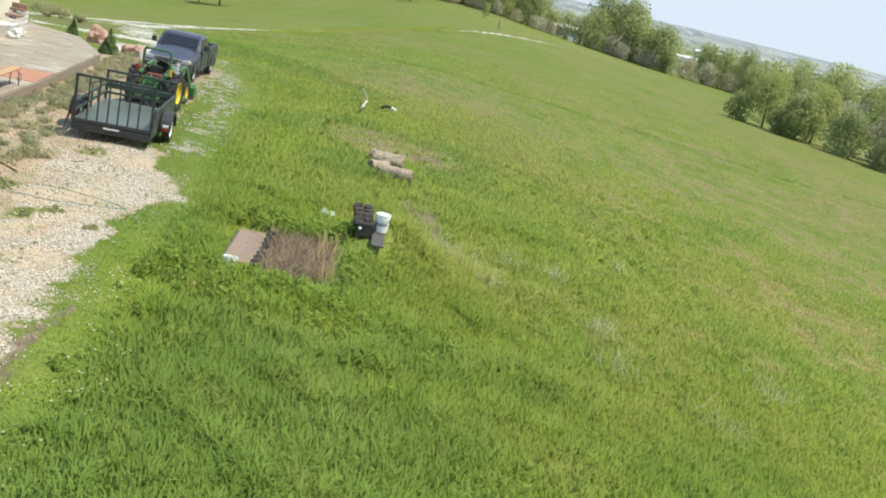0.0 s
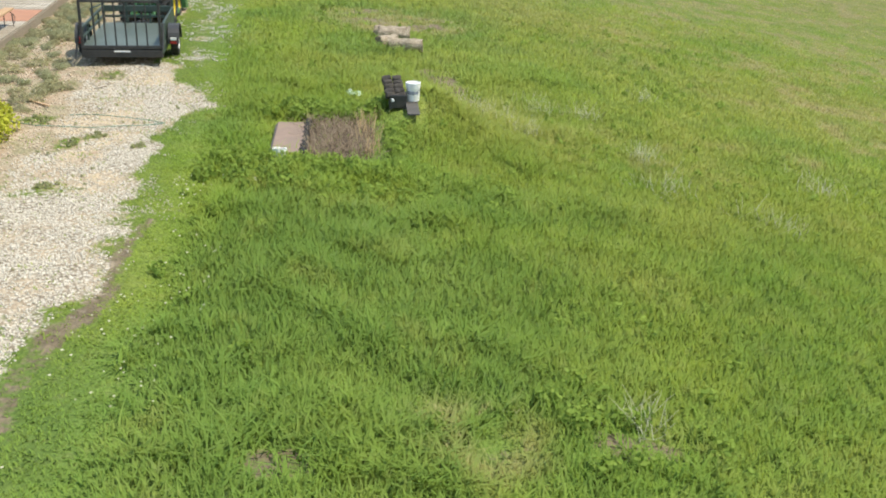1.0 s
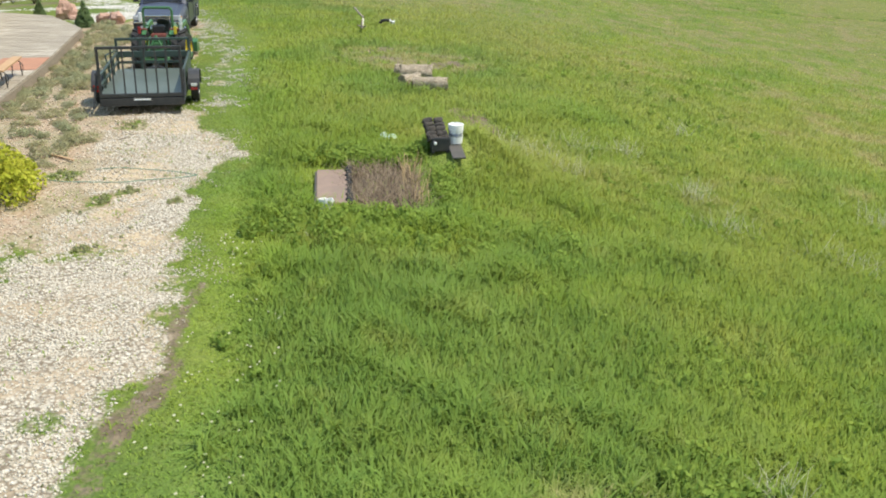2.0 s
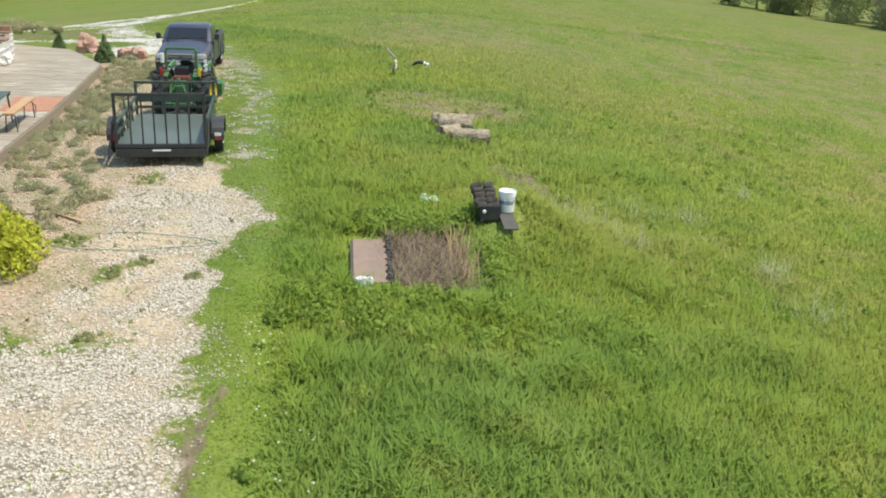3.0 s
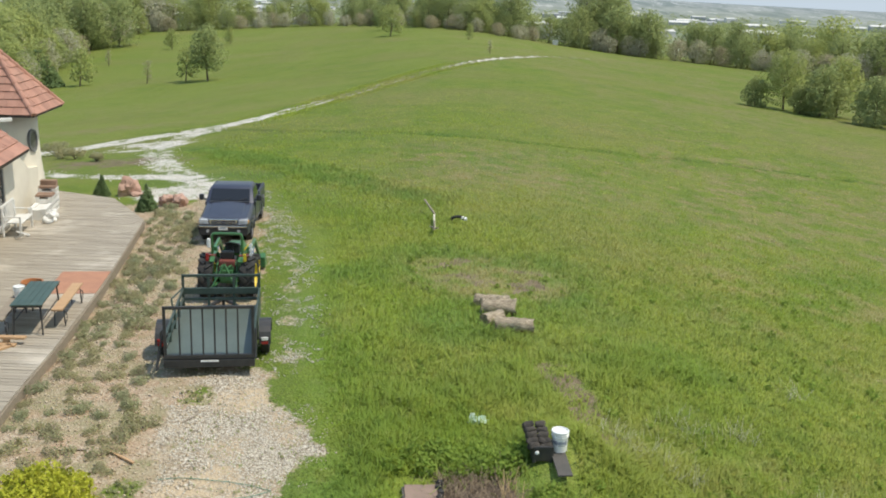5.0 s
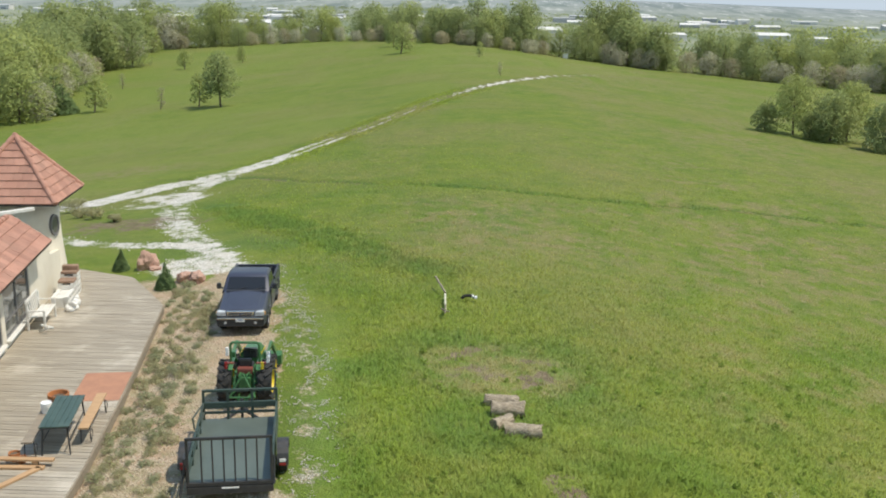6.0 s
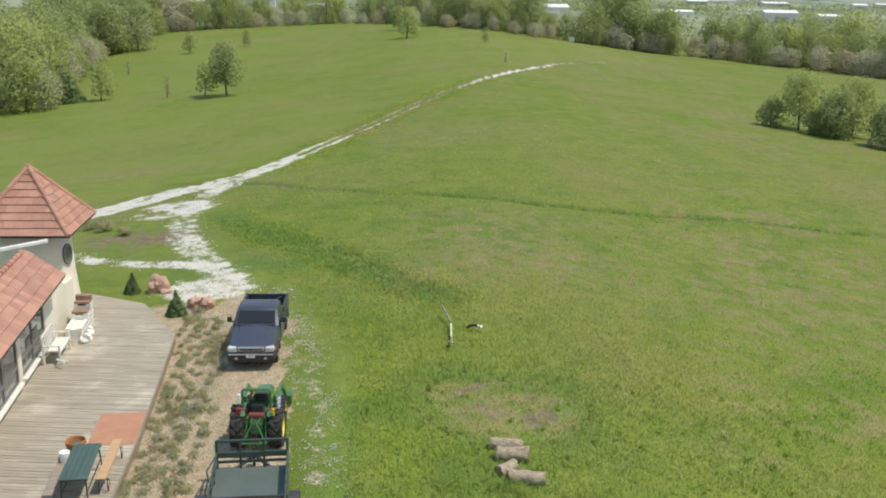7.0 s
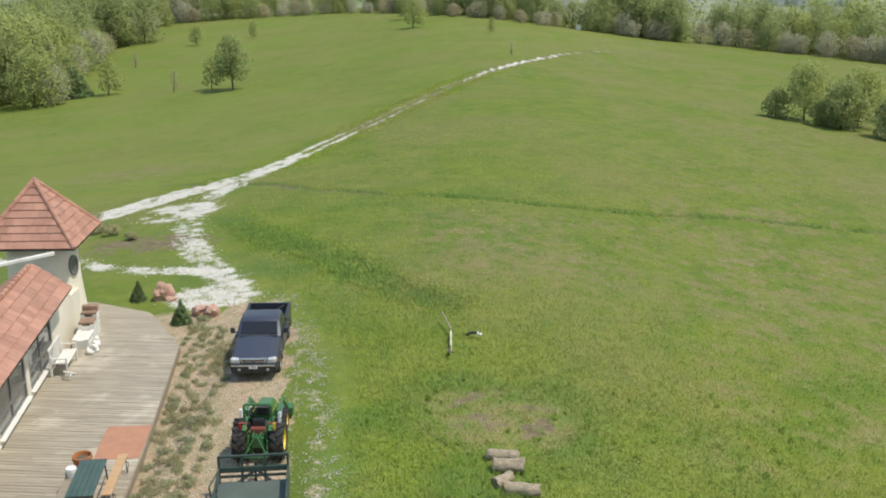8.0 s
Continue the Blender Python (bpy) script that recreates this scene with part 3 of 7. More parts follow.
def masks(x, y):
    """How much each place is gravel, soil, planted bed, lush or dry grass."""
    r = np.hypot(x, y)
    right, left = np.interp(y, RIM_Y, RIM_RIGHT), np.interp(y, RIM_Y, RIM_LEFT)
    wob = 0.8 * (vnoise(x, y, 1.1, 11) - 0.5) + 0.5 * (vnoise(x, y, 0.42, 13) - 0.5)
    drive = sstep(0.62, -0.45, x - right + wob * np.interp(y, [5, 12], [0.35, 0.8])) * sstep(0.6, -0.5, left - x + wob) * sstep(19.4, 17.8, y)
    holes = sstep(0.58, 0.74, 0.55 * vnoise(x, y, 0.7, 12) + 0.45 * vnoise(x, y, 0.26, 26)) * 0.4
    drive = drive * (1 - holes)
    rough = 0.5 * (vnoise(x, y, 0.5, 81) - 0.5) + 0.4 * (vnoise(x, y, 0.2, 82) - 0.5)
    weeds = np.maximum.reduce([sstep(1.15, 0.55, np.hypot(x - a, (y - b) * 0.8) / s + rough) for a, b, s in DRIVE_WEEDS])
    dusty = np.maximum.reduce([sstep(1.25, 0.6, np.hypot(x - a, (y - b) * 0.8) / s + rough) for a, b, s in DRIVE_DUST])
    drive = drive * (1 - 0.75 * weeds)
    ochre = (1 - 0.55 * weeds) * sstep(0.5, -0.4, x - right + wob) * sstep(-14, -9, x) * sstep(8.5, 11.5, y) * sstep(19.5, 18, y)
    lane = sstep(1.6, 0.9, np.abs(x - np.interp(y, [17, 22, 28, 34, 37], [-6.9, -7.4, -8.6, -9.6, -10.6])) + wob) * sstep(17.0, 19.0, y) * sstep(37, 35.5, y)
    edge_x = np.interp(y, [p[1] for p in DECK_EDGE[:5]], [p[0] for p in DECK_EDGE[:5]])
    bed_right = np.interp(y, [12, 16, 20, 24, 28, 33, 34.5], [-6.6, -7.0, -8.3, -8.7, -9.1, -10.4, -11.6])
    bed = sstep(0.5, -0.3, x - bed_right + wob) * sstep(-0.8, 0.2, x - edge_x) * sstep(35, 33.8, y) * sstep(10.5, 13.0, y) * (1 - 0.55 * weeds)
    bed = np.maximum(bed, sstep(-9.5, -10.5, x) * sstep(-22, -21, x) * sstep(36, 34.5, y) * sstep(11, 13, y))
    track = np.maximum(sstep(1.5, 0.4, line_distance(x, y, TRACK_FORK)) * 0.78 * (0.75 + 0.5 * vnoise(x, y, 1.4, 27)), sstep(0.95, 0.2, line_distance(x, y, TRACK_LOW)) * (0.62 + 0.6 * vnoise(x, y, 1.0, 73)))
    track = np.maximum(track, sstep(3.8, 1.6, np.hypot((x + 19.0) * 1.1, (y - 54.6) * 0.85)) * (0.5 + 0.85 * vnoise(x, y, 0.9, 72)))
    d_long = line_distance(x, y, TRACK_LONG)
    wide = np.interp(y, [50, 62, 70, 80, 100, 125, 145, 200], [1.4, 1.6, 1.25, 1.05, 0.95, 0.85, 0.75, 0.6])
    wheel_ruts = 1 - 0.75 * sstep(70, 78, y) * sstep(122, 116, y) * sstep(0.45, 0.15, d_long)
    strong = np.interp(y, [50, 66, 74, 80, 88, 100, 114, 122, 132, 160, 185, 215], [0.9, 0.95, 0.93, 0.78, 0.62, 0.52, 0.50, 0.74, 0.95, 0.80, 0.5, 0.15]) * wheel_ruts * (0.66 + 0.35 * vnoise(x, y, 2.0, 74) + 0.5 * sstep(0.3, 0.6, vnoise(x, y, 0.75, 78)))
    track = np.maximum(track, sstep(wide * 1.25, wide * 0.6, d_long) * strong)
    apron = sstep(2.3, 1.2, np.hypot((x + 12.4) * 0.8, (y - 37.0) * 1.15))
    strip = sstep(0.8, 0.1, line_distance(x, y, STRIP)) * 0.44 * sstep(0.25, 0.6, 0.5 * vnoise(x, y, 1.3, 14) + 0.5 * vnoise(x, y, 0.4, 75))
    track = track * (0.40 + 0.25 * vnoise(x, y, 2.5, 18) + 0.30 * vnoise(x, y, 0.7, 77))
    drive = drive * (0.72 + 0.28 * sstep(0.2, 0.5, vnoise(x, y, 1.0, 20)))
    gravel = np.maximum.reduce([drive, track, apron * 0.62, strip])
    ruts = sstep(1.9, 0.9, d_long) * sstep(66, 80, y) * 0.50
    patch = sstep(2.2, 1.2, np.hypot((x + 0.4) * 0.8, y - 26.6)) * (0.05 + 0.55 * sstep(0.35, 0.75, vnoise(x, y, 0.42, 24))) + sstep(0.75, 0.2, line_distance(x, y, [(0.9, 20.2), (1.3, 18.9), (1.46, 17.5), (1.6, 16.3)])) * (0.42 + 0.42 * vnoise(x, y, 0.5, 66))
    near_bare = np.maximum.reduce([sstep(0.55, 0.2, np.hypot((x + 0.5) * 0.8, (y - 3.6) * 1.2)), sstep(0.5, 0.15, np.hypot((x - 1.5) * 0.7, (y - 4.2) * 1.2)) * 0.8, sstep(0.6, 0.2, np.hypot((x - 3.2) * 0.7, (y - 4.6) * 1.3))]) * 0.62
    rimsoil = sstep(0.34, 0.08, np.abs(x - right - np.interp(y, [4, 10], [0.28, 0.20]) + wob * 0.4)) * sstep(11, 8, y) * 0.60
    gully = sstep(0.6, 0.15, line_distance(x, y, SWALE)) * sstep(-3, -9, x) * 0.55
    heath = sstep(4.2, 1.2, np.hypot((x + 18.0) * 0.7, y - 46.3)) * (0.30 + 0.5 * vnoise(x, y, 0.9, 71))
    soil = np.maximum.reduce([near_bare, patch, rimsoil, ruts, heath, gully])
    band = sstep(2.0, 0.4, line_distance(x, y, LUSH_BAND))
    ditch = sstep(0.6, 0.15, line_distance(x, y, SWALE) + 0.4 * (vnoise(x, y, 1.5, 76) - 0.5))
    field = sstep(1.5, 5.0, np.interp(y, [q[1] for q in TRACK_LONG[1:]], [q[0] for q in TRACK_LONG[1:]]) - x) * sstep(54, 62, y) * sstep(330, 280, y)
    mown = sstep(-0.1, -0.7, x - np.interp(y, MOWN_Y, MOWN_X) + 0.5 * wob) * sstep(60, 48, y) * sstep(-30, -20, x)
    clump = sstep(0.55, 0.75, vnoise(x, y, 3.1, 15)) * sstep(45, 25, r) * 0.35
    green = sstep(7, 1, x - 0.06 * (y - 20)) * sstep(62, 36, y) * (0.06 + 0.72 * sstep(0.42, 0.70, 0.6 * vnoise(x, y, 4.5, 31) + 0.4 * vnoise(x, y, 1.6, 32)))
    green = np.maximum(green, sstep(16, 8, y) * (0.05 + 0.28 * sstep(0.4, 0.75, vnoise(x, y, 2.2, 33))))
    lush = np.maximum.reduce([green, band, ditch * 1.1, clump, sstep(1.5, 0.3, np.hypot(x + 0.4, (y - 13.8) * 0.7)) * 0.8])
    tan = sstep(0.52, 0.72, vnoise(x * 0.8, y, 6.0, 16)) * np.maximum(sstep(-1, 6, x), sstep(30, 42, y)) * (0.30 + 0.40 * sstep(10, 3, np.abs(y - 45 - 0.15 * x)) * sstep(-9, 0, x))
    tan = np.maximum(tan, sstep(1, 9, x - 0.1 * (y - 20)) * sstep(9, 16, y) * sstep(95, 60, y) * (0.04 + 0.85 * sstep(0.44, 0.66, 0.55 * vnoise(x, y, 3.4, 34) + 0.45 * vnoise(x, y, 1.1, 35))))
    tan = np.maximum(tan, sstep(2.6, 1.2, np.hypot((x + 0.4) * 0.75, y - 26.3)) * 0.9)
    tan = np.maximum(tan, sstep(5.5, 2, np.hypot((x + 29) * 0.55, y - 74)) * 0.9)
    tan = np.maximum(tan, sstep(2.0, 0.8, np.hypot((x - 5.5) * 0.6, y - 15.5)) * 0.45)
    tan = np.maximum(tan, sstep(1.0, 0.3, np.hypot(x - 1.5, y - 4.3)) * 0.9)
    tan = np.maximum(tan, sstep(1.6, 0.5, np.hypot((x - 2.4) * 0.8, y - 16.8)) * 0.35)
    zone = np.maximum(sstep(9, 3, np.abs(y - 45 - 0.1 * x)) * sstep(-8, -2, x) * sstep(40, 22, x), 0.7 * sstep(4, 8, x) * sstep(24, 29, y) * sstep(60, 40, y))
    tan = np.maximum(tan, zone * (0.12 + 0.85 * sstep(0.46, 0.64, 0.35 * vnoise(x, y, 2.4, 36) + 0.3 * vnoise(x, y, 0.9, 37) + 0.35 * vnoise(x, y, 0.45, 38))))
    tan = np.maximum(tan, 0.7 * sstep(6, 16, x) * sstep(50, 70, y) * sstep(300, 240, y) * sstep(0.42, 0.66, 0.5 * vnoise(x, y * 0.6, 9.0, 39) + 0.5 * vnoise(x, y * 0.6, 2.6, 40)))
    plain = sstep(300, 420, r)
    return {"gravel": gravel, "soil": soil, "bed": np.maximum.reduce([bed, ochre * 0.9, lane * 0.95]), "lush": lush, "dry": tan, "mown": np.maximum(mown * 0.3, field * (0.25 + 0.75 * sstep(0.3, 0.7, 0.6 * vnoise(x, y * 0.6, 9, 44) + 0.4 * vnoise(x, y * 0.6, 2.5, 45)))), "near": sstep(45, 12, r), "short": mown * sstep(34, 22, y), "plain": plain, "pale": sstep(33, 36, y), "dusty": dusty,
            # town: share of town colour with its painted haze, growing with distance
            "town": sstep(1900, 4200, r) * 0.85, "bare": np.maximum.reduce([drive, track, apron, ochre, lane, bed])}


def spread(low, high, fine_low, fine_high, step, growth):
    """Coordinates that are even in the middle and widen outwards."""
    out = list(np.arange(fine_low, fine_high, step))
    s, v = step, fine_high
    while v < high:
        out.append(v)
        s *= growth
        v += s
    out.append(high)
    s, v = step, fine_low - step
    while v > low:
        out.append(v)
        s *= growth
        v -= s
    out.append(low)
    return np.array(sorted(out))


gx, gy = spread(-4500, 4500, -26, 22, 0.2, 1.08), spread(-3000, 4900, -4, 66, 0.2, 1.042)
GX, GY = np.meshgrid(gx, gy)
nx, ny = len(gx), len(gy)
corner = (np.arange(ny - 1)[:, None] * nx + np.arange(nx - 1)).ravel()
quads = np.stack([corner, corner + 1, corner + nx + 1, corner + nx], 1)
flat_x, flat_y = GX.ravel(), GY.ravel()
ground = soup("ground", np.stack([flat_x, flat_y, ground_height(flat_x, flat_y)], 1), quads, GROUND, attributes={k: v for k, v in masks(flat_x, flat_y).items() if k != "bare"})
ground.data.polygons.foreach_set("use_smooth", np.ones(len(quads), bool))
tagged(ground, "rolling green meadow with gravel drive and dirt tracks", "ground", kind="structure")


def blades(name, x, y, height, width, azimuth, lean, material, label, drop=0.02):
    """Grass as bent blades of three triangles each."""
    n = len(x)
    z = ground_height(x, y) - drop
    sx, sy = -np.sin(azimuth) * width / 2, np.cos(azimuth) * width / 2
    ox, oy = np.cos(azimuth) * lean * height, np.sin(azimuth) * lean * height
    up = height * np.sqrt(np.clip(1 - 0.6 * lean ** 2, 0.15, 1))
    v = np.zeros((n, 5, 3), np.float32)
    v[:, 0] = np.stack([x - sx, y - sy, z], 1)
    v[:, 1] = np.stack([x + sx, y + sy, z], 1)
    v[:, 2] = np.stack([x + ox * 0.30 - sx * 0.8, y + oy * 0.30 - sy * 0.8, z + up * 0.62], 1)
    v[:, 3] = np.stack([x + ox * 0.30 + sx * 0.8, y + oy * 0.30 + sy * 0.8, z + up * 0.62], 1)
    v[:, 4] = np.stack([x + ox, y + oy, z + up], 1)
    first = (np.arange(n) * 5)[:, None, None]
    f = (first + np.array([[0, 1, 3], [0, 3, 2], [2, 3, 4]])).reshape(-1, 3)
    m = masks(x, y)
    keep = {k: np.repeat(m[k], 5) for k in ("lush", "dry", "mown")}
    ob = soup(name, v.reshape(-1, 3), f, material, attributes=keep)
    return tagged(ob, label, "grass", kind="stuff")


def sow(rng, count, x0, x1, y0, y1, wants):
    x, y = rng.uniform(x0, x1, count), rng.uniform(y0, y1, count)
    keep = rng.uniform(0, 1, count) < wants(x, y)
    return x[keep], y[keep]


def grassy(x, y):
    m = masks(x, y)
    bare = np.clip(np.maximum.reduce([m["bare"], m["gravel"] * 1.3, m["soil"] * 1.15, m["bed"]]), 0, 1)
    on_mats = ((np.abs(x + 1.05 + 0.12 * (y - 13.5)) < 1.12) & (np.abs(y - 13.55) < 1.25)) | ((np.abs(x - 0.37) < 0.42) & (np.abs(y - 14.97) < 0.55))
    keep = (1 - bare) ** 1.5 * np.where(on_mats, 0.0, 1.0) * np.where((x < -9.4) & (y < 35.5) & (y > 12), 0.0, 1.0)
    weedy = 0.02 + 0.16 * sstep(0.56, 0.76, 0.4 * vnoise(x, y, 1.3, 61) + 0.6 * vnoise(x, y, 0.38, 62))
    return np.maximum(keep, weedy * sstep(-11.5, -10.5, x) * sstep(21, 18, y))


rng = np.random.default_rng(5)


def sward(name, count, x0, x1, y0, y1, belt, tall, wide, label, only=None, reach=2.2):
    """Grass over a belt of distance from the take-off place, thick in its middle and fading to both sides."""
    def wants(x, y):
        d = np.hypot(x + 1, y + 1)
        fade = (sstep(belt[0] - 0.01, belt[1], d) if belt[0] else 1.0) * sstep(belt[3], belt[2], d)
        return grassy(x, y) * fade * (1.0 if only is None else sstep(reach, reach * 0.27, line_distance(x, y, only)))
    x, y = sow(rng, count, x0, x1, y0, y1, wants)
    n = len(x)
    m = masks(x, y)
    clump = vnoise(x, y, 0.55, 21) * 0.6 + vnoise(x, y, 0.22, 22) * 0.4
    low = sstep(-0.3, 0.7, x - np.interp(y, MOWN_Y, MOWN_X))
    height = tall * (0.5 + 0.65 * clump) * (0.28 + 0.72 * low) * (1 + 0.35 * m["lush"]) * (1 - 0.35 * np.clip(m["dry"], 0, 1)) * rng.uniform(0.6, 1.15, n)
    turn = 2 * math.pi * (vnoise(x, y, 0.5, 23) * 1.3 + 0.42 * rng.normal(size=n))
    blades(name, x, y, height, wide * rng.uniform(0.6, 1.3, n), turn, np.clip(0.25 + 0.75 * rng.uniform(0, 1, n) * (0.4 + clump), 0, 1.1), GRASS, label)


sward("meadow_grass", 400000, -7, 15, 2.5, 24, (0, 9, 13, 24), 0.235, 0.021, "dense bright green meadow grass, tufted and bent")
sward("meadow_grass", 300000, -12, 22, 8, 48, (11, 20, 26, 44), 0.20, 0.030, "green meadow grass thinning around bare patches")
sward("meadow_grass", 85000, -40, 45, 26, 95, (26, 40, 50, 92), 0.16, 0.05, "green meadow grass streaked with tan")
sward("meadow_grass", 60000, -16, 0, 32, 50, (26, 30, 58, 60), 0.17, 0.045, "lush dark green grass in a low band", LUSH_BAND)
sward("meadow_grass", 90000, -13, 40, 50, 66, (26, 30, 80, 90), 0.20, 0.05, "taller dark grass along a shallow ditch", SWALE, 0.55)
sward("meadow_grass", 120000, -24, 4, 62, 128, (50, 58, 122, 132), 0.24, 0.055, "longer green grass along a farm track", TRACK_LONG, 3.2)
sward("meadow_grass", 60000, -7, 10, -9, 2.6, (0, 1, 13, 16), 0.28, 0.03, "green meadow grass, short and tufted")


def tall_tufts(count, x0, x1, y0, y1, tall, label):
    """Long arching blades in loose tufts."""
    x, y = sow(rng, count, x0, x1, y0, y1, lambda a, b: grassy(a, b) * sstep(0.48, 0.72, 0.6 * vnoise(a, b, 0.9, 81) + 0.4 * vnoise(a, b, 0.35, 82)))
    n = len(x)
    turn = 2 * math.pi * (vnoise(x, y, 0.3, 83) * 2.2 + 0.3 * rng.normal(size=n))
    blades("tall_grass", x, y, tall * rng.uniform(0.6, 1.2, n), 0.022 * rng.uniform(0.7, 1.3, n), turn, rng.uniform(0.5, 1.25, n), GRASS, label)


tall_tufts(34000, -2.4, 2.2, 3.4, 10.8, 0.36, "tall arching grass in lush tufts")
tall_tufts(40000, -3.0, 4.5, 10.6, 22, 0.34, "tall arching grass round the garden plot")

# ---- the house: round tower with a pyramid roof, and a narrow glazed wing ----
TOWER = Vector((-17.59, 33.46, 0.0))
HOUSE_X, HOUSE_Y, HOUSE_TURN = -16.05, 32.1, 10.25
DECK_Z = 0.38


def roof_tiles(parent, a, b, c, d, courses, width, single):
    """Lapped tiles over the slope a-b (eave) to d-c (top); single: each tile an object of its own."""
    a, b, c, d = Vector(a), Vector(b), Vector(c), Vector(d)
    along = (b - a).normalized()
    length = (b - a).length
    out = along.cross((d - a).normalized() if (d - a).length > 0.1 else (c - a).normalized()).normalized()
    if out.z < 0:
        out = -out
    joined = None if single else bmesh.new()
    for i in range(courses):
        s0, s1 = i / courses, (i + 1.12) / courses
        s1 = min(s1, 1.0)
        l0, r0, l1, r1 = a.lerp(d, s0), b.lerp(c, s0), a.lerp(d, s1), b.lerp(c, s1)
        lo0, hi0 = (l0 - a).dot(along), (r0 - a).dot(along)
        lo1, hi1 = (l1 - a).dot(along), (r1 - a).dot(along)
        shift = (i % 2) * width / 2
        k = math.floor((min(lo0, lo1) - shift) / width)
        while k * width + shift < max(hi0, hi1):
            u0, u1 = k * width + shift, (k + 1) * width + shift - 0.006
            k += 1
            p = [max(u0, lo0), min(u1, hi0), min(u1, hi1), max(u0, lo1)]
            if p[1] - p[0] < 0.02:
                continue
            if p[2] < p[3]:
                p[2] = p[3] = (p[2] + p[3]) / 2
            row0, row1 = l0 - along * lo0, l1 - along * lo1
            lift0, lift1 = out * (0.045 + random.uniform(0, 0.008)), out * 0.012
            low = [row0 + along * p[0] + lift0, row0 + along * p[1] + lift0, row1 + along * p[2] + lift1, row1 + along * p[3] + lift1]
            b_ = loft([[v - out * 0.028 for v in low], low])
            if single:
                part("tile", b_, TILE, parent)
            else:
                add(joined, b_)
    if joined is not None:
        tagged(part("tiles", joined, TILE, parent), kind="stuff")


def make_house():
    house = thing("house", "cream stucco house with round tower and terracotta tile roofs", "house", HOUSE_X, HOUSE_Y, 0.0, HOUSE_TURN)
    turn = pose(HOUSE_X, HOUSE_Y, 0, 0, 0, HOUSE_TURN).inverted()
    c = turn @ TOWER
    # tower
    wall = turned([(1.54, 0.05), (1.48, 0.25), (1.38, 0.8), (1.29, 1.8), (1.26, 2.6), (1.26, 3.62)], 48, m=Matrix.Translation(c))
    tower = part("tower_wall", wall, STUCCO, house, "round cream stucco tower", smooth=True)
    corners = [turn @ (TOWER + Vector((2.43 * math.cos(radians(a)), 2.43 * math.sin(radians(a)), 3.58))) for a in (-38.0, 52.0, 142.0, 232.0)]
    apex = c + Vector((0, 0, 5.72))
    body = loft([[p - Vector((0, 0, 0.07)) for p in corners], corners])
    roof = part("tower_roof", body, DARK_TRIM, house, "pyramid roof of terracotta tiles over dark eaves")
    b = bmesh.new()
    ring, top = [b.verts.new(p + Vector((0, 0, 0.002))) for p in corners], b.verts.new(apex - Vector((0, 0, 0.03)))
    for i in range(4):
        b.faces.new((ring[i], ring[(i + 1) % 4], top))
    part("roof_slopes", b, TILE, roof)
    for i in range(4):
        roof_tiles(roof, corners[i], corners[(i + 1) % 4], apex, apex, 9, 0.34, i in (0, 3))
    for p in corners:
        steps = 9
        for k in range(steps):
            q0, q1 = p.lerp(apex, k / steps), p.lerp(apex, (k + 1.08) / steps)
            part("hip_tile", rod(q0 + Vector((0, 0, 0.02)), q1 + Vector((0, 0, 0.012)), 0.10, 0.088, 10), TILE, roof)
    part("finial", lump(0.10, 3, (1, 1, 0.8), 0.1, at=tuple(apex + Vector((0, 0, 0.04)))), TILE, roof)
    # oval window of the tower
    look_at = radians(-12)
    mid = turn @ (TOWER + Vector((1.27 * math.cos(look_at), 1.27 * math.sin(look_at), 2.55)))
    face = (mid - c)
    face.z = 0
    spin = Matrix.Translation(mid) @ face.normalized().to_track_quat("Z", "Y").to_matrix().to_4x4()
    rim = turned([(0.26, -0.06), (0.33, -0.06), (0.33, 0.07), (0.26, 0.07), (0.26, -0.06)], 28)
    bmesh.ops.scale(rim, vec=(0.72, 1.2, 1), verts=rim.verts)
    bmesh.ops.transform(rim, matrix=spin, verts=rim.verts)
    window = part("oval_window", rim, FRAME, house, "oval tower window with dark glass")
    pane = turned([(0.27, 0.0), (0.27, 0.03)], 28)
    bmesh.ops.scale(pane, vec=(0.72, 1.2, 1), verts=pane.verts)
    bmesh.ops.transform(pane, matrix=spin, verts=pane.verts)
    part("pane", pane, WINDOW, window)
    # wing: a front wall with openings, a back wall, floor and end
    LONG, HEAD, SILL, TOP = 17.0, 2.42, 0.62, 2.72
    holes = [(-5.75, -2.95), (-8.95, -6.10), (-12.15, -9.30), (-15.35, -12.50)]
    front = bmesh.new()
    box(0.2, LONG, SILL, (-0.1, -LONG / 2, SILL / 2), into=front)
    box(0.2, LONG - 2.0, TOP - HEAD, (-0.1, -(LONG + 2.0) / 2, (TOP + HEAD) / 2), into=front)
    prism([(-2.0, SILL), (0.0, SILL), (0.0, 1.75), (-0.7, 2.15), (-2.0, 2.72)], "x", -0.2, 0.0, into=front)
    edges = [-2.0] + [v for lo, hi in holes for v in (hi, lo)] + [-LONG]
    for hi, lo in zip(edges[0::2], edges[1::2]):
        box(0.2, hi - lo, HEAD - SILL, (-0.1, (hi + lo) / 2, (HEAD + SILL) / 2), into=front)
    part("wing_wall", front, STUCCO, house, "cream stucco wall with wide windows")
    link = bmesh.new()
    prism([(0.002, 0.0), (1.302, 0.0), (1.302, 1.6), (0.002, 1.75)], "x", -0.2, 0.0, into=link)
    far = turn @ Vector((-16.7, 34.1, 0))
    v = Vector((-0.1, 1.3, 0)) - far
    box(v.length, 0.2, 1.6, ((far.x - 0.1) / 2, (far.y + 1.3) / 2, 0.8), 0, (0, 0, math.degrees(math.atan2(v.y, v.x))), link)
    part("linking_wall", link, STUCCO, house)
    part("back_wall", box(0.2, LONG - 2.0, TOP, (-1.35, -(LONG + 2.0) / 2, TOP / 2)), STUCCO, house)
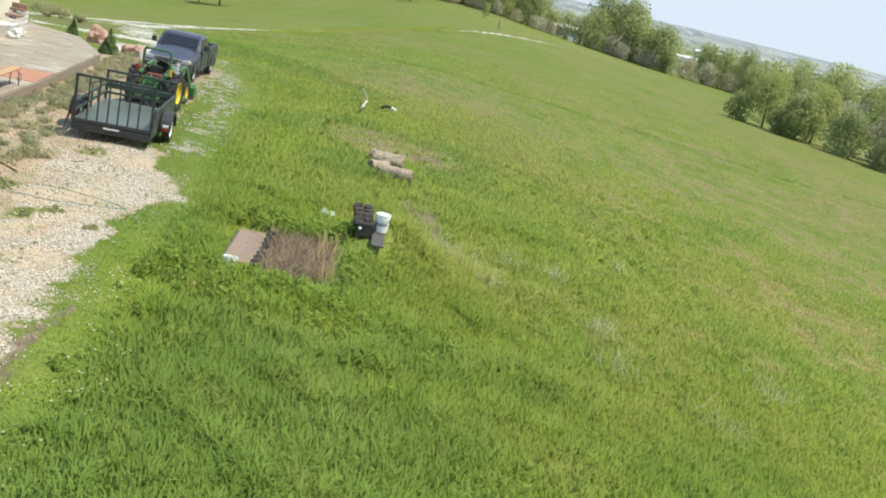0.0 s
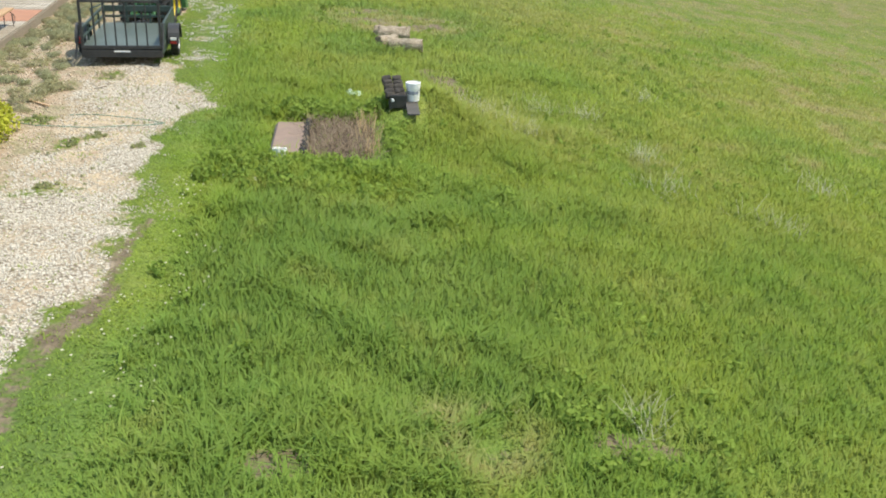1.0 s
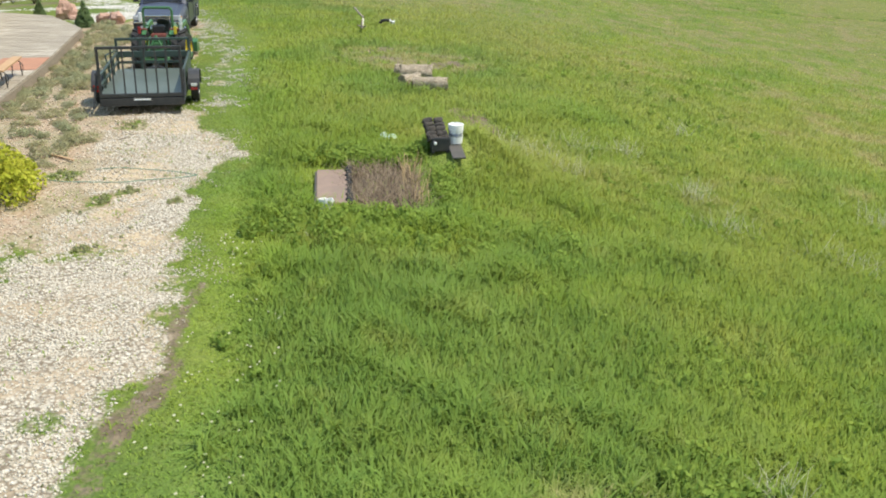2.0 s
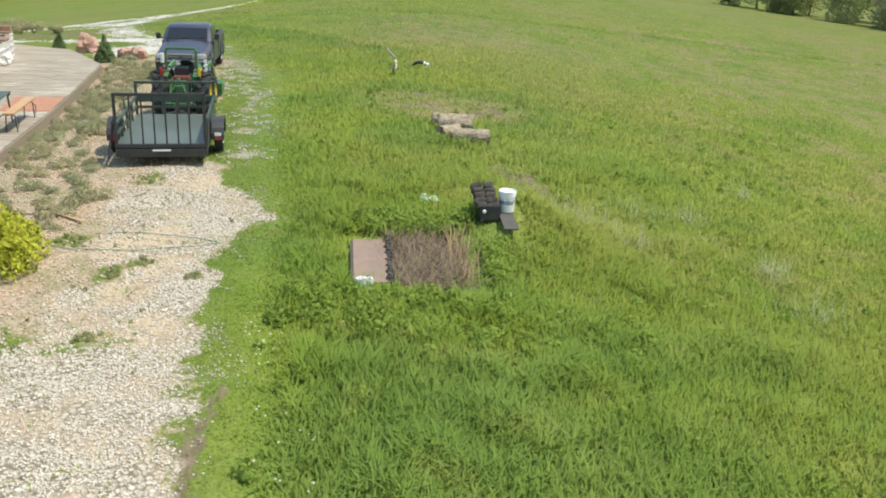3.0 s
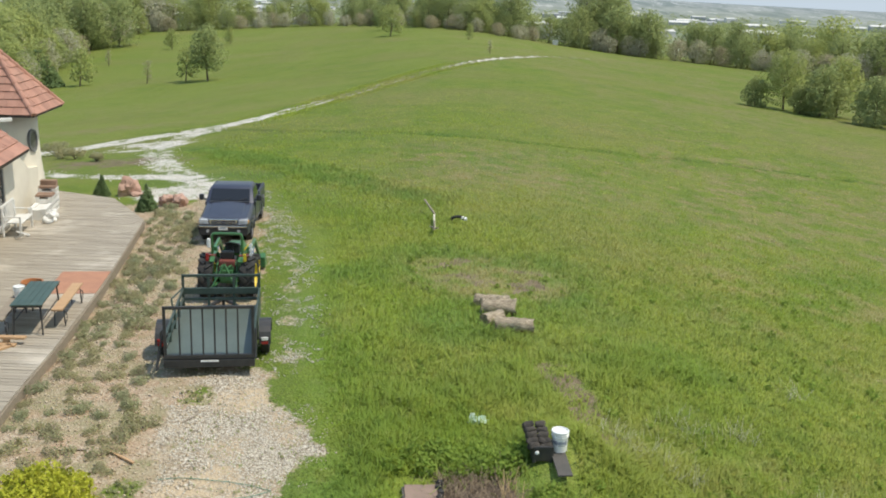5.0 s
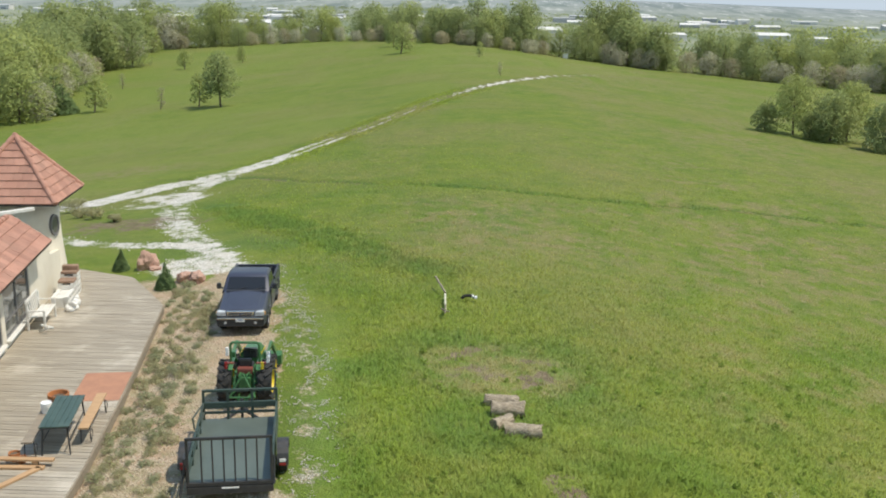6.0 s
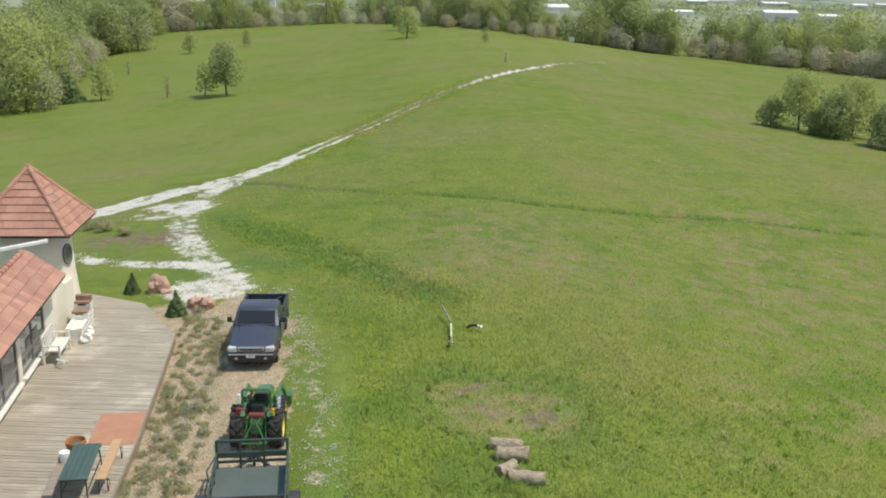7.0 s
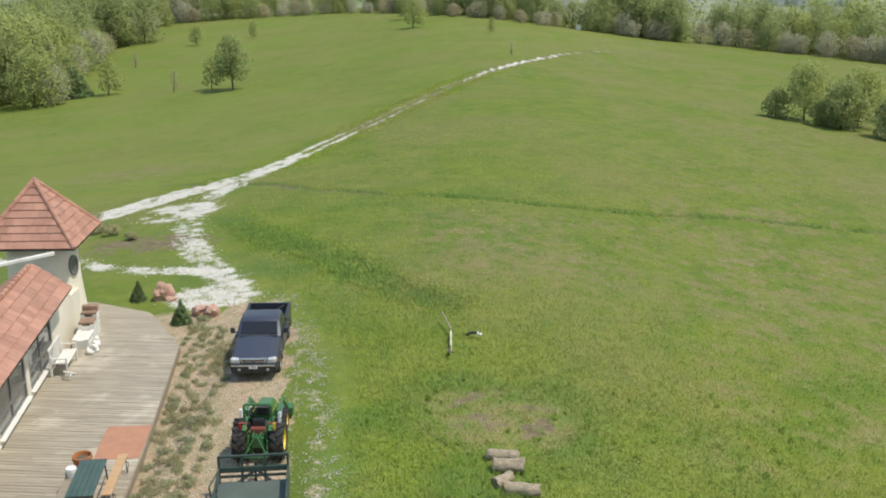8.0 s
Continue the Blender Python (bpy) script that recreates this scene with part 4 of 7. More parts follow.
    part("inner_end_wall", box(1.05, 0.16, TOP, (-0.725, -2.10, TOP / 2)), STUCCO, house)
    part("end_wall", box(1.05, 0.2, TOP, (-0.725, -LONG + 0.1, TOP / 2)), STUCCO, house)
    part("wing_floor", box(1.05, LONG, 0.1, (-0.725, -LONG / 2, 0.32)), GREY_WOOD, house)
    for lo, hi in holes:
        w = part("window", box(0.2, hi - lo + 0.08, 0.05, (0.03, (lo + hi) / 2, SILL - 0.02), 0.01), WHITE_PAINT, house, "wide dark-framed window over a white sill")
        for y in (lo + 0.03, (lo + hi) / 2, hi - 0.03):
            part("mullion", box(0.07, 0.06, HEAD - SILL, (-0.06, y, (HEAD + SILL) / 2)), FRAME, w)
        for z in (SILL + 0.03, SILL + 0.52, HEAD - 0.03):
            part("frame_rail", box(0.074, hi - lo - 0.12, 0.055, (-0.06, (lo + hi) / 2, z)), FRAME, w)
        for y0, y1 in ((lo, (lo + hi) / 2), ((lo + hi) / 2, hi)):
            for z0, z1 in ((SILL, SILL + 0.52), (SILL + 0.52, HEAD)):
                part("pane", box(0.012, y1 - y0 - 0.06, z1 - z0 - 0.05, (-0.065, (y0 + y1) / 2, (z0 + z1) / 2)), WINDOW, w)
    slab = prism([(0.55, 2.66), (0.55, 2.74), (-0.65, 3.64), (-1.85, 2.74), (-1.85, 2.66), (-0.65, 3.54)], "y", -LONG - 0.4, -2.05)
    wing_roof = part("wing_roof", slab, DARK_TRIM, house, "low gabled roof of terracotta tiles")
    roof_tiles(wing_roof, (0.57, -LONG - 0.4, 2.75), (0.57, -2.05, 2.75), (-0.65, -2.05, 3.65), (-0.65, -LONG - 0.4, 3.65), 4, 0.34, True)
    roof_tiles(wing_roof, (-1.87, -LONG - 0.4, 2.75), (-1.87, -2.05, 2.75), (-0.65, -2.05, 3.65), (-0.65, -LONG - 0.4, 3.65), 4, 0.34, False)
    for k in range(44):
        y = -LONG - 0.4 + k * 0.34
        part("ridge_tile", rod((-0.65, y, 3.685), (-0.65, y + 0.37, 3.67), 0.10, 0.085, 8), TILE, wing_roof)
    gable = prism([(0.36, 2.75), (-0.62, 3.54), (-1.6, 2.75)], "y", -2.28, -2.12)
    part("gable", gable, STUCCO, house)
    part("verge_board", prism([(0.56, 2.68), (0.56, 2.76), (-0.65, 3.66), (-0.65, 3.58)], "y", -2.05, -2.00), DARK_TRIM, house, "dark brown verge board")
    p0, p1 = turn @ Vector((-16.35, 31.75, 3.46)), turn @ Vector((-19.9, 27.6, 3.46))
    mid, way = (p0 + p1) / 2, p1 - p0
    g = box(way.length, 0.14, 0.12, tuple(mid), 0.02, (0, 0, math.degrees(math.atan2(way.y, way.x))))
    part("gutter_beam", g, WHITE_PAINT, house, "white painted beam under the tower eave")
    post = bmesh.new()
    box(0.12, 0.12, 3.35, (p1.x + 0.2, p1.y + 0.3, 1.73), 0.01, into=post)
    part("beam_post", post, WHITE_PAINT, house)


def make_deck():
    deck = thing("deck", "weathered grey-brown wooden deck beside the house", "deck", -12.0, 24.0, 0.0, kind="structure")
    ox, oy = -12.0, 24.0
    ys, xs = [p[1] for p in DECK_EDGE], [p[0] for p in DECK_EDGE]
    pitch, y = 0.150, 13.6
    while y < 35.1:
        def ends(at):
            wall_x = HOUSE_X + 0.03 + (HOUSE_Y - at) * math.tan(radians(HOUSE_TURN))
            lo = wall_x if at < 33.4 else TOWER.x + math.sqrt(max(0.05, 1.54 ** 2 - (at - TOWER.y) ** 2))
            return (max(lo, -16.75 + (35.2 - at) * 0.05) if at > 33.75 else lo), float(np.interp(at, ys, xs))
        (l0, r0), (l1, r1) = ends(y), ends(y + pitch - 0.012)
        left, right = max(l0, l1), min(r0, r1)
        cuts = [left]
        x = left + random.uniform(0.8, 3.2)
        while x < right - 0.7:
            cuts.append(x)
            x += random.uniform(1.8, 3.6)
        cuts.append(right)
        for x0, x1 in zip(cuts[:-1], cuts[1:]):
            if x1 - x0 > 0.1:
                a0, a1 = (l0, l1) if x0 == left else (x0, x0)
                b0, b1 = (r0, r1) if x1 == right else (x1 - 0.006, x1 - 0.006)
                top = DECK_Z + random.uniform(-0.004, 0.004)
                part("board", prism([(a0 - ox, y - oy), (b0 - ox, y - oy), (b1 - ox, y + pitch - 0.012 - oy), (a1 - ox, y + pitch - 0.012 - oy)], "z", top - 0.04, top), DECK, deck)
        y += pitch
    rim = bmesh.new()
    for (x0, y0), (x1, y1) in zip(DECK_EDGE[:-1], DECK_EDGE[1:]):
        v = Vector((x1 - x0, y1 - y0, 0))
        box(v.length + 0.02, 0.05, 0.40, ((x0 + x1) / 2 - ox, (y0 + y1) / 2 - oy, DECK_Z - 0.245), 0, (0, 0, math.degrees(math.atan2(v.y, v.x))), rim)
    part("rim_board", rim, GREY_WOOD, deck)
    return deck


make_house()
make_deck()

# ---- vehicles on the drive ----


def wheel(parent, name, x, y, z, radius, width, tread, rim_material, lugs=0, lug_depth=0.03, label=""):
    """A wheel that turns about x: tyre with shoulders and lugs, dished rim, hub."""
    w = width / 2
    m = pose(x, y, z, 0, 90, 0)
    r = radius
    tyre = turned([(r * 0.58, -w * 0.8), (r * 0.80, -w), (r * 0.95, -w * 0.92), (r, -w * 0.62), (r, w * 0.62), (r * 0.95, w * 0.92), (r * 0.80, w), (r * 0.58, w * 0.8), (r * 0.58, -w * 0.8)], 28)
    pieces = []
    for i in range(lugs):
        for side in (-1, 1):
            a = 2 * math.pi * (i + (0.5 if side > 0 else 0)) / lugs
            b = box(lug_depth * 2, r * 0.16, w * 1.05, (0, 0, 0), 0.006)
            bmesh.ops.transform(b, matrix=m @ pose(0, 0, 0, 0, 0, math.degrees(a)) @ pose(r + lug_depth * 0.1, 0, side * w * 0.48, side * 38, 0, 0), verts=b.verts)
            pieces.append(b)
    bmesh.ops.transform(tyre, matrix=m, verts=tyre.verts)
    hub = part(name, turned([(0.02, -w * 0.5), (r * 0.56, -w * 0.5), (r * 0.60, -w * 0.82), (r * 0.56, -w * 0.85), (r * 0.52, -w * 0.45), (r * 0.52, w * 0.45), (r * 0.56, w * 0.85), (r * 0.60, w * 0.82), (r * 0.56, w * 0.5), (0.02, w * 0.5)], 24, m=m), rim_material, parent, label)
    part("tyre", tyre, tread, hub, "black rubber tyre")
    for b in pieces:
        part("tread_lug", b, tread, hub)
    part("hub_cap", turned([(0.02, -w * 0.62), (r * 0.2, -w * 0.60), (r * 0.2, w * 0.60), (0.02, w * 0.62)], 12, m=m), rim_material, hub)
    return hub


def make_truck(x, y, z, rz):
    truck = thing("pickup_truck", "dark blue pickup truck with a short cab and open bed, parked", "truck", x, y, z, rz)
    truck.scale = (0.89, 1.0, 1.0)

    def ring(yy, half, low, top, crown, tuck=0.05):
        """Half outline of the body at one station, mirrored."""
        side = [(half - 0.10, low), (half - 0.02, low + 0.06), (half, low + 0.22), (half, top - 0.24), (half - 0.03, top - 0.10), (half - tuck - 0.06, top), (half * 0.5, top + crown * 0.75), (0.0, top + crown)]
        pts = [(a, yy, b) for a, b in side] + [(-a, yy, b) for a, b in side[-2::-1]]
        return pts
    stations = [(-2.36, 0.70, 0.42, 0.72, 0.02), (-2.33, 0.78, 0.36, 0.86, 0.02), (-2.22, 0.84, 0.32, 0.955, 0.03), (-1.95, 0.865, 0.30, 0.985, 0.045), (-1.4, 0.875, 0.30, 1.02, 0.05), (-0.92, 0.875, 0.30, 1.055, 0.05), (-0.6, 0.875, 0.30, 1.065, 0.03), (0.62, 0.875, 0.30, 1.065, 0.0), (0.72, 0.87, 0.32, 1.06, 0.0)]
    body = part("body", loft([ring(*s) for s in stations]), TRUCK_BLUE, truck, "dark blue painted body", smooth=True)
    b = body.data
    b.set_sharp_from_angle(angle=radians(28))
    bonnet = loft([[(a, yy, b + dz) for a, b in ((-0.64, 1.0), (-0.57, 1.045), (0.0, 1.075), (0.57, 1.045), (0.64, 1.0))] for yy, dz in ((-2.14, -0.075), (-1.95, -0.035), (-1.4, 0.01), (-0.98, 0.035))])
    part("hood", bonnet, TRUCK_BLUE, truck, smooth=True).data.set_sharp_from_angle(angle=radians(24))
    # cab
    def cab_ring(zz, half, front, rear):
        return [(half, front + 0.06, zz), (half, rear - 0.06, zz), (half - 0.06, rear, zz), (-half + 0.06, rear, zz), (-half, rear - 0.06, zz), (-half, front + 0.06, zz), (-half + 0.08, front, zz), (half - 0.08, front, zz)]
    cab = part("cab", loft([cab_ring(1.04, 0.83, -0.92, 0.66), cab_ring(1.22, 0.80, -0.69, 0.63), cab_ring(1.41, 0.74, -0.41, 0.58), cab_ring(1.47, 0.68, -0.30, 0.52), cab_ring(1.49, 0.56, -0.12, 0.42)]), TRUCK_BLUE, truck, smooth=True)
    cab.data.set_sharp_from_angle(angle=radians(32))

    def panel(name, pts, label=""):
        """A pane a little proud of the cab, from its four corners."""
        pts = [Vector(p) for p in pts]
        n = (pts[1] - pts[0]).cross(pts[3] - pts[0]).normalized()
        return part(name, loft([[p - n * 0.004 for p in pts], [p + n * 0.012 for p in pts]]), CAR_GLASS, cab, label)
    panel("windscreen", [(-0.70, -0.85, 1.105), (0.70, -0.85, 1.105), (0.655, -0.44, 1.395), (-0.655, -0.44, 1.395)], "dark windscreen")
    panel("rear_window", [(0.66, 0.652, 1.16), (-0.66, 0.652, 1.16), (-0.64, 0.604, 1.38), (0.64, 0.604, 1.38)])
    for s in (1, -1):
        side = [(s * 0.815, -0.72, 1.13), (s * 0.812, 0.50, 1.13), (s * 0.752, 0.44, 1.39), (s * 0.755, -0.38, 1.39)]
        panel("side_window", side if s > 0 else [side[1], side[0], side[3], side[2]])
        part("door", box(0.014, 1.28, 0.62, (s * 0.878, -0.06, 0.72), 0.02), TRUCK_BLUE, truck)
        part("door_handle", box(0.03, 0.16, 0.04, (s * 0.895, 0.42, 0.93), 0.01), PLASTIC_DARK, truck)
        mirror = bmesh.new()
        box(0.12, 0.05, 0.04, (s * 0.90, -0.66, 1.10), 0.01, into=mirror)
        box(0.17, 0.11, 0.19, (s * 1.01, -0.67, 1.17), 0.035, into=mirror)
        part("wing_mirror", mirror, PLASTIC_DARK, truck)
        for yy in (-1.50, 1.52):
            arch = bmesh.new()
            for k in range(9):
                a = math.pi * k / 8
                box(0.06, 0.16, 0.05, (s * 0.875, yy + 0.42 * math.cos(a), 0.37 + 0.40 * math.sin(a)), 0.012, (math.degrees(math.pi / 2 - a) + 180, 0, 0), arch)
            part("wheel_arch", arch, TRUCK_BLUE, truck)
        lamp = part("headlamp", prism([(s * 0.49, 0.765), (s * 0.80, 0.785), (s * 0.835, 0.87), (s * 0.80, 0.965), (s * 0.53, 0.955)], "y", -2.40, -2.16, 0.02), LAMP_GLASS, truck, "clear headlamp")
        part("indicator", box(0.05, 0.14, 0.13, (s * 0.825, -2.24, 0.85), 0.015), surface("amber_lens", (0.62, 0.28, 0.04), (0.55, 0.24, 0.03), 8, 0.3, bump=0.0, coat=0.5), lamp)
        part("fog_lamp", rod((s * 0.52, -2.435, 0.50), (s * 0.52, -2.40, 0.50), 0.055, sides=14), LAMP_GLASS, truck)
        part("tail_lamp", box(0.07, 0.05, 0.34, (s * 0.83, 2.40, 0.86), 0.012), RED_LAMP, truck, "red tail lamp")
        for yy in (-1.50, 1.52):
            wheel(truck, "wheel", s * 0.755, yy, 0.355, 0.355, 0.235, RUBBER, ALLOY)
    grille = part("grille", prism([(-0.43, 0.725), (0.43, 0.725), (0.49, 0.975), (-0.49, 0.975)], "y", -2.385, -2.30, 0.015), CHROME, truck, "chrome-rimmed grille")
    part("grille_mesh", box(0.82, 0.04, 0.165, (0, -2.372, 0.845), 0.01), PLASTIC_DARK, grille)
    for zz in (0.815, 0.865):
        part("grille_bar", box(0.83, 0.02, 0.018, (0, -2.398, zz), 0.004), CHROME, grille)
    part("badge", rod((0, -2.41, 0.84), (0, -2.39, 0.84), 0.05, sides=18), TRUCK_BLUE, grille)
    bumper = bmesh.new()
    box(1.66, 0.16, 0.14, (0, -2.39, 0.655), 0.045, into=bumper)
    fb = part("front_bumper", bumper, PLASTIC_DARK, truck, "dark front bumper")
    part("bumper_trim", box(1.60, 0.05, 0.07, (0, -2.462, 0.70), 0.018), CHROME, fb)
    part("bumper_pad", box(1.62, 0.13, 0.06, (0, -2.40, 0.735), 0.02), PLASTIC_DARK, fb)
    part("air_dam", prism([(-0.80, 0.36), (0.80, 0.36), (0.84, 0.60), (-0.84, 0.60)], "y", -2.42, -2.28, 0.03), PLASTIC_DARK, truck)
    plate = part("number_plate", box(0.305, 0.014, 0.152, (0, -2.478, 0.63), 0.004), PLASTIC_WHITE, truck, "pale number plate with plain dark bars")
    for zz, ww in ((0.675, 0.16), (0.628, 0.22)):
        part("plate_bar", box(ww, 0.004, 0.028, (0, -2.487, zz)), PRINT, plate)
    for s in (-0.28, 0.30):
        part("wiper", rod((s, -0.90, 1.115), (s + 0.30, -0.80, 1.17), 0.009, sides=6), PLASTIC_DARK, truck)
    part("cowl", box(1.40, 0.12, 0.02, (0, -0.93, 1.095), 0.005), PLASTIC_DARK, truck)
    # bed
    bed = bmesh.new()
    for s in (1, -1):
        prism([(s * 0.76, 0.60), (s * 0.875, 0.36), (s * 0.878, 0.98), (s * 0.85, 1.05), (s * 0.76, 1.05)], "y", 0.76, 2.38, 0.014, bed)
    box(1.54, 0.06, 0.48, (0, 0.80, 0.81), 0.01, into=bed)
    bed = part("bed", bed, TRUCK_BLUE, truck, "open load bed")
    part("bed_floor", box(1.54, 1.60, 0.05, (0, 1.57, 0.60)), PLASTIC_DARK, bed)
    part("tailgate", box(1.52, 0.07, 0.50, (0, 2.36, 0.80), 0.02), TRUCK_BLUE, bed)
    for s in (1, -1):
        part("bed_rail", box(0.09, 1.60, 0.03, (s * 0.815, 1.57, 1.065), 0.01), PLASTIC_DARK, bed)
    part("rear_bumper", box(1.60, 0.14, 0.13, (0, 2.47, 0.50), 0.03), ALLOY, truck)
    load = bmesh.new()
    rod((-0.55, 1.0, 0.70), (0.6, 2.1, 1.02), 0.03, sides=8, into=load)
    box(0.5, 0.7, 0.16, (-0.3, 1.7, 0.71), 0.02, into=load)
    part("toolbox", load, PLASTIC_DARK, bed)
    chassis = bmesh.new()
    for s in (1, -1):
        box(0.10, 4.5, 0.12, (s * 0.42, 0, 0.42), into=chassis)
    box(0.12, 1.5, 0.12, (0, 0, 0.36), into=chassis)
    rod((-0.75, -1.5, 0.355), (0.75, -1.5, 0.355), 0.05, into=chassis)
    rod((-0.75, 1.52, 0.355), (0.75, 1.52, 0.355), 0.06, into=chassis)
    part("chassis", chassis, PLASTIC_DARK, truck)
    for ob in truck.children_recursive:      # the hood falls away towards the nose
        if ob.type == "MESH" and ob.name.split(".")[0] not in ("wheel", "tyre", "hub_cap", "chassis"):
            for v in ob.data.vertices:
                if v.co.y < -0.85 and v.co.z > 0.5:
                    v.co.z -= 0.12 * min(1.0, (-0.85 - v.co.y) / 1.3) * min(1.0, (v.co.z - 0.5) / 0.45)


def make_tractor(x, y, z, rz):
    t = thing("compact_tractor", "small green tractor with roll bar and front loader", "tractor", x, y, z, rz)
    t.scale = (0.93, 1.0, 1.0)      # stands with its rear towards -y
    for s in (1, -1):
        wheel(t, "rear_wheel", s * 0.56, 0.0, 0.53, 0.53, 0.40, RUBBER, TRACTOR_YELLOW, 15, 0.035, "yellow rim")
        wheel(t, "front_wheel", s * 0.50, 1.52, 0.33, 0.33, 0.23, RUBBER, TRACTOR_YELLOW, 12, 0.022, "yellow rim")
        fender = bmesh.new()
        for k in range(4):
            a = radians(62 + 24 * k)
            box(0.12, 0.27, 0.03, (s * 0.38, -0.60 * math.cos(a), 0.52 + 0.60 * math.sin(a)), 0.008, (90 - math.degrees(a), 0, 0), fender)
        part("fender", fender, TRACTOR_GREEN, t)
        arm = bmesh.new()
        for p, q in zip([(s * 0.50, 0.62, 1.05), (s * 0.50, 1.35, 1.10)], [(s * 0.50, 1.35, 1.10), (s * 0.52, 2.15, 0.50)]):
            v = Vector(q) - Vector(p)
            box(0.07, v.length + 0.06, 0.12, tuple((Vector(p) + Vector(q)) / 2), 0.01, (math.degrees(math.atan2(v.z, v.y)), 0, 0), arm)
        part("loader_arm", arm, TRACTOR_GREEN, t)
        post = bmesh.new()
        box(0.09, 0.14, 0.75, (s * 0.46, 0.62, 0.75), 0.01, into=post)
        part("loader_post", post, TRACTOR_GREEN, t)
        ram = bmesh.new()
        rod((s * 0.50, 0.66, 0.72), (s * 0.50, 1.05, 0.86), 0.035, sides=10, into=ram)
        rod((s * 0.50, 1.05, 0.86), (s * 0.50, 1.40, 1.02), 0.018, sides=8, into=ram)
        part("ram", ram, CHROME, t)
        lamp = bmesh.new()
        box(0.08, 0.05, 0.20, (s * 0.50, -0.36, 1.10), 0.015, into=lamp)
        part("tail_lamp", lamp, RED_LAMP if s < 0 else TRACTOR_YELLOW, t)
        link = bmesh.new()
        rod((s * 0.20, -0.10, 0.42), (s * 0.34, -0.78, 0.40), 0.028, sides=8, into=link)
        rod((s * 0.26, -0.25, 0.88), (s * 0.30, -0.55, 0.42), 0.022, sides=8, into=link)
        rod((s * 0.20, -0.10, 0.95), (s * 0.26, -0.32, 0.88), 0.03, sides=8, into=link)
        part("lift_arm", link, TRACTOR_GREEN, t)
    body = bmesh.new()
    box(0.34, 1.5, 0.36, (0, 0.65, 0.55), 0.03, into=body)
    box(0.42, 0.62, 0.46, (0, 0.02, 0.62), 0.04, into=body)
    rod((-0.55, 0.0, 0.52), (0.55, 0.0, 0.52), 0.10, sides=12, into=body)
    rod((-0.45, 1.52, 0.33), (0.45, 1.52, 0.33), 0.06, sides=10, into=body)
    part("gearbox", body, TRACTOR_GREEN, t)
    hood = loft([[(0.28, 0.72, 0.70), (0.30, 0.72, 1.0), (0.20, 0.72, 1.14), (-0.20, 0.72, 1.14), (-0.30, 0.72, 1.0), (-0.28, 0.72, 0.70)],
                 [(0.27, 1.5, 0.66), (0.28, 1.5, 0.92), (0.18, 1.5, 1.06), (-0.18, 1.5, 1.06), (-0.28, 1.5, 0.92), (-0.27, 1.5, 0.66)],
                 [(0.22, 1.78, 0.62), (0.23, 1.78, 0.84), (0.14, 1.78, 0.94), (-0.14, 1.78, 0.94), (-0.23, 1.78, 0.84), (-0.22, 1.78, 0.62)]])
    hood = part("hood", hood, TRACTOR_GREEN, t, "bright green hood")
    for s in (1, -1):
        part("stripe", box(0.006, 0.85, 0.05, (s * 0.297, 1.12, 0.96), 0, (-4.5, 0, -s * 1.0)), TRACTOR_YELLOW, hood)
    seat = bmesh.new()
    box(0.38, 0.38, 0.10, (0, 0.10, 0.93), 0.04, into=seat)
    box(0.36, 0.10, 0.26, (0, -0.10, 1.08), 0.045, (8, 0, 0), seat)
    part("seat", seat, BLACK_STEEL, t, "black seat")
    part("seat_base", box(0.44, 0.22, 0.30, (0, -0.17, 0.84), 0.04), RED_SEAT, t, "brown-red cover below the seat")
    wheel_m = Matrix.Translation((0, 0.55, 1.20)) @ Euler((radians(-30), 0, 0)).to_matrix().to_4x4()
    ringb = turned([(0.17, -0.012), (0.185, 0.0), (0.17, 0.012), (0.158, 0.0), (0.17, -0.012)], 22)
    box(0.34, 0.03, 0.02, into=ringb)
    bmesh.ops.transform(ringb, matrix=wheel_m, verts=ringb.verts)
    part("steering_wheel", rod((0, 0.68, 0.98), (0, 0.56, 1.19), 0.025, sides=8, into=ringb), BLACK_STEEL, t)
    part("dashboard", box(0.40, 0.16, 0.26, (0, 0.72, 1.05), 0.04), BLACK_STEEL, t)
    bar = pipe([(-0.40, -0.10, 0.62), (-0.40, -0.16, 1.60), (-0.35, -0.16, 1.66), (0.35, -0.16, 1.66), (0.40, -0.16, 1.60), (0.40, -0.10, 0.62)], 0.036, 8)
    part("roll_bar", bar, TRACTOR_GREEN, t, "green roll bar")
    for s in (1, -1):
        part("fender_pad", box(0.26, 0.12, 0.05, (s * 0.44, -0.18, 1.10), 0.015), RED_SEAT, t, "brown-red pad on the fender")
    bucket = prism([(2.12, 0.14), (2.52, 0.10), (2.58, 0.14), (2.18, 0.20), (2.18, 0.38), (2.36, 0.48), (2.32, 0.50), (2.12, 0.42)], "x", -0.60, 0.66, 0.006)
    bucket = part("loader_bucket", bucket, TRACTOR_GREEN, t, "green loader bucket")
    for xx in (-0.61, 0.67):
        part("bucket_cheek", prism([(2.12, 0.14), (2.56, 0.11), (2.36, 0.48), (2.12, 0.42)], "x", xx - 0.012, xx + 0.012), TRACTOR_GREEN, bucket)
    deck = bmesh.new()
    box(1.15, 0.55, 0.14, (0.14, 0.78, 0.26), 0.04, into=deck)
    part("mower_deck", deck, TRACTOR_GREEN, t)
    steps = bmesh.new()
    for s in (1, -1):
        box(0.30, 0.5, 0.04, (s * 0.34, 0.52, 0.52), 0.01, into=steps)
    part("footboard", steps, BLACK_STEEL, t)
    hitch = bmesh.new()
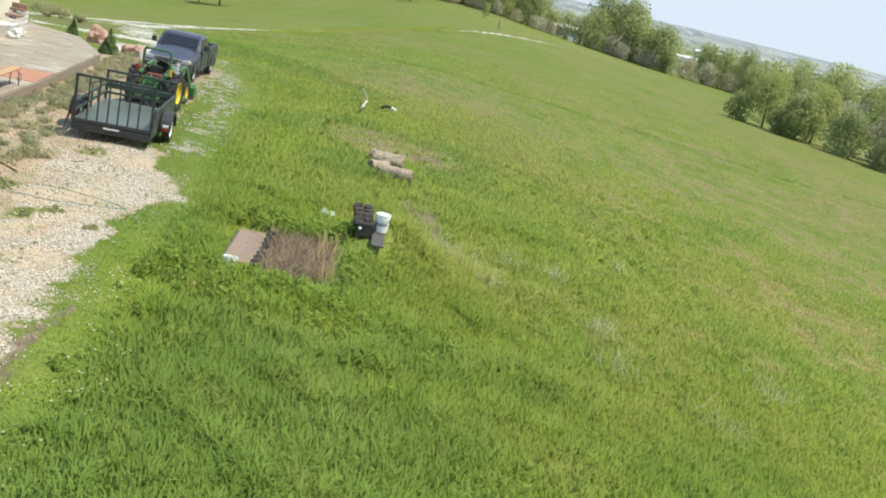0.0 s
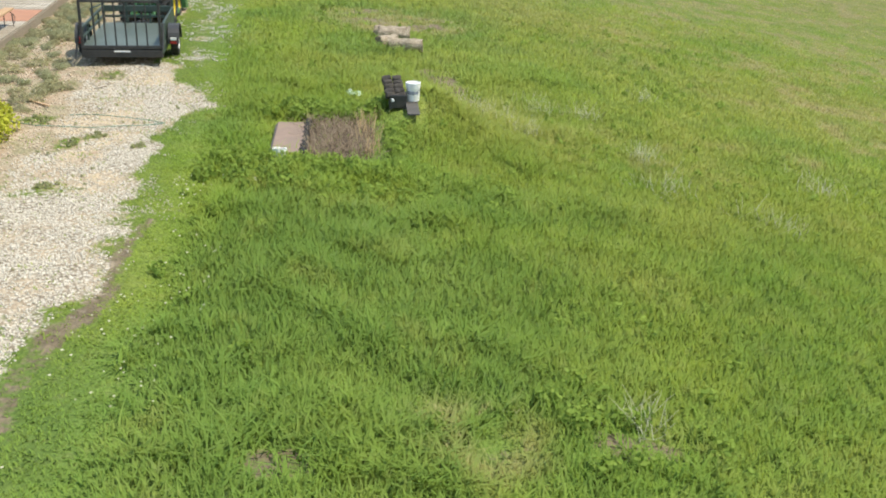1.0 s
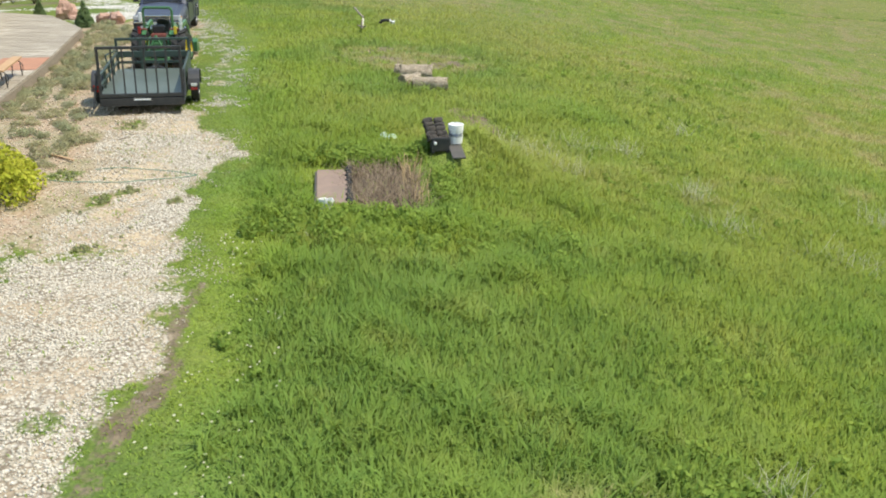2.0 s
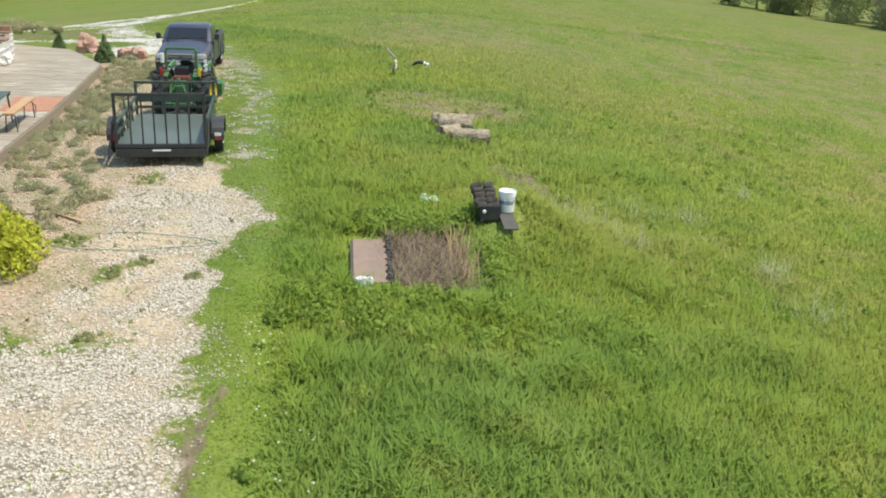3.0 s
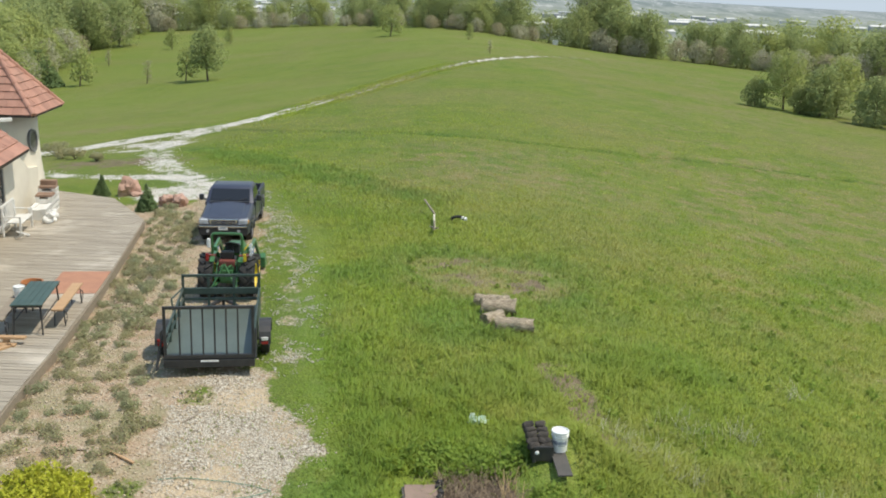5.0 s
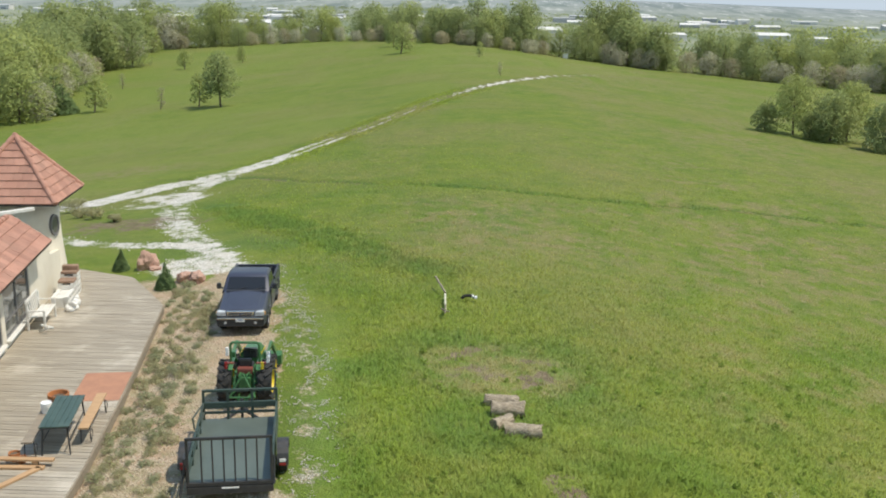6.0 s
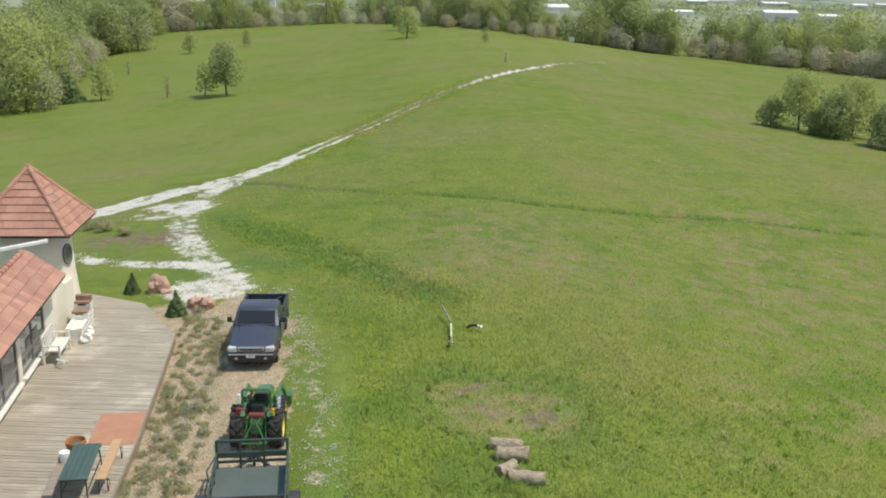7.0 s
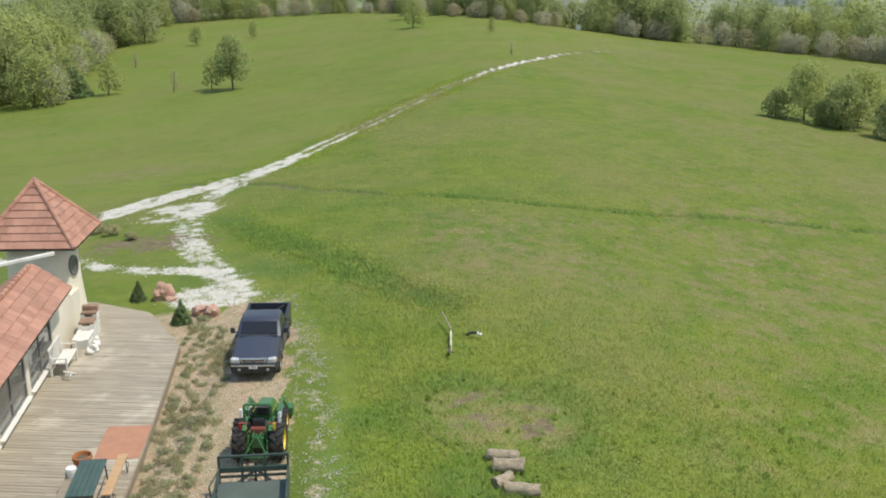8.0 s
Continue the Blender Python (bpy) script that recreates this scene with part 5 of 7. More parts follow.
    for s in (1, -1):
        rod((s * 0.34, -0.80, 0.40), (0.0, -0.62, 1.00), 0.026, sides=8, into=hitch)
        rod((s * 0.12, -0.20, 0.86), (s * 0.10, -0.64, 0.92), 0.024, sides=8, into=hitch)
        rod((s * 0.18, -0.22, 0.30), (s * 0.10, -0.85, 0.34), 0.030, sides=8, into=hitch)
    rod((-0.36, -0.80, 0.40), (0.36, -0.80, 0.40), 0.026, sides=8, into=hitch)
    box(0.34, 0.10, 0.30, (0, -0.34, 0.62), 0.03, into=hitch)
    part("hitch_frame", hitch, TRACTOR_GREEN, t, "green three-point hitch")
    white = bmesh.new()
    for k in range(4):
        rod((0.62, -0.10, 1.00 + 0.115 * k), (0.62, -0.06, 1.00 + 0.115 * k), 0.05, sides=12, into=white)
    box(0.04, 0.03, 0.60, (0.62, -0.045, 1.08), 0.008, into=white)
    part("work_lamps", white, PLASTIC_WHITE, t, "column of white lamp lenses")
    part("lamp_can", box(0.09, 0.07, 0.24, (-0.48, -0.20, 1.42), 0.02), PLASTIC_WHITE, t)


def make_trailer(x, y, z, rz):
    t = thing("utility_trailer", "dark green utility trailer with barred ramp gate, loaded with nothing", "trailer", x, y, z, rz)
    W, L, H = 1.80, 3.20, 0.40     # gate end at y = 0
    part("bed", box(W, L, 0.06, (0, L / 2, H), 0.01), TRAILER_BED, t, "worn grey-green deck")
    frame = bmesh.new()
    for s in (1, -1):
        box(0.06, L, 0.12, (s * (W / 2 - 0.03), L / 2, H - 0.09), into=frame)
    for k in range(5):
        box(W, 0.05, 0.08, (0, 0.05 + k * (L - 0.1) / 4, H - 0.08), into=frame)
    rod((-0.97, 1.25, 0.31), (0.98, 1.25, 0.31), 0.04, sides=10, into=frame)
    part("frame", frame, TRAILER_GREEN, t)
    for s in (1, -1):
        rail = bmesh.new()
        for zz in (0.62, 0.84):
            box(0.05, L, 0.05, (s * (W / 2 - 0.025), L / 2, zz), 0.006, into=rail)
        rail = part("side_rail", rail, TRAILER_GREEN, t)
        for k in range(5):
            part("post", box(0.05, 0.05, 0.50, (s * (W / 2 - 0.025), 0.03 + k * (L - 0.06) / 4, 0.615), 0.006), TRAILER_GREEN, rail)
    part("side_panel", box(0.012, L - 0.1, 0.40, (W / 2 - 0.012, L / 2, 0.64)), TRAILER_GREEN, t, "sheet along one side")
    head = bmesh.new()
    box(W, 0.06, 0.06, (0, L - 0.03, 1.17), 0.008, into=head)
    box(W, 0.07, 0.15, (0, L - 0.035, 0.80), 0.01, into=head)
    box(W, 0.05, 0.06, (0, L - 0.03, 0.60), 0.006, into=head)
    head = part("headboard", head, TRAILER_GREEN, t, "high front rack")
    for k in range(4):
        part("post", box(0.06, 0.06, 0.80, (-W / 2 + 0.03 + k * (W - 0.06) / 3, L - 0.03, 0.78), 0.006), TRAILER_GREEN, head)
    gate = bmesh.new()
    G = 1.06
    box(W, 0.05, 0.06, (0, -0.04, H + G), 0.008, into=gate)
    box(W, 0.06, 0.08, (0, -0.04, H + 0.02), 0.008, into=gate)
    for s in (1, -1):
        box(0.06, 0.05, G, (s * (W / 2 - 0.03), -0.04, H + G / 2), 0.008, into=gate)
    gate = part("ramp_gate", gate, BLACK_STEEL, t, "upright barred ramp gate")
    for k in range(6):
        part("bar", box(0.034, 0.034, G, (-W / 2 + W * (29 + 21 * k) / 164, -0.04, H + G / 2), 0.005), BLACK_STEEL, gate)
    part("reflector", box(0.36, 0.012, 0.035, (0, -0.08, H - 0.07), 0.003), PLASTIC_WHITE, t, "pale strip on the sill")
    part("sill", box(W, 0.08, 0.17, (0, -0.035, H - 0.125), 0.01), BLACK_STEEL, t)
    for s in (1, -1):
        wheel(t, "wheel", s * 1.07, 1.25, 0.32, 0.32, 0.19, RUBBER, PLASTIC_WHITE)
        ang = [math.pi * k / 10 for k in range(11)]
        outline = [(1.25 + 0.45 * math.cos(a), 0.34 + 0.42 * math.sin(a)) for a in ang] + [(1.25 + 0.43 * math.cos(a), 0.34 + 0.40 * math.sin(a)) for a in reversed(ang)]
        fend = prism(outline, "x", s * 1.07 - 0.13, s * 1.07 + 0.13)
        fend = part("fender", fend, BLACK_STEEL, t, "rounded black fender")
        part("side_lamp", box(0.14, 0.03, 0.07, (s * 1.07, 0.80, 0.46), 0.008), PLASTIC_WHITE if s > 0 else RED_LAMP, fend)
        part("red_lamp", box(0.14, 0.03, 0.06, (s * 1.07, 0.80, 0.37), 0.008), RED_LAMP, fend)
        strut = bmesh.new()
        rod((s * (W / 2 + 0.02), 0.12, H + 0.55), (s * (W / 2 + (0.14 if s < 0 else 0.02)), -0.12, 0.16 if s < 0 else H), 0.025, sides=8, into=strut)
        part("latch_strut", strut, BLACK_STEEL, t)
    tongue = bmesh.new()
    rod((-0.5, L, H - 0.08), (0, L + 0.75, H - 0.06), 0.045, sides=8, into=tongue)
    rod((0.5, L, H - 0.08), (0, L + 0.75, H - 0.06), 0.045, sides=8, into=tongue)
    rod((0, L + 0.5, H + 0.3), (0, L + 0.5, 0.02), 0.035, sides=10, into=tongue)
    part("tongue", tongue, BLACK_STEEL, t)
    spare = bmesh.new()
    box(0.10, 0.34, 0.22, (-W / 2 - 0.06, 0.42, H + 0.36), 0.02, into=spare)
    part("winch_box", spare, BLACK_STEEL, t)
    cord = bmesh.new()
    rod((-W / 2 + 0.05, L - 0.3, 0.95), (-W / 2 - 0.10, L - 1.1, 0.95), 0.02, sides=8, into=cord)
    rod((-W / 2 - 0.10, L - 1.1, 0.95), (-W / 2 - 0.06, L - 1.15, 0.7), 0.02, sides=8, into=cord)
    part("side_arm", cord, TRAILER_GREEN, t)


make_truck(-8.65, 30.45, gz(-8.7, 30.4), 5.7)
make_tractor(-7.13, 23.35, gz(-7.1, 23.8), 4.0)
make_trailer(-6.32, 18.26, gz(-6.6, 20.0) - 0.03, 9.4)

# ---- trees ----
leaf_rng = np.random.default_rng(11)


def leaf_cloud(name, centres, radii, count, size, material, parent, flat=0.85):
    """Many small leaf blades in clumps: each a bent diamond of two triangles, turned at random."""
    r = leaf_rng
    which = r.choice(len(centres), count, p=radii ** 2 / (radii ** 2).sum())
    way = r.normal(size=(count, 3))
    way /= np.linalg.norm(way, axis=1, keepdims=True)
    reach = radii[which] * (0.55 + 0.5 * r.uniform(0, 1, count) ** 0.5)
    at = centres[which] + way * reach[:, None] * np.array([1, 1, flat])
    a, b = r.normal(size=(count, 3)), r.normal(size=(count, 3))
    a = 0.6 * a + way * 0.0
    a /= np.linalg.norm(a, axis=1, keepdims=True)
    b -= (a * b).sum(1, keepdims=True) * a
    b /= np.linalg.norm(b, axis=1, keepdims=True)
    s = size * r.uniform(0.55, 1.3, count)[:, None]
    v = np.stack([at - a * s, at - b * s * 0.55, at + a * s, at + b * s * 0.55], 1).reshape(-1, 3)
    first = (np.arange(count) * 4)[:, None, None]
    f = (first + np.array([[0, 1, 2], [0, 2, 3]])).reshape(-1, 3)
    middle, reach = centres.mean(0), np.ptp(centres, axis=0).max() + 1e-3
    puff = way * 0.40 + (at - middle) / reach * 0.8 + np.array([0, 0, 0.85])
    puff /= np.linalg.norm(puff, axis=1, keepdims=True) + 1e-6
    return soup(name, v, f, material, parent, attributes={"puff": np.repeat(puff, 4, axis=0)})


def tree_frame(height, spread, bare, clumps, seed, droop=0.0):
    """Trunk and limbs as tapered bars, and the clumps that they carry."""
    r = random.Random(seed)
    bm = bmesh.new()
    lean = Vector((r.uniform(-0.05, 0.05) * height, r.uniform(-0.05, 0.05) * height, 0))
    girth = height * 0.018 + 0.03
    knots = [Vector((0, 0, -0.15)), Vector((0, 0, bare)) + lean * 0.4, Vector((0, 0, height * 0.62)) + lean, Vector((0, 0, height * 0.9)) + lean * 1.2]
    for i in range(3):
        rod(knots[i], knots[i + 1], girth * (1, 0.78, 0.4)[i], girth * (0.78, 0.4, 0.12)[i], 7, bm)
    centres, radii = [], []
    for k in range(clumps):
        f = (k + 0.5) / clumps
        h = bare + (height * 0.97 - bare) * f
        width = spread * 0.5 * math.sin(math.pi * min(0.94, 0.22 + 0.74 * f)) ** 0.75
        a = k * 2.4 + r.uniform(-0.5, 0.5)
        out = width * r.uniform(0.30, 0.85)
        c = Vector((out * math.cos(a), out * math.sin(a), h)) + lean
        root = knots[1].lerp(knots[3], max(0.0, f * 0.75))
        if k % 2 == 0:
            rod(root, c, girth * 0.30, girth * 0.06, 5, bm)
        centres.append(tuple(c))
        radii.append(spread * r.uniform(0.15, 0.27))
    return bm, np.array(centres), np.array(radii)


def make_tree(name, label, category, height, spread, bare, clumps, leaves, size, material, seed, group=""):
    t = thing(name, label, category, 0, 0, 0, group=group)
    bm, centres, radii = tree_frame(height, spread, bare, clumps, seed)
    part("trunk", bm, BARK, t, "grey-brown trunk and limbs")
    leaf_cloud("crown", centres, radii, leaves, size, material, t)
    return t


class Kind:
    """A kind of tree: built once, then copied."""

    def __init__(self, *settings, **more):
        self.settings, self.more, self.first = settings, more, None

    def plant(self, x, y, scale=1.0, turn=0.0, wide=1.0, sink=0.1):
        m = pose(x, y, gz(x, y) - sink, 0, 0, turn) @ Matrix.Diagonal((scale * wide, scale * wide, scale, 1))
        if self.first is None:
            self.first = make_tree(*self.settings, **self.more)
            self.first.matrix_basis = m
            return self.first
        keep = self.first.scale.copy()
        self.first.scale = (1, 1, 1)
        ob = copy_thing(self.first, m)
        self.first.scale = keep
        return ob


WOOD = "trees of the wood edge"
far_kinds = [
    Kind("tree", "broad spring-green tree at the wood edge", "tree", 10.5, 9.5, 1.2, 30, 3600, 0.225, SPRING_LEAF, 1, group=WOOD),
    Kind("tree", "mid-green rounded tree at the wood edge", "tree", 10.0, 9.0, 0.9, 28, 3600, 0.225, MID_LEAF, 2, group=WOOD),
    Kind("tree", "greyish tree just breaking into leaf", "tree", 8.0, 7.5, 0.6, 26, 2700, 0.20, GREY_LEAF, 3, group=WOOD),
    Kind("tree", "bronze-budded shrubby tree at the wood edge", "tree", 7.0, 7.5, 0.4, 24, 2700, 0.20, BRONZE_LEAF, 4, group=WOOD),
    Kind("tree", "tall dense green tree of the wood", "tree", 12.5, 9.0, 2.0, 32, 3900, 0.235, MID_LEAF, 5, group=WOOD),
    Kind("tree", "light yellow-green tree of the wood", "tree", 9.0, 8.0, 0.7, 26, 3300, 0.22, SPRING_LEAF, 6, group=WOOD),
]
EDGE = [(-66, 146), (-72, 158), (-77, 178), (-86, 212), (-92, 248), (-95, 285), (-83, 295), (-68, 297), (-54, 297), (-42, 294), (-22, 272), (-6, 245), (8, 243), (24, 258), (35, 252), (44, 247), (55, 251), (66, 246), (78, 234), (92, 219), (130, 195)]
tree_rng = random.Random(7)


def along_edge(offset, step, picks, scale, jitter):
    """A row of trees set back from the edge of the wood."""
    walked = 0.0
    for (ax, ay), (bx, by) in zip(EDGE[:-1], EDGE[1:]):
        length = math.hypot(bx - ax, by - ay)
        nx_, ny_ = (ay - by) / length, (bx - ax) / length
        while walked < length:
            k = walked / length
            x = ax + (bx - ax) * k + nx_ * offset + tree_rng.uniform(-jitter, jitter)
            y = ay + (by - ay) * k + ny_ * offset + tree_rng.uniform(-jitter, jitter)
            s = scale * tree_rng.uniform(0.72, 1.22) * (1.10 if x > 20 else (0.84 if y > 225 and x > -75 else 1.12))
            far_kinds[tree_rng.choice(picks)].plant(x, y, s, tree_rng.uniform(0, 360), tree_rng.uniform(0.9, 1.25))
            walked += step * tree_rng.uniform(0.7, 1.3)
        walked -= length


along_edge(1.0, 5.2, [2, 3, 2, 5, 3, 1], 0.62, 1.2)
along_edge(6.5, 5.6, [0, 1, 2, 5, 4, 1], 0.92, 2.0)
along_edge(14.0, 6.5, [0, 1, 4, 4, 5], 0.98, 2.5)
along_edge(24.0, 9.5, [0, 4, 1], 1.0, 3.0)

# the grove over the slope to the left, and trees that stand alone in the meadow
for k in range(50):
    x, y = tree_rng.uniform(-128, -82), tree_rng.uniform(150, 240)
    far_kinds[tree_rng.choice([0, 1, 1, 5, 2, 4])].plant(x, y, tree_rng.uniform(0.85, 1.25), tree_rng.uniform(0, 360), 1.1)


def make_conifer(name, label, height, spread, layers, seed, needles, size):
    t = thing(name, label, "conifer", 0, 0, 0)
    bm = rod((0, 0, -0.1), (0, 0, height * 0.97), height * 0.02 + 0.015, 0.006, 7)
    centres, radii = [], []
    r = random.Random(seed)
    for i in range(layers):
        f = i / layers
        h = height * (0.05 + 0.92 * f)
        w = spread * 0.5 * (1 - f) ** 0.9
        n = max(3, int(9 * (1 - f)))
        for k in range(n):
            a = 2 * math.pi * k / n + r.uniform(-0.3, 0.3)
            c = (w * 0.72 * math.cos(a), w * 0.72 * math.sin(a), h)
            if i % 2 == 0:
                rod((0, 0, h), c, 0.012 * height * 0.3 + 0.004, 0.003, 4, bm)
            centres.append(c)
            radii.append(max(0.06 * spread, w * 0.46))
    part("trunk", bm, BARK, t)
    leaf_cloud("crown", np.array(centres), np.array(radii), needles, size, CONIFER_LEAF, t, 0.7)
    return t


for x, y, h, s in ((-70, 157, 6.5, 5.5), (-66.5, 152, 5.5, 4.5)):
    c = make_conifer("conifer", "dark conifer at the edge of the grove", h, s, 9, int(h * 10), 1500, 0.28)
    c.matrix_basis = pose(x, y, gz(x, y) - 0.1)
lone = Kind("tree", "lone rounded tree in the open meadow", "tree", 7.6, 5.6, 2.0, 40, 4200, 0.17, MID_LEAF, 21)
lone.plant(-38.8, 143.5, 1.0, 20)
young = Kind("tree", "young yellow-green tree in the open meadow", "tree", 5.2, 3.6, 0.9, 16, 1300, 0.15, SPRING_LEAF, 22, group="young meadow trees")
for x, y, s, w in ((-43.0, 146.5, 1.0, 1.0), (-61.5, 152, 1.15, 1.0), (-68.5, 226, 0.95, 1.0), (-17.1, 221, 1.35, 1.15), (-21.0, 250, 1.2, 1.0), (0.5, 199, 0.62, 0.9), (-57, 236, 0.8, 0.9)):
    young.plant(x, y, s, 40 * x, w)
sapling = Kind("sapling", "thin reddish sapling with few leaves", "tree", 3.6, 1.9, 0.9, 9, 260, 0.11, BRONZE_LEAF, 23, group="meadow saplings")
for x, y, s in ((-49.6, 148.5, 1.0), (3.5, 152, 0.62), (-70.5, 190, 0.9), (-88, 235, 0.9)):
    sapling.plant(x, y, s, 30 * x)
# thicket on the slope to the right
thicket = [
    Kind("tree", "spreading green tree in the meadow thicket", "tree", 7.6, 7.0, 1.7, 30, 7000, 0.14, SPRING_LEAF, 31, group="trees of the thicket"),
    Kind("tree", "dense bushy tree in the meadow thicket", "tree", 5.6, 5.2, 0.3, 26, 5600, 0.14, MID_LEAF, 32, group="trees of the thicket"),
    Kind("tree", "bronze-tinted bushy tree in the thicket", "tree", 6.4, 6.0, 0.4, 26, 5600, 0.14, BRONZE_LEAF, 33, group="trees of the thicket"),
]
for k, x, y, s in ((0, 34.5, 106.0, 0.80), (1, 31.5, 106.3, 0.55), (1, 36.8, 101.5, 0.90), (0, 39.5, 104, 0.80), (1, 40.8, 96.8, 0.85), (2, 45.0, 94.5, 1.0), (1, 35.2, 103, 0.50), (0, 47, 103, 1.0), (1, 49, 92, 0.9), (2, 54, 96, 1.0), (0, 60, 94, 1.0), (1, 43.0, 91.5, 0.6)):
    thicket[k].plant(x, y, s, 67 * k + 31 * x)

# ---- the plain beyond: hangars, sheds and the town ----


def make_shed(x, y, wide, deep, high, kind_of, roof, label):
    z = gz(x, y)
    s = thing("far_building", label, "building", x, y, z, tree_rng.uniform(-12, 12), group="buildings of the plain")
    part("wall", box(wide, deep, high + 2, (0, 0, high / 2 - 1)), kind_of, s)
    part("roof", prism([(-deep / 2 - 0.5, high), (deep / 2 + 0.5, high), (0, high + deep * 0.12)], "x", -wide / 2 - 0.5, wide / 2 + 0.5), roof, s)
    part("door", box(wide * 0.4, 0.4, high * 0.6, (0, -deep / 2 - 0.1, high * 0.3)), FAR_GREY, s)


for x, y, wide, deep, high in ((-265, 1130, 62, 30, 15), (-330, 1150, 34, 22, 10), (75, 1060, 44, 26, 16), (-195, 1210, 40, 20, 7), (-40, 1240, 60, 18, 7), (360, 1180, 40, 25, 12), (420, 1190, 26, 18, 9), (250, 1260, 50, 20, 8), (160, 1180, 36, 20, 7), (560, 1250, 44, 22, 9), (-420, 1260, 50, 20, 8)):
    make_shed(x, y, wide, deep, high, FAR_WHITE, FAR_WHITE, "long pale hangar far out on the plain")
for k in range(52):
    y = tree_rng.uniform(1500, 2900)
    x = tree_rng.uniform(-0.5, 0.5) * y
    make_shed(x, y, tree_rng.uniform(20, 70), tree_rng.uniform(14, 30), tree_rng.uniform(5, 12), tree_rng.choice([FAR_WHITE, FAR_GREY]), tree_rng.choice([FAR_WHITE, FAR_GREY, FAR_WHITE]), "small pale building of the distant town")


def far_woods():
    """Low dark tree belts over the plain."""
    r = np.random.default_rng(9)
    n = 5200
    y = 520 + 2600 * r.uniform(0, 1, n) ** 1.3
    belt = r.integers(0, 46, n)
    x = ((belt * 0.6180339) % 1 - 0.5) * y * 1.3 + r.normal(size=n) * 0.05 * y
    y = 520 + 2600 * ((belt * 0.4142) % 1) ** 1.2 + r.normal(size=n) * 9
    z = ground_height(x, y)
    s = r.uniform(3.5, 7.5, n)
    tagged(leaf_cloud("far_woods", np.stack([x, y, z + s * 0.4], 1), s, 50000, 2.0, MID_LEAF, None, 0.8), "dark tree belts on the distant plain", "woods", kind="stuff")


far_woods()

# ---- things in the meadow ----
DULL_WEED = leaf_material("dull_weed_leaf", (0.30, 0.33, 0.16), (0.44, 0.46, 0.26), 0.5)
LUSH_LEAF = leaf_material("lush_weed_leaf", (0.20, 0.31, 0.060), (0.34, 0.46, 0.10), 0.5)
small_rng = np.random.default_rng(17)


def stalks(name, x, y, z, height, lean_x, lean_y, radius, material, parent=None, label=""):
    """Thin three-sided stalks, each from its foot to its leaning tip."""
    n = len(x)
    foot, tip = np.stack([x, y, z], 1), np.stack([x + lean_x, y + lean_y, z + height], 1)
    a = np.arange(3) * 2 * math.pi / 3
    ring = np.stack([np.cos(a), np.sin(a), 0 * a], 1)
    low = foot[:, None] + ring[None] * radius
    high = tip[:, None] + ring[None] * radius * 0.45
    v = np.concatenate([low, high], 1).reshape(-1, 3)
    f = (np.arange(n) * 6)[:, None, None] + np.array([[0, 1, 4], [0, 4, 3], [1, 2, 5], [1, 5, 4], [2, 0, 3], [2, 3, 5], [3, 4, 5]])
    return soup(name, v, f.reshape(-1, 3), material, parent, label)


def make_garden_bed():
    """A plot of dead stalks beside a plank path with scalloped black edging."""
    z = gz(-1.1, 13.5)
    bed = thing("garden_plot", "overgrown garden plot of dead brown stalks", "garden bed", -0.88, 13.70, z)
    earth = lump(1.0, 4, (0.70, 1.20, 0.07), 0.12, 3)
    for v in earth.verts:
        v.co.z += gz(v.co.x - 0.88, v.co.y + 13.70) - z
    part("soil", earth, surface("dark_garden_soil", (0.12, 0.085, 0.06), (0.085, 0.062, 0.045), 6, 0.95, bump=0.5), bed, "dark bare soil")
    n = 1900
    r = small_rng
    x, y = r.uniform(-0.62, 0.66, n), r.uniform(-1.15, 1.25, n)
    y = y + 0.25 * x
    x = x - 0.10 * y
    h = r.uniform(0.05, 0.30, n)
    tagged(stalks("dead_stalk_tangle", x, y, ground_height(x - 0.88, y + 13.70) - z - 0.02, h, r.normal(size=n) * 0.20, r.normal(size=n) * 0.20, 0.007, BRUSH, bed, "tangle of dry brown stalks"), kind="stuff")
    n = 26
    x, y = r.uniform(0.35, 0.75, n), r.uniform(-1.0, 0.9, n)
    tagged(stalks("tall_stalk", x - 0.12 * y, y, ground_height(x - 0.12 * y - 0.88, y + 13.70) - z - 0.02, r.uniform(0.3, 0.55, n), r.normal(size=n) * 0.08, r.normal(size=n) * 0.08, 0.010, surface("straw_stalk", (0.42, 0.31, 0.16), (0.34, 0.25, 0.13), 6, 0.9, bump=0.1), bed, "a few tall straw-coloured stalks"), kind="stuff")
    edging = bmesh.new()
    for k in range(15):
        yy = -1.30 + k * 0.145
        turned([(0.062, 0.0), (0.068, 0.12), (0.052, 0.17), (0.0, 0.19)], 9, edging, pose(-0.62 - 0.08 * yy, yy, gz(-1.50 - 0.08 * yy, yy + 13.70) - z, 0, 6 * (-1) ** k, 0))
    part("edging", edging, RUBBER, bed, "black scalloped edging")
    board = thing("plank_path", "flat brown board lying in the grass", "board", -1.77, 13.38, gz(-1.77, 13.4) + 0.09, 5.2)
    part("panel", box(0.54, 2.0, 0.05, (0, 0, 0.02), 0.008), MAT_BROWN, board)
    part("batten", box(0.05, 1.95, 0.10, (-0.285, 0.0, -0.03), 0.006), DARK_BOARD, board)


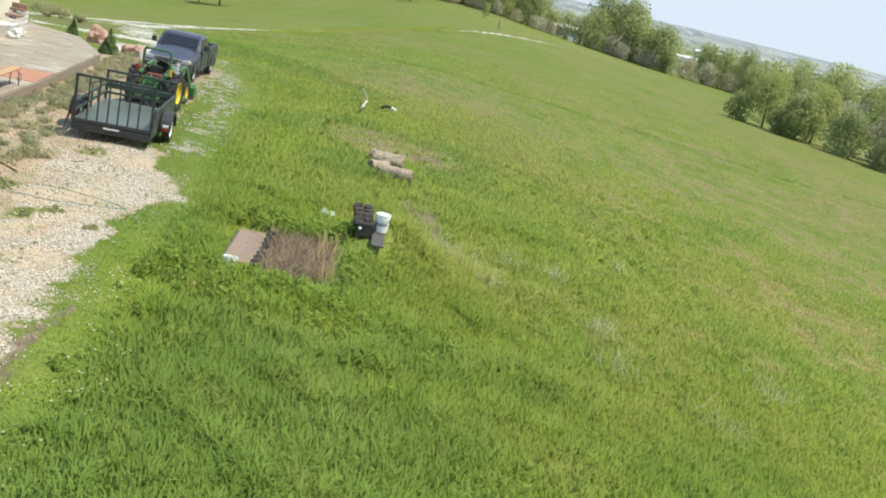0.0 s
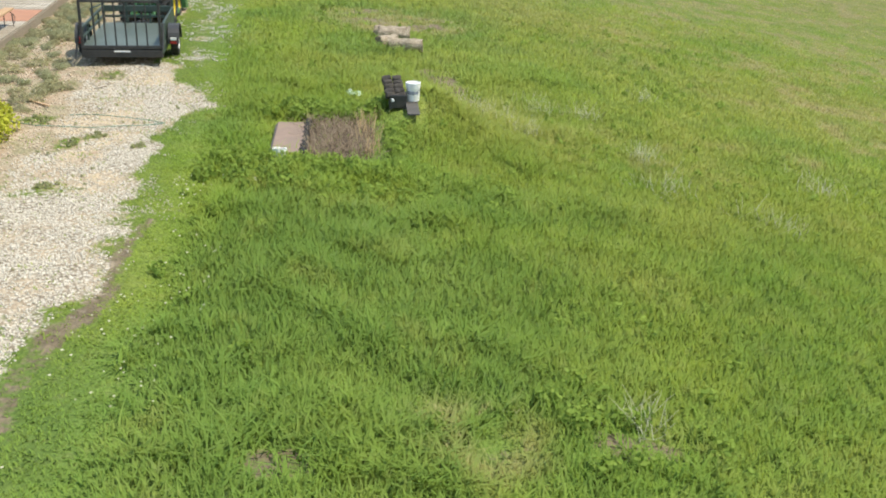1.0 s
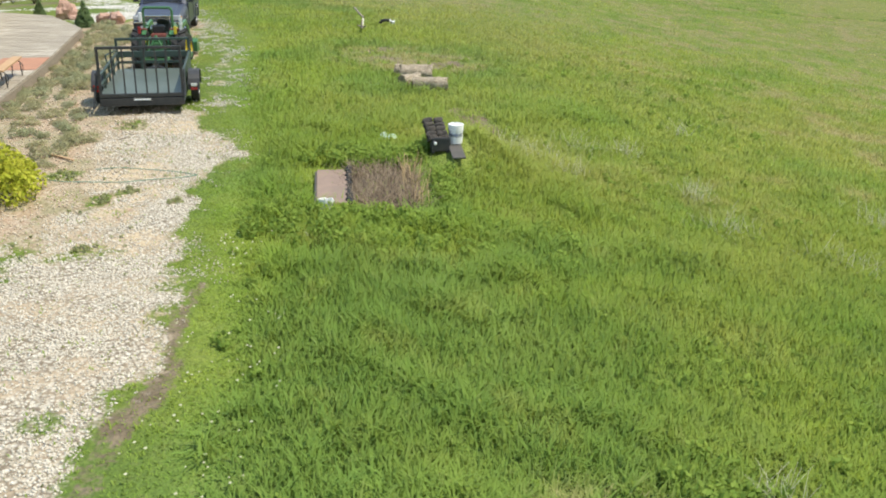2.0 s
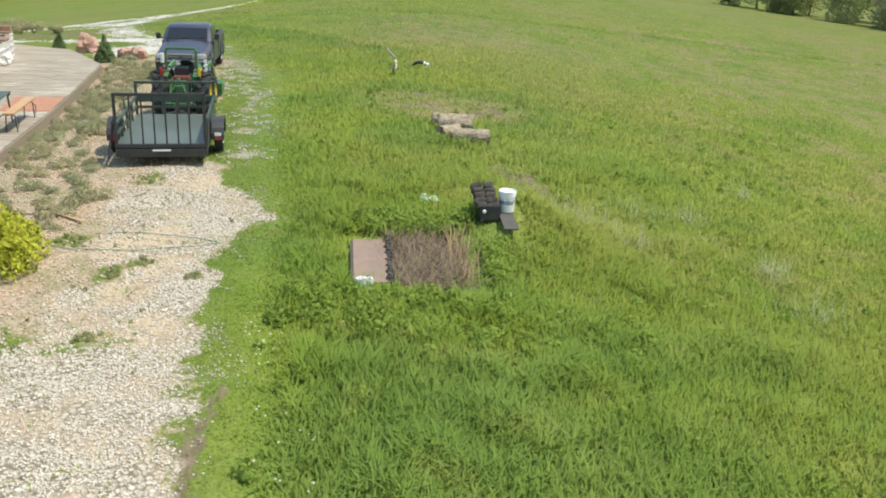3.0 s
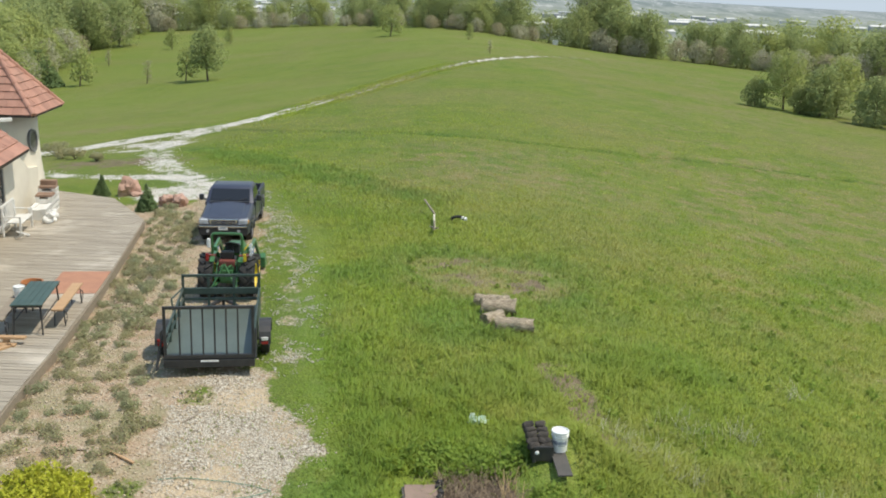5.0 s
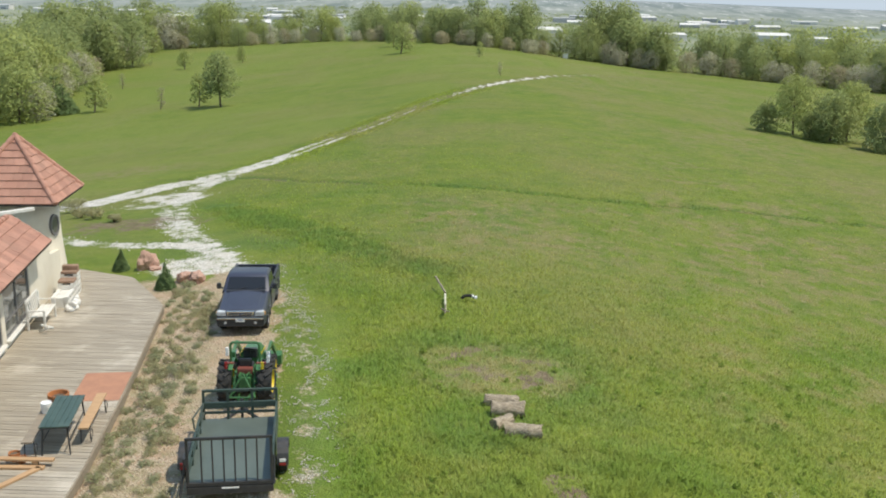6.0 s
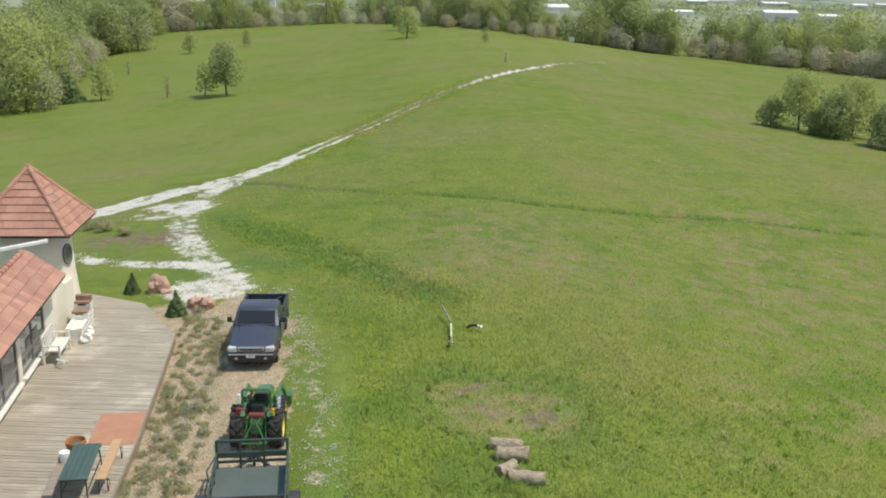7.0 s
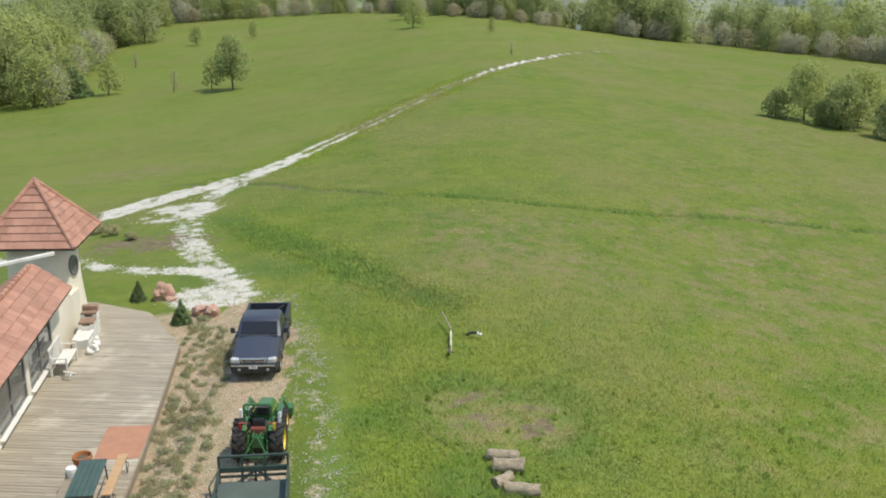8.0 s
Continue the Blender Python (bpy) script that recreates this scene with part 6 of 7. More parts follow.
def make_bucket(name, label, x, y, z, radius, height, printed=False):
    b = thing(name, label, "bucket", x, y, z)
    r = radius
    shell = turned([(r * 0.91, 0.0), (r * 0.99, height), (r * 0.95, height), (r * 0.87, 0.02), (0.0, 0.02)], 28)
    part("wall", shell, PLASTIC_WHITE, b, smooth=True).data.set_sharp_from_angle(angle=radians(40))
    rims = bmesh.new()
    for h, o in ((height - 0.015, 1.06), (height - 0.06, 1.05), (height - 0.10, 1.04)):
        turned([(r * o - 0.012, h - 0.012), (r * o, h - 0.008), (r * o, h + 0.008), (r * o - 0.012, h + 0.012), (r * o - 0.03, h), (r * o - 0.012, h - 0.012)], 28, rims)
    part("rim", rims, PLASTIC_WHITE, b)
    if printed:
        band = bmesh.new()
        for k in range(9):
            a = radians(-150 + k * 13)
            box(0.03, 0.004, 0.035 + 0.02 * (k % 3), (r * 0.955 * math.cos(a), r * 0.955 * math.sin(a), height * 0.48), 0, (0, 0, math.degrees(a) + 90), band)
        part("print", band, PRINT, b, "small dark print")
        part("handle", pipe([(r * 1.03 * math.cos(t), -0.06 - r * 1.03 * math.sin(t), height * 0.80 - 0.14 * math.sin(t)) for t in np.linspace(0, math.pi, 13)], 0.004, 5), BLACK_STEEL, b)
    return b


def make_tub(x, y, z):
    """A fluted tub with a ragged broken rim, filled with dried earth."""
    tub = thing("tub", "small broken fluted white tub on the end of a board", "tub", x, y, z)
    tub.matrix_world = pose(x, y, z, -7, 4, 20)
    r, n = random.Random(8), 36
    wall = bmesh.new()
    rings = []
    for k, (rad, h) in enumerate(((0.112, 0.0), (0.126, 0.09), (0.136, 0.165), (0.124, 0.160), (0.112, 0.09), (0.104, 0.02))):
        rings.append([])
        for i in range(n):
            a = 2 * math.pi * i / n
            flute = 1 + 0.035 * (-1) ** (i // 2)
            torn = 1 - (0.42 * max(0.0, noise.noise(Vector((math.cos(a) * 1.6, math.sin(a) * 1.6, 4.2)))) if k in (2, 3) else 0.0)
            rings[-1].append(wall.verts.new((rad * flute * math.cos(a), rad * flute * math.sin(a), h * torn)))
    for a, b in zip(rings[:-1], rings[1:]):
        for i in range(n):
            wall.faces.new((a[i], a[(i + 1) % n], b[(i + 1) % n], b[i]))
    part("wall", wall, PLASTIC_WHITE, tub)
    earth = lump(0.112, 5, (1, 1, 0.22), 0.2, 2)
    bmesh.ops.translate(earth, vec=(0, 0, 0.112), verts=earth.verts)
    part("earth", earth, BARK, tub, "dark dried earth")


def make_old_machine(x, y, z, rz):
    """A black housing with a white cap, under two leaning worn cover halves."""
    size = 0.92
    m = thing("old_machine", "old dark machine with worn leaning covers in the grass", "machine", x, y, z, rz)
    part("housing", box(0.40, 0.34, 0.30, (0.02, 0.02, 0.13), 0.025), BLACK_STEEL, m, "black box housing")
    cover = surface("worn_dark_cover", (0.085, 0.072, 0.06), (0.055, 0.048, 0.042), 9, 0.9, bump=0.4, stain=(0.13, 0.11, 0.09), stain_amount=0.4)
    for side in (-1, 1):
        for k in range(5):
            half = box(0.235 - 0.008 * k, 0.17, 0.118, (0, 0, 0), 0.04)
            bmesh.ops.subdivide_edges(half, edges=half.edges[:], cuts=1, use_grid_fill=True)
            for v in half.verts:
                v.co += noise.noise_vector(v.co * 8 + Vector((side * 3, k * 1.7, 0))) * 0.03
            bmesh.ops.transform(half, matrix=pose(side * 0.112 - 0.03 - 0.024 * k, -0.05 + 0.066 * k, 0.25 + 0.078 * k, -34, side * 3 - 5, side * -8 + 7 * (-1) ** k), verts=half.verts)
            part("cover_segment", half, cover, m, "worn brown-black ribbed cover")
    cap = turned([(0.0, 0.0), (0.034, 0.0), (0.036, 0.02), (0.028, 0.03), (0.0, 0.032)], 16)
    bmesh.ops.transform(cap, matrix=pose(-0.10, -0.16, 0.17, 90, 0, 0), verts=cap.verts)
    part("cap", cap, PLASTIC_WHITE, m, "white round cap")
    for sx in (-0.14, 0.17):
        part("foot", box(0.06, 0.36, 0.06, (sx, 0.02, -0.02), 0.012), BLACK_STEEL, m)
    m.scale = (size, size, size)


def make_log(label, x, y, length, radius, rz, seed, lift=0.0):
    log = thing("log", label, "log", x, y, gz(x, y) + radius * 0.85 + lift, rz, group="cut logs")
    sides, r = 20, random.Random(seed)
    bark = bmesh.new()
    rings = []
    for k in range(13):
        s = k / 12 - 0.5
        rings.append([bark.verts.new((s * length + 0.03 * math.sin(seed + i), radius * (1 + 0.30 * noise.noise(Vector((s * 3, i * 0.45, seed))) + 0.12 * noise.noise(Vector((s * 9, i * 1.7, seed)))) * math.cos(2 * math.pi * i / sides),
                                      radius * (1 + 0.30 * noise.noise(Vector((s * 3, i * 0.45, seed + 5))) + 0.12 * noise.noise(Vector((s * 9, i * 1.7, seed + 5)))) * math.sin(2 * math.pi * i / sides))) for i in range(sides)])
    for a, b in zip(rings[:-1], rings[1:]):
        for i in range(sides):
            bark.faces.new((a[i], a[(i + 1) % sides], b[(i + 1) % sides], b[i]))
    ends = []
    for ring in (rings[0], rings[-1]):
        e = bmesh.new()
        e.faces.new([e.verts.new(v.co) for v in ring])
        ends.append(e)
    bmesh.ops.recalc_face_normals(bark, faces=bark.faces)
    part("bark", bark, LOG_BARK, log, smooth=True)
    for e in ends:
        part("cut_end", e, LOG_END, log, "pale sawn end")


make_garden_bed()
make_bucket("bucket", "white plastic bucket standing beside an old machine", 0.49, 15.20, gz(0.49, 15.20) + 0.04, 0.145, 0.37, printed=True)
make_tub(-1.78, 12.24, gz(-1.8, 12.2) + 0.06)
make_old_machine(0.17, 15.12, gz(0.17, 15.12) + 0.05, 4)
dark_board = thing("dark_board", "dark weathered board lying in the grass", "board", 0.50, 14.80, gz(0.50, 14.80) + 0.12, 6)
part("panel", box(0.25, 0.66, 0.03, (0, 0, 0), 0.006, (8, 0, 0)), DARK_BOARD, dark_board)
for label, x, y, length, radius, rz, seed in (("short pale log with rough bark", -0.38, 23.92, 0.90, 0.17, -6, 1), ("thick pale log in the grass", -0.24, 23.32, 0.86, 0.20, 4, 2),
                                             ("short split log chunk", -0.40, 22.62, 0.60, 0.16, 44, 3), ("long grey-brown log in the grass", 0.12, 22.22, 0.92, 0.18, -4, 4)):
    make_log(label, x, y, length, radius, rz, seed)

pole = thing("fallen_post", "fallen white-painted post with a broken stick", "post", -2.1, 31.45, gz(-2.1, 31.45) + 0.12)
post = bmesh.new()
box(0.065, 1.8, 0.065, (0.0, 0.1, 0.08), 0.012, (1, 0, 2), post)
part("plank", post, surface("peeling_white_wood", (0.62, 0.60, 0.46), (0.50, 0.48, 0.33), 5, 0.8, bump=0.2), pole)
part("stick", pipe([(-0.02, 1.0, 0.14), (-0.22, 1.7, 0.22), (-0.42, 2.3, 0.34)], 0.035, 7), GREY_WOOD, pole, "grey broken stick")
foot = bmesh.new()
for a, b in (((0.0, -0.85, 0.05), (0.16, -0.95, 0.10)), ((0.02, -0.8, 0.05), (-0.14, -0.6, 0.08)), ((0.02, -0.95, 0.02), (0.02, -0.8, 0.30))):
    rod(a, b, 0.028, 0.02, 8, foot)
part("foot_bar", foot, GREY_WOOD, pole)
duct = thing("bent_pipe", "bent black pipe with a white end", "pipe", -1.30, 32.4, gz(-1.3, 32.4) + 0.12, 8)
arc = [(0.22 * math.cos(a), 0.05, 0.22 * math.sin(a) * 0.5) for a in np.linspace(math.pi, 0.25, 9)]
part("hose", pipe(arc, 0.055, 10), RUBBER, duct)
part("end", pipe([arc[-1], (0.32, 0.04, 0.03)], 0.062, 10), PLASTIC_WHITE, duct, "white end piece")
part("top_band", pipe(arc[6:8], 0.058, 10), PLASTIC_WHITE, duct)
cloth = thing("plastic_sheet", "crumpled pale green plastic sheet in the grass", "sheet", -0.85, 17.05, gz(-0.85, 17.0) + 0.07, 10)
part("fold", lump(0.19, 8, (1.0, 0.8, 0.28), 0.6, 3), surface("pale_green_plastic", (0.36, 0.50, 0.36), (0.45, 0.57, 0.44), 5, 0.4, bump=0.3), cloth)
part("flap", lump(0.10, 9, (0.6, 0.9, 0.6), 0.5, 2, at=(-0.10, 0.12, 0.03)), surface("pale_green_film", (0.42, 0.52, 0.40), (0.5, 0.58, 0.46), 5, 0.4, bump=0.3), cloth)
marker = thing("hive_box", "small white box at the wood edge", "box", 23.7, 254.5, gz(23.7, 254.5))
part("body", box(1.3, 0.9, 1.1, (0, 0, 0.5), 0.05), WHITE_PAINT, marker)
part("lid", box(1.45, 1.05, 0.12, (0, 0, 1.1), 0.03), PLASTIC_WHITE, marker)


def make_weeds():
    """Bleached weed stalks, in loose tufts over the meadow."""
    r = small_rng
    spots = [(2.3, 16.3, 0.55, 70), (2.9, 15.5, 0.35, 40), (1.8, 16.9, 0.3, 30), (4.5, 17.9, 0.25, 40), (5.4, 15.3, 0.3, 50), (9.3, 15.3, 0.5, 60), (5.5, 13.5, 0.5, 50), (3.3, 4.95, 0.25, 40), (7.4, 12.6, 0.5, 50), (6.4, 20.5, 0.3, 30), (3.4, 17.8, 0.6, 40)]
    xs, ys = [], []
    for x, y, s, n in spots:
        xs.append(x + r.normal(size=n) * s * 0.6)
        ys.append(y + r.normal(size=n) * s * 0.6)
    x, y = np.concatenate(xs), np.concatenate(ys)
    n = len(x)
    z = ground_height(x, y)
    tagged(stalks("weed_stalks", x, y, z, r.uniform(0.15, 0.42, n), r.normal(size=n) * 0.16, r.normal(size=n) * 0.16, 0.0045, WEED), "bleached dry weed stalks in loose tufts", "weeds", kind="stuff")
    n = 150
    x, y = r.uniform(-3.2, -1.8, n), r.uniform(3, 11, n)
    k = vnoise(x, y, 0.9, 41) > 0.55
    x, y = x[k], y[k]
    n = len(x)
    s = r.uniform(0.010, 0.022, n)
    c = np.stack([x, y, ground_height(x, y) + 0.12], 1)
    a = np.arange(5) * 2 * math.pi / 5
    ring = np.stack([np.cos(a), np.sin(a), 0.3 * np.sin(2 * a)], 1)
    v = np.concatenate([c[:, None] + np.array([[[0, 0, 0.01]]]), c[:, None] + ring[None] * s[:, None, None]], 1).reshape(-1, 3)
    f = (np.arange(n) * 6)[:, None, None] + np.array([[0, 1, 2], [0, 2, 3], [0, 3, 4], [0, 4, 5], [0, 5, 1]])
    tagged(soup("clover_heads", v, f.reshape(-1, 3), WEED), "small pale clover heads beside the drive", "flowers", kind="stuff")


make_weeds()


def leafy_weeds(name, label, spots, size, material, per=26):
    """Broad-leaved weeds in low mounds."""
    c = np.array([(x, y, gz(x, y) + h * 0.5) for x, y, h in spots])
    radii = np.array([h * 0.55 for _, _, h in spots])
    tagged(leaf_cloud(name, c, radii, per * len(spots), size, material, None, 0.7), label, "weeds", kind="stuff")


weed_rng = random.Random(12)
spots = [(weed_rng.uniform(-2.9, 2.4), weed_rng.uniform(10.6, 12.3), weed_rng.uniform(0.15, 0.34)) for k in range(90)]
spots += [(weed_rng.gauss(-0.1, 0.35), weed_rng.uniform(12.2, 15.6), weed_rng.uniform(0.2, 0.4)) for k in range(36)]
spots += [(weed_rng.uniform(-2.4, 0.3), weed_rng.gauss(15.15, 0.22), weed_rng.uniform(0.2, 0.42)) for k in range(46)]
spots += [(weed_rng.gauss(3.1, 0.5), weed_rng.gauss(4.9, 0.35), weed_rng.uniform(0.16, 0.32)) for k in range(22)]
spots += [(weed_rng.uniform(-3.4, 9), weed_rng.uniform(4, 30), weed_rng.uniform(0.08, 0.2)) for k in range(420)]
spots = [q for q in spots if math.hypot(q[0] - 0.35, q[1] - 14.97) > 0.62 and float(grassy(np.array([q[0]]), np.array([q[1]]))[0]) > 0.5]
drive_spots = [(a + weed_rng.gauss(0, s * 0.45), b + weed_rng.gauss(0, s * 0.45), weed_rng.uniform(0.03, 0.08)) for a, b, s in DRIVE_WEEDS for k in range(16)]
drive_spots += [(weed_rng.uniform(-6.4, -4.2), weed_rng.uniform(9, 17.5), weed_rng.uniform(0.03, 0.06)) for k in range(60)]
leafy_weeds("drive_weeds", "small dull green weeds growing through the gravel", drive_spots, 0.017, DULL_WEED, 24)
leafy_weeds("leafy_weeds", "scattered leafy weeds among the meadow grass", spots, 0.040, LUSH_LEAF, 40)

# ---- gravel and chips ----


def pebbles(name, x, y, size, material, label, sink=0.25):
    n = len(x)
    r = small_rng
    unit = np.array([[1, 0, 0], [0, 1, 0], [-1, 0, 0], [0, -1, 0], [0, 0, 0.75], [0, 0, -0.75]], float)
    uf = np.array([[0, 1, 4], [1, 2, 4], [2, 3, 4], [3, 0, 4], [1, 0, 5], [2, 1, 5], [3, 2, 5], [0, 3, 5]])
    a = r.uniform(0, 2 * math.pi, n)
    jit = 1 + 0.35 * r.uniform(-1, 1, (n, 6, 1))
    v = unit[None] * jit * size[:, None, None]
    c, s = np.cos(a)[:, None], np.sin(a)[:, None]
    v = np.stack([v[..., 0] * c - v[..., 1] * s, v[..., 0] * s + v[..., 1] * c, v[..., 2]], -1)
    v = v + np.stack([x, y, ground_height(x, y) + size * (0.5 - sink)], 1)[:, None]
    f = (np.arange(n) * 6)[:, None, None] + uf
    tagged(soup(name, v.reshape(-1, 3), f.reshape(-1, 3), material), label, "gravel", kind="stuff")


def scatter(count, x0, x1, y0, y1, wants):
    x, y = small_rng.uniform(x0, x1, count), small_rng.uniform(y0, y1, count)
    k = small_rng.uniform(0, 1, count) < wants(x, y)
    return x[k], y[k]


x, y = scatter(140000, -9.5, -2.6, 2.5, 19.2, lambda a, b: sstep(0.30, 0.68, masks(a, b)["gravel"]) * (1 - 0.75 * masks(a, b)["dusty"]) * (0.35 + 0.65 * sstep(0.3, 0.6, vnoise(a, b, 0.6, 51))))
pebbles("drive_gravel", x, y, small_rng.uniform(0.008, 0.024, len(x)), STONE, "loose white limestone gravel on the drive")
x, y = scatter(150000, -9.8, -3.4, 17.5, 38, lambda a, b: sstep(1.05, 0.2, line_distance(a, b, STRIP)) * sstep(0.46, 0.62, 0.4 * vnoise(a, b, 0.9, 52) + 0.6 * vnoise(a, b, 0.22, 55)) * 0.25 + masks(a, b)["gravel"] * 0.5 * (b > 34) * 0.5 * (vnoise(a, b, 0.5, 54) > 0.5))
pebbles("verge_stones", x, y, small_rng.uniform(0.008, 0.028, len(x)), WHITE_STONE, "scattered white stones in the grass beside the drive", -0.2)
x, y = scatter(16000, -28, -9, 35, 66, lambda a, b: masks(a, b)["gravel"] * sstep(0.35, 0.6, vnoise(a, b, 0.9, 53)))
pebbles("track_stones", x, y, small_rng.uniform(0.015, 0.05, len(x)), WHITE_STONE, "coarse white stones on the farm track")
x, y = scatter(26000, -12, -5.5, 9, 36, lambda a, b: masks(a, b)["bed"] * 0.6)
pebbles("ochre_chips", x, y, small_rng.uniform(0.010, 0.036, len(x)), OCHRE_STONE, "ochre stone chips over the planted bed")

x, y = scatter(60000, -5.4, -2.8, 7.5, 19, lambda a, b: sstep(0.9, 0.1, a - np.interp(b, RIM_Y, RIM_RIGHT)) * sstep(-0.3, 0.1, a - np.interp(b, RIM_Y, RIM_RIGHT)) * sstep(0.50, 0.66, 0.5 * vnoise(a, b, 0.8, 56) + 0.5 * vnoise(a, b, 0.2, 57)) * 0.22)
pebbles("rim_stones", x, y, small_rng.uniform(0.007, 0.017, len(x)), STONE, "white stones strewn in the short grass beside the gravel", -0.1)

# ---- the planted bed ----


def tuft(name, label, category, spread, height, leaves, size, material, seed, clumps=7):
    t = thing(name, label, category, 0, 0, 0, group="low plants of the bed")
    r = random.Random(seed)
    centres, radii = [], []
    for k in range(clumps):
        a, d = r.uniform(0, 6.28), spread * 0.5 * math.sqrt(r.random())
        centres.append((d * math.cos(a), d * math.sin(a), height * r.uniform(0.35, 0.7)))
        radii.append(spread * r.uniform(0.16, 0.30))
    leaf_cloud("leaves", np.array(centres), np.array(radii), leaves, size, material, t, 0.75)
    stems = bmesh.new()
    for c in centres:
        rod((0, 0, -0.02), c, 0.008, 0.004, 5, stems)
    part("stem", stems, BARK, t)
    return t


DULL_LEAF = leaf_material("dull_olive_leaf", (0.36, 0.36, 0.20), (0.53, 0.51, 0.31), 0.5)
plants = [tuft("low_plant", "low grey-green cushion plant on ochre soil", "plant", 0.62, 0.22, 620, 0.030, SAGE_LEAF, 1),
          tuft("low_plant", "sparse olive-brown cushion plant on ochre soil", "plant", 0.70, 0.18, 560, 0.032, DULL_LEAF, 2),
          tuft("low_plant", "small green cushion plant on ochre soil", "plant", 0.50, 0.20, 480, 0.030, SAGE_LEAF, 3)]
placed = [0, 0, 0]
spots = []
bed_rng = random.Random(3)
for k in range(4000):
    x, y = bed_rng.uniform(-12, -6.8), bed_rng.uniform(14.2, 34.5)
    edge = float(np.interp(y, [q[1] for q in DECK_EDGE[:6]], [q[0] for q in DECK_EDGE[:6]]))
    right = float(np.interp(y, [12, 16, 18, 20, 24, 28, 33, 34.5], [-6.9, -6.8, -7.7, -8.4, -8.8, -9.3, -10.6, -11.6]))
    if edge + 0.2 < x < right and all((x - a) ** 2 + (y - b) ** 2 > 0.19 for a, b in spots):
        spots.append((x, y))
        k = bed_rng.choice([0, 0, 0, 1, 1, 1, 2] if y > 19 else [0, 1, 1, 1, 1])
        s = bed_rng.uniform(0.42, 0.90) * (0.85 if y < 19 else 1.0)
        m = pose(x, y, gz(x, y), 0, 0, bed_rng.uniform(0, 360)) @ Matrix.Diagonal((s, s, s * bed_rng.uniform(0.8, 1.2), 1))
        if placed[k]:
            keep = plants[k].scale.copy()
            plants[k].scale = (1, 1, 1)
            copy_thing(plants[k], m)
            plants[k].scale = keep
        else:
            plants[k].matrix_basis = m
        placed[k] += 1

bush = thing("golden_bush", "golden-yellow juniper bush beside the drive", "bush", -7.55, 12.5, gz(-7.5, 12.5))
bush_rng = random.Random(5)
centres, radii = [], []
for k in range(46):
    a, d = bush_rng.uniform(0, 6.28), math.sqrt(bush_rng.random())
    centres.append((0.85 * d * math.cos(a), 1.15 * d * math.sin(a), 0.15 + 0.55 * (1 - d * d) * bush_rng.uniform(0.6, 1.1)))
    radii.append(bush_rng.uniform(0.16, 0.28))
leaf_cloud("foliage", np.array(centres), np.array(radii), 9000, 0.038, YELLOW_LEAF, bush)
stems = bmesh.new()
for c in centres[::2]:
    rod((0, 0, -0.05), c, 0.02, 0.006, 6, stems)
part("stems", stems, BARK, bush)
for x, y, h in ((-12.69, 34.1, 1.05), (-15.42, 37.0, 0.9)):
    c = make_conifer("dwarf_conifer", "small dark green conifer at the deck corner", h * 1.05, h * 0.68, 12, int(x * -10), 5200, 0.045)
    c.matrix_basis = pose(x, y, gz(x, y) - 0.02)
for x, y, h in ((-23.6, 52.2, 1.3), (-21.2, 48.8, 0.9), (-22.3, 49.8, 0.8), (-19.6, 47.5, 0.6)):
    sh = tuft("meadow_shrub", "small dull brown-green shrub beside the track", "shrub", h * 1.0, h * 0.75, 900, 0.05, DULL_LEAF, int(h * 7), 16)
    sh.matrix_basis = pose(x, y, gz(x, y))
for label, x, y, r, sq, seed in (("upright red sandstone boulder", -14.35, 37.0, 0.47, (0.85, 0.7, 1.0), 2), ("squat red sandstone block", -11.74, 34.95, 0.36, (1.1, 0.8, 0.75), 5), ("red sandstone block with pale top", -12.28, 35.0, 0.33, (0.9, 0.8, 0.85), 7), ("flat red stone beside a boulder", -13.95, 36.75, 0.2, (1.3, 0.9, 0.5), 9)):
    rock = thing("rock", label, "rock", x, y, gz(x, y) + r * sq[2] * 0.55, 20 * seed, group="red sandstone rocks")
    part("stone", lump(r, seed, sq, 0.45, 3), RED_ROCK, rock)
hose = thing("garden_hose", "thin green garden hose lying across the gravel", "hose", -5.6, 13.7, gz(-5.6, 13.7))
line = [(-2.2, -0.15), (-1.5, -0.25), (-0.8, -0.45), (0.2, -0.32), (1.05, 0.02), (1.35, 0.25), (1.0, 0.36), (0.62, 0.42), (-0.2, 0.40), (-0.6, 0.34)]
pts = []
for (a, b), (c, d) in zip(line[:-1], line[1:]):
    for k in range(4):
        pts.append((a + (c - a) * k / 4, b + (d - b) * k / 4))
hz = gz(-5.6, 13.7)
part("tube", pipe([(a, b, gz(-5.6 + a, 13.7 + b) - hz + 0.025) for a, b in pts], 0.008, 6), HOSE, hose)
lath = thing("loose_lath", "pale wooden lath lying at the drive edge", "lath", -6.95, 14.7, gz(-6.95, 14.7) + 0.03, -35)
part("strip", box(0.75, 0.05, 0.025, (0, 0, 0), 0.004), PINE, lath)
for x, y, l, rz in ((-7.9, 14.9, 0.6, 5), (-6.2, 16.3, 0.4, 60)):
    s = thing("loose_lath", "short grey stick on the ochre soil", "stick", x, y, gz(x, y) + 0.02, rz)
    part("strip", box(l, 0.03, 0.02, (0, 0, 0), 0.004), GREY_WOOD, s)

# ---- things on the deck ----
TOP = DECK_Z + 0.002


